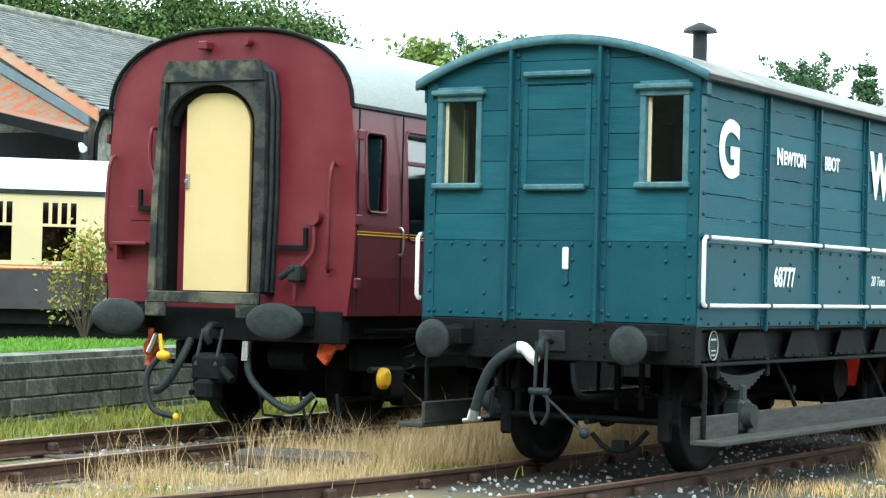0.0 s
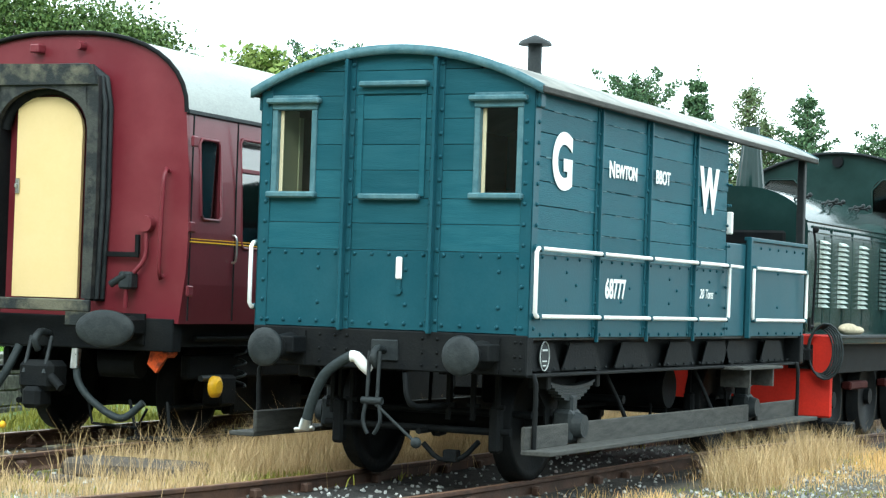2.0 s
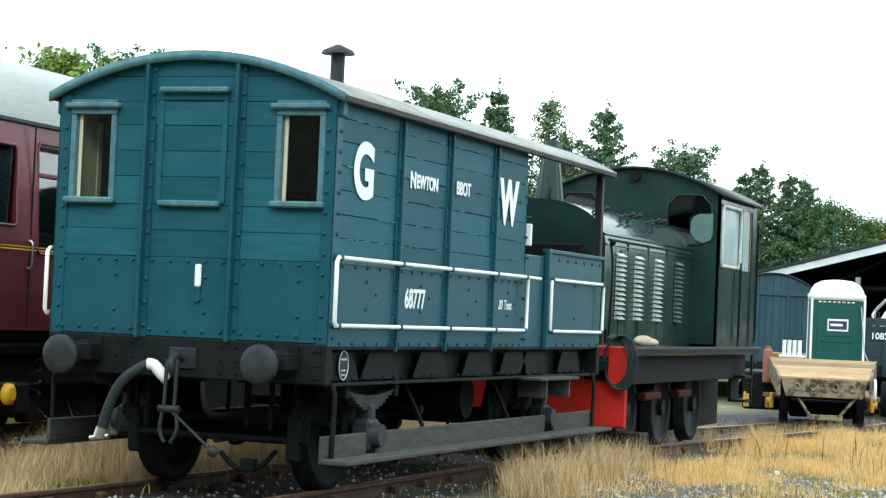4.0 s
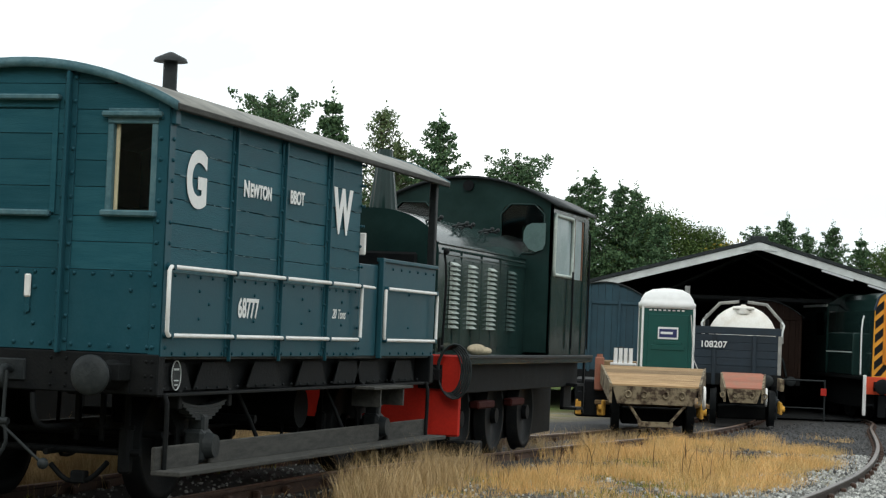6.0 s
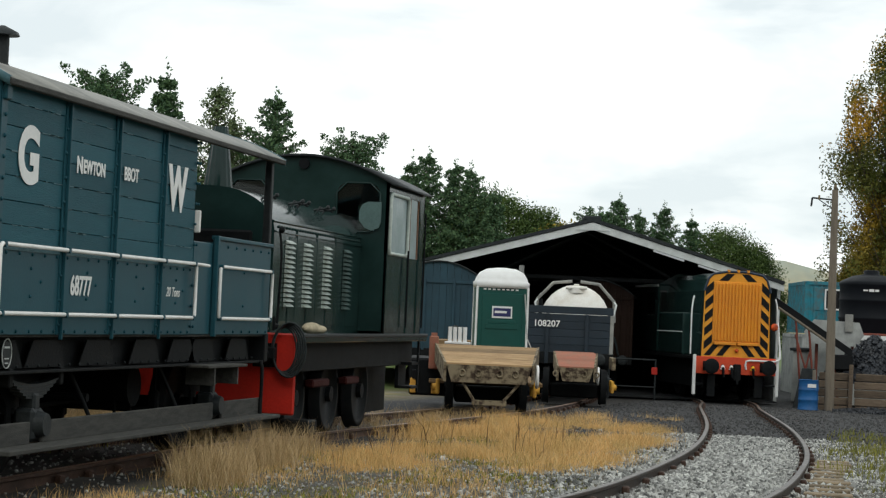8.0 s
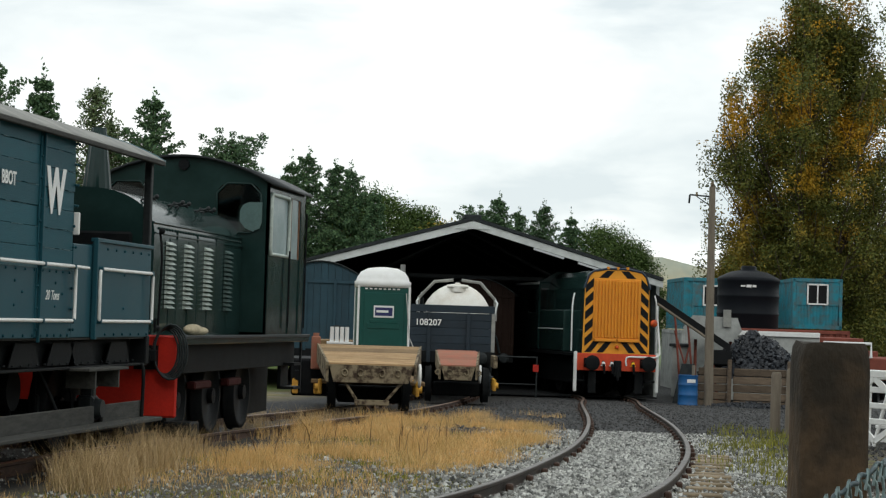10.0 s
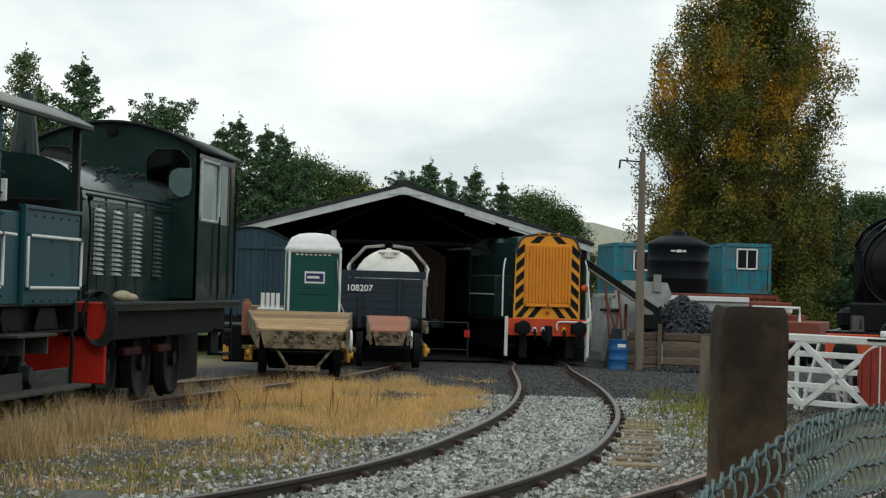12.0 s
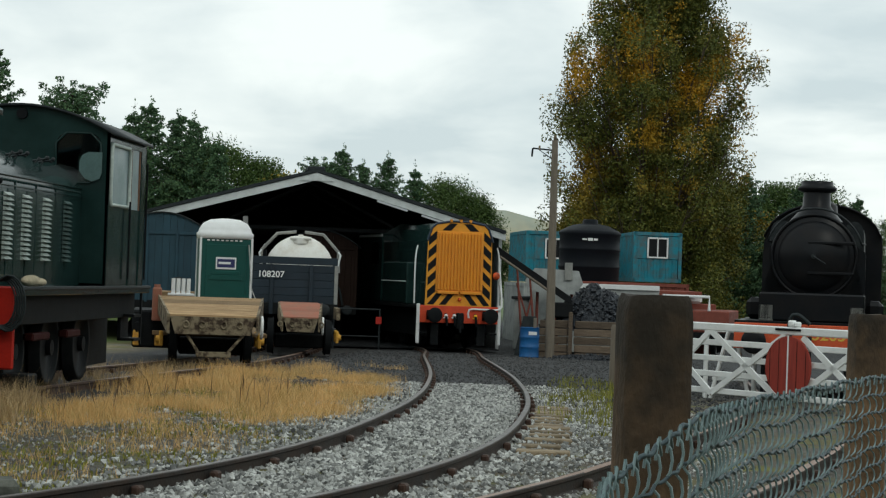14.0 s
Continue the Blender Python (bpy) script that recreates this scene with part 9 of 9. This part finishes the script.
plant(oaks, [(-66, 66, 14, 1), (-52, 76, 14, 0), (-8.8, 84.1, 8.4, 0), (-6.7, 84.5, 7.6, 1), (2.2, 85.5, 6.9, 0), (3.7, 86, 6.2, 1), (18.4, 85.2, 7.2, 1), (24.4, 84.6, 5.8, 0), (28, 86, 6.4, 1), (14, 92, 6.5, 0), (10, 91, 7.0, 1), (13, 90, 7.5, 0), (16.5, 90, 7.2, 1), (20.5, 89, 7.6, 0)], 12.4)
plant(pales, [(-46.4, 69.2, 13.2, 0), (-43.6, 70.9, 13.6, 0), (-44.6, 70.4, 12.4, 0), (-37.1, 74.5, 13.9, 0), (-35.7, 75.2, 13.7, 0), (-42.4, 68.5, 13.6, 0), (-40.4, 69.6, 13.3, 0)], 12.2)
plant(pines, [(-24.5, 80, 13.0, 1), (-19.4, 81.6, 12.2, 0), (-20.6, 82.5, 9.5, 1), (-17.6, 82.5, 9.0, 0), (-12.8, 83.3, 9.3, 1), (-10.7, 83.7, 9.3, 0), (-23, 83, 8.5, 0), (-2.7, 85, 7.9, 0), (-0.5, 85.2, 7.6, 0), (0.9, 84.5, 7.0, 1), (-1.6, 84, 7.2, 0), (-14.2, 84, 7.6, 0), (-26.5, 80, 8.4, 1), (-9.6, 82, 9.0, 0), (-11.7, 82, 9.6, 0), (-8.2, 81, 7.8, 1), (16.8, 82.5, 7.2, 0), (19.2, 82, 6.6, 0), (22, 82.5, 6.2, 0), (25.2, 82, 6.4, 0)], 12)
plant(scots, [(-15.7, 82.6, 10.3, 0), (-27.6, 79.5, 12.9, 0), (-3.6, 85, 7.2, 0), (-41.5, 72.1, 13.6, 0)], 12)
plant(larch, [(-22.1, 80.8, 12.6, 0), (-21.4, 81.2, 11.0, 0)], 12)
plant(yellow, [(-5.7, 84.6, 6.6, 0), (-4.9, 86, 6.0, 0)], 12)
hedge = []
for src in oaks + pales + pines + scots + larch + yellow:
    src.matrix_world = Matrix.Translation((-75 + 4 * len(hedge), 62 + 2.2 * len(hedge), -1.2))
    hedge.append(src)


def poplar():
    rng = np.random.default_rng(7)
    c = thing("poplar_tree", "tall poplar turning from green to autumn gold", "tree", pose(12.05, 76.2, -1.0))
    h = 17.6
    trunk = Shape().tube([(0, 0, -0.5), (0.1, 0, 5), (0, 0, 11), (0.1, 0, 16)], [0.5, 0.4, 0.2, 0.03], 10)
    pts = []
    # steep limbs that fork from the trunk, each carrying sprays of leaves towards its tip
    for i in range(200):
        t = rng.uniform(0.0, 1.0) ** 1.15
        a = rng.uniform(0, 2 * math.pi)
        zt = 1.2 + t * (h - 1.6)
        wide = float(np.interp(zt, [0, 2, 6, 9, 12, 14.5, 16.4, h], [4.0, 5.2, 5.7, 5.5, 4.7, 3.7, 2.6, 0.9]))
        wide *= 0.9 + 0.34 * noise.noise((math.cos(a) * 1.7, math.sin(a) * 1.7, t * 4))
        r = wide * rng.uniform(0.35, 1.0) ** 0.6
        tip = np.array([r * math.cos(a), r * math.sin(a), zt])
        root = np.array([0, 0, max(0.6, zt - r * 1.5 - 0.8)])
        bend = np.array([tip[0] * 0.45, tip[1] * 0.45, root[2] + (zt - root[2]) * 0.4])
        trunk.tube([tuple(root), tuple(bend), tuple(tip)], [0.11, 0.06, 0.012], 5, caps=False)
        for k in range(8):
            f = rng.uniform(0.32, 1.06)
            q = bend + (tip - bend) * (f - 0.3) / 0.7 if f > 0.3 else bend
            q = q + rng.normal(size=3) * np.array([0.45, 0.45, 0.4])
            trunk.tube([tuple(bend + (tip - bend) * max(0.0, (f - 0.5) / 0.7)), tuple(q)], [0.022, 0.008], 4, caps=False)
            pts.append(q + np.clip(rng.normal(size=(200, 3)), -1.8, 1.8) * np.array([0.25, 0.25, 0.36]))
    part("trunk", trunk, BARK, c)
    part("crown", leaves("crown", np.concatenate(pts), 0.062, rng), LEAF_POPLAR, c, kind="stuff")
    return c


poplar()
rng_s = np.random.default_rng(31)
shrub = thing("shrub", "thin yellow-green shrub on the lawn", "shrub", pose(-11.55, 9.05, 0.5))
sp, sb = [], Shape()
for i in range(26):
    a, r, z = rng_s.uniform(0, 6.28), rng_s.uniform(0.05, 0.5), rng_s.uniform(0.4, 1.7)
    tip = np.array([r * math.cos(a), r * math.sin(a), z])
    sb.tube([(0, 0, 0), (tip[0] * 0.5, tip[1] * 0.5, z * 0.6), tuple(tip)], [0.012, 0.009, 0.004], 5, caps=False)
    sp.append(tip + rng_s.normal(size=(45, 3)) * np.array([0.13, 0.13, 0.16]))
part("stem", sb, BARK, shrub)
part("leaves", leaves("leaves", np.concatenate(sp), 0.04, rng_s), LEAF_SHRUB, shrub, kind="stuff")

# ---- hills far off ----
hv, hf = [], []
nn = 60
for i in range(nn + 1):
    a = math.radians(-60 + 120 * i / nn)
    x, y = 9 + 1500 * math.sin(a), -14 + 1500 * math.cos(a)
    top = 18 + 38 * math.exp(-((math.degrees(a) + 3.2) / 4.5) ** 2) + 3 * noise.noise((i * 0.3, 0, 0))
    hv += [(x, y, -6), (x * 1.0, y, top * 0.55), (x * 1.02, y * 1.02, top)]
for i in range(nn):
    hf += [(3 * i, 3 * i + 3, 3 * i + 4, 3 * i + 1), (3 * i + 1, 3 * i + 4, 3 * i + 5, 3 * i + 2)]
HILL = mat("far_moor", (0.4, 0.36, 0.25), 0.95, dirt=(0.25, 0.33, 0.31), scale=0.012, amount=0.8, bump=0, fine=0.1)
tagged(part("backdrop", Shape().add(hv, hf, True), HILL), "distant moorland hills", "hills", kind="structure")


# ---- dry grass, weeds and ballast ----
def blades(name, spots, label, material, rng, width=0.006):
    """spots: x, y, height, lean for each blade."""
    n = len(spots)
    x, y, h = spots[:, 0], spots[:, 1], spots[:, 2]
    z = np.array([ground_height(float(a), float(b)) for a, b in zip(x, y)]) + spots[:, 3]
    a = rng.uniform(0, 2 * np.pi, n)
    lean = rng.uniform(0.1, 0.85, n) * h
    b = rng.uniform(0, 2 * np.pi, n)
    wx, wy = np.cos(b) * width, np.sin(b) * width
    dx, dy = np.cos(a) * lean, np.sin(a) * lean
    base = np.stack([x, y, z], 1)
    v = np.empty((n, 5, 3))
    v[:, 0] = base + np.stack([wx, wy, 0 * x], 1)
    v[:, 1] = base - np.stack([wx, wy, 0 * x], 1)
    v[:, 2] = base + np.stack([dx * 0.35 - wx * 0.8, dy * 0.35 - wy * 0.8, h * 0.6], 1)
    v[:, 3] = base + np.stack([dx * 0.35 + wx * 0.8, dy * 0.35 + wy * 0.8, h * 0.6], 1)
    v[:, 4] = base + np.stack([dx, dy, h], 1)
    me = bpy.data.meshes.new(name)
    me.vertices.add(5 * n)
    me.vertices.foreach_set("co", v.ravel())
    k = 5 * np.arange(n)[:, None]
    loops = np.concatenate([k + np.array([[0, 1, 2, 3]]), k + np.array([[3, 2, 4]])], 1)
    me.loops.add(7 * n)
    me.loops.foreach_set("vertex_index", loops.ravel())
    me.polygons.add(2 * n)
    st = (7 * np.arange(n)[:, None] + np.array([[0, 4]])).ravel()
    me.polygons.foreach_set("loop_start", st)
    me.polygons.foreach_set("loop_total", np.tile([4, 3], n))
    me.update(calc_edges=True)
    return tagged(part(name, me, material), label, "grass", kind="stuff")


STRAW = mat("dry_straw", (0.46, 0.31, 0.14), 0.8, dirt=(0.22, 0.17, 0.06), scale=1.8, amount=0.85, bump=0, island=(0.64, 0.47, 0.27))
GOLDEN = mat("golden_grass", (0.86, 0.49, 0.17), 0.8, dirt=(0.4, 0.27, 0.075), scale=2.0, amount=1.0, bump=0, island=(0.74, 0.52, 0.24), sharp=0.2)
WEED = mat("green_weed", (0.17, 0.18, 0.03), 0.8, dirt=(0.07, 0.11, 0.02), scale=0.6, amount=0.6, bump=0, island=(0.3, 0.28, 0.05))
LAWN_BLADE = mat("lawn_blades", (0.12, 0.26, 0.025), 0.8, scale=0.8, amount=0.4, bump=0, island=(0.18, 0.32, 0.045))
rg = np.random.default_rng(77)


def tufts(count, xr, yr, hmin, hmax, per, spread, keep=None, lift=0.0):
    out = []
    for _ in range(count):
        x, y = rg.uniform(*xr), rg.uniform(*yr)
        if keep and not keep(x, y):
            continue
        hh = hmin + (hmax - hmin) * min(1.0, max(0.0, 0.5 + 0.7 * noise.noise((x * 0.9, y * 0.6, 20)) + rg.uniform(-0.4, 0.4)))
        q = np.empty((per, 4))
        q[:, 0] = x + rg.normal(size=per) * spread
        q[:, 1] = y + rg.normal(size=per) * spread
        q[:, 2] = hh * rg.uniform(0.5, 1.1, per)
        q[:, 3] = lift
        out.append(q)
    return np.concatenate(out)


def on_track(x, y, margin=0.95):
    for pts in (TRACKS["track_van"], TRACKS["track_curve"], TRACKS["track_coach"]):
        for p in pts[::2]:
            if abs(p.y - y) < 1.2 and abs(p.x - x) < margin:
                return True
    return False


between = tufts(1700, (-2.0, 0.4), (-6, 9), 0.08, 0.26, 18, 0.09, lambda x, y: not on_track(x, y, 0.85) and noise.noise((x * 1.2, y * 0.9, 2)) > 0.02)
strip = tufts(900, (-2.2, 0.3), (0.3, 9), 0.16, 0.46, 20, 0.1, lambda x, y: not on_track(x, y, 0.8) and noise.noise((x * 1.1, y * 0.7, 6)) > -0.28)
beyond = tufts(800, (-3.5, 1.0), (7, 16), 0.12, 0.36, 18, 0.12, lambda x, y: not on_track(x, y, 0.7))
under = tufts(220, (0.2, 2.2), (9, 24), 0.08, 0.3, 12, 0.1)
wispy = tufts(420, (-2.2, 0.35), (-3, 9), 0.36, 0.62, 5, 0.1, lambda x, y: not on_track(x, y, 0.75) and noise.noise((x * 1.3, y * 0.8, 33)) > -0.05)
blades("dry_grass", np.concatenate([between, strip, beyond, under, wispy]), "pale dry grass growing between the tracks", STRAW, rg, 0.0022)
def clump(x, y):
    """Tall tufts stand in a few separate clumps along the footboard."""
    return min((x - a) ** 2 / 0.09 + (y - b) ** 2 / 0.5 for a, b in ((2.78, 4.5), (2.95, 5.7), (3.15, 3.4), (2.6, 8.1))) < 1


tall = tufts(900, (2.4, 3.6), (0.8, 9.0), 0.16, 0.4, 12, 0.08, clump)
tall2 = tufts(420, (2.4, 3.4), (1.0, 6.8), 0.3, 0.56, 10, 0.07, clump)
blades("tall_grass", np.concatenate([tall, tall2]), "tall dry grass tufts beside the footboard", STRAW, rg, 0.0023)
def meadow(x, y):
    """Where the golden grass grows: a band that bends away from the curve, with bare patches."""
    if on_track(x, y, 1.35):
        return False
    edge = 5.2 + 0.9 * (x - 3.2) - 1.6 * math.exp(-((x - 5.6) / 0.5) ** 2)
    gap = noise.noise((x * 0.8, y * 0.35, 9)) + 0.6 * noise.noise((x * 2.4, y * 1.0, 1))
    return y > edge + 1.2 * noise.noise((x * 1.4, y * 0.8, 14)) and gap > (0.1 if y < 9 else -0.06) + 0.25 * (y > 17) + (0.45 if x < 3.3 and y < 15 else 0.0)


gold = tufts(5200, (2.7, 6.1), (3.5, 22), 0.03, 0.25, 22, 0.15, meadow)
fringe = tufts(1000, (2.6, 6.0), (0.5, 10), 0.03, 0.17, 12, 0.17, lambda x, y: not on_track(x, y, 1.3) and noise.noise((x * 1.1, y * 0.9, 31)) > -0.02)
gold2 = tufts(520, (2.6, 5.4), (18, 30), 0.06, 0.24, 20, 0.14, lambda x, y: not on_track(x, y, 1.3) and noise.noise((x * 0.5, y * 0.3, 3)) > 0.05)
verge = tufts(420, (2.3, 3.2), (13, 25), 0.1, 0.36, 20, 0.1, lambda x, y: noise.noise((x * 1.3, y * 0.7, 12)) > 0.08)
stalk = tufts(60, (2.7, 5.6), (5, 16), 0.35, 0.55, 3, 0.05, meadow)
blades("golden_grass", np.concatenate([gold, gold2, verge, fringe]), "golden dry grass over the yard ground", GOLDEN, rg, 0.0021)
DOCK = mat("dead_stalks", (0.1, 0.06, 0.03), 0.9, scale=3, bump=0, island=(0.18, 0.1, 0.05))
blades("dead_stalks", stalk, "thin dark dead stalks standing in the grass", DOCK, rg, 0.005)
weeds = tufts(420, (-6.2, -3.6), (-4, 9), 0.06, 0.2, 18, 0.12, lambda x, y: not on_track(x, y, 0.9))
weeds2 = tufts(900, (2.9, 6.2), (-2, 18), 0.02, 0.07, 16, 0.16, lambda x, y: not on_track(x, y, 1.2) and noise.noise((x * 0.9, y * 0.6, 17)) > 0.05)
weeds4 = tufts(900, (-9.5, -4.4), (3, 24), 0.06, 0.2, 16, 0.14, lambda x, y: not on_track(x, y, 0.9))
weeds5 = tufts(500, (-2.1, 0.35), (-4, 9), 0.03, 0.12, 16, 0.14, lambda x, y: not on_track(x, y, 0.8) and noise.noise((x * 0.9, y * 0.7, 40)) > 0.0)
weeds3 = tufts(120, (8.6, 10.2), (7, 26), 0.05, 0.2, 14, 0.15)
blades("green_weeds", np.concatenate([weeds, weeds2, weeds3, weeds4, weeds5]), "low green and yellow weeds", WEED, rg, 0.007)
lawn_s = tufts(900, (-11, -6.2), (-2, 9.5), 0.04, 0.09, 20, 0.14, lambda x, y: (Vector((x, y, 0)) - W0).dot(side) > 0.45, lift=0.68)
blades("lawn_grass", lawn_s, "bright green lawn grass", LAWN_BLADE, rg, 0.008)


def stones(name, label, count, place, size, material):
    base = np.array([(1, 0, 0), (-1, 0, 0), (0, 1, 0), (0, -1, 0), (0, 0, 1), (0, 0, -1)], float)
    faces = np.array([(0, 2, 4), (2, 1, 4), (1, 3, 4), (3, 0, 4), (2, 0, 5), (1, 2, 5), (3, 1, 5), (0, 3, 5)])
    v, f = [], []
    for i in range(count):
        x, y = place()
        s = size * rg.uniform(0.55, 1.5)
        r = np.array(Euler(rg.uniform(0, 6.28, 3)).to_matrix())
        q = (base * rg.uniform(0.55, 1.15, (6, 3)) * s) @ r.T
        v.append(q + np.array([x, y, ground_height(x, y) + s * 0.25]))
        f.append(faces + 6 * i)
    me = bpy.data.meshes.new(name)
    me.from_pydata(np.concatenate(v).tolist(), [], np.concatenate(f).tolist())
    return tagged(part(name, me, material), label, "ballast", kind="stuff")


curve_pts = [p for p in TRACKS["track_curve"] if -6 < p.y < 21]


def on_curve():
    p = curve_pts[int(rg.integers(len(curve_pts)))]
    return p.x + rg.normal() * 0.8 - 0.25 + 0.4 * rg.random(), p.y + rg.uniform(-0.3, 0.3)


stones("ballast", "pale grey track ballast round the curved rails", 30000, on_curve, 0.029, BALLAST)
stones("gravel", "scattered pale gravel over the yard", 12000, lambda: (rg.uniform(2.9, 10.5) if rg.random() < 0.35 else rg.uniform(8.0, 10.5), rg.uniform(-4, 15)), 0.014, BALLAST)
stones("rubble_stones", "pale stones and rubble among the moss", 2600, lambda: (rg.uniform(2.9, 6.2), rg.uniform(-2.0, 11)), 0.017, BALLAST)
stones("loose_cobbles", "a few larger pale stones lying in the grass", 45, lambda: (rg.uniform(2.7, 5.8), rg.uniform(1.0, 13)), 0.034, BALLAST)
stones("track_stones", "pale stones lying by the old tracks", 3500, lambda: (rg.uniform(-5, 2.5), rg.uniform(-6, 9)), 0.02, BALLAST)
OLD_PLANK = mat("sunk_plank", (0.27, 0.21, 0.135), 0.9, dirt=(0.09, 0.075, 0.055), scale=5, amount=0.7, bump=0.5, pieces=0.3)
CINDER = mat("cinder", (0.05, 0.05, 0.052), 0.9, dirt=(0.02, 0.02, 0.022), scale=3, amount=0.6, bump=0.2, island=(0.1, 0.1, 0.098))
stones("cinders", "dark cinders and grit before the shed", 9000, lambda: (rg.uniform(2.5, 13), rg.uniform(14, 46)), 0.028, CINDER)
crossing = thing("board_crossing", "weathered plank strip laid beside the rail", "boards", Matrix.Identity(4))
for k in range(14):
    y = 4.6 + 0.68 * k
    part("plank", Shape().box(8.36 + random.uniform(-0.05, 0.05), 8.8 + random.uniform(-0.06, 0.06), y, y + random.uniform(0.18, 0.27), ground_height(8.6, y) - 0.02, ground_height(8.6, y) + 0.04, 0.012), OLD_PLANK, crossing)
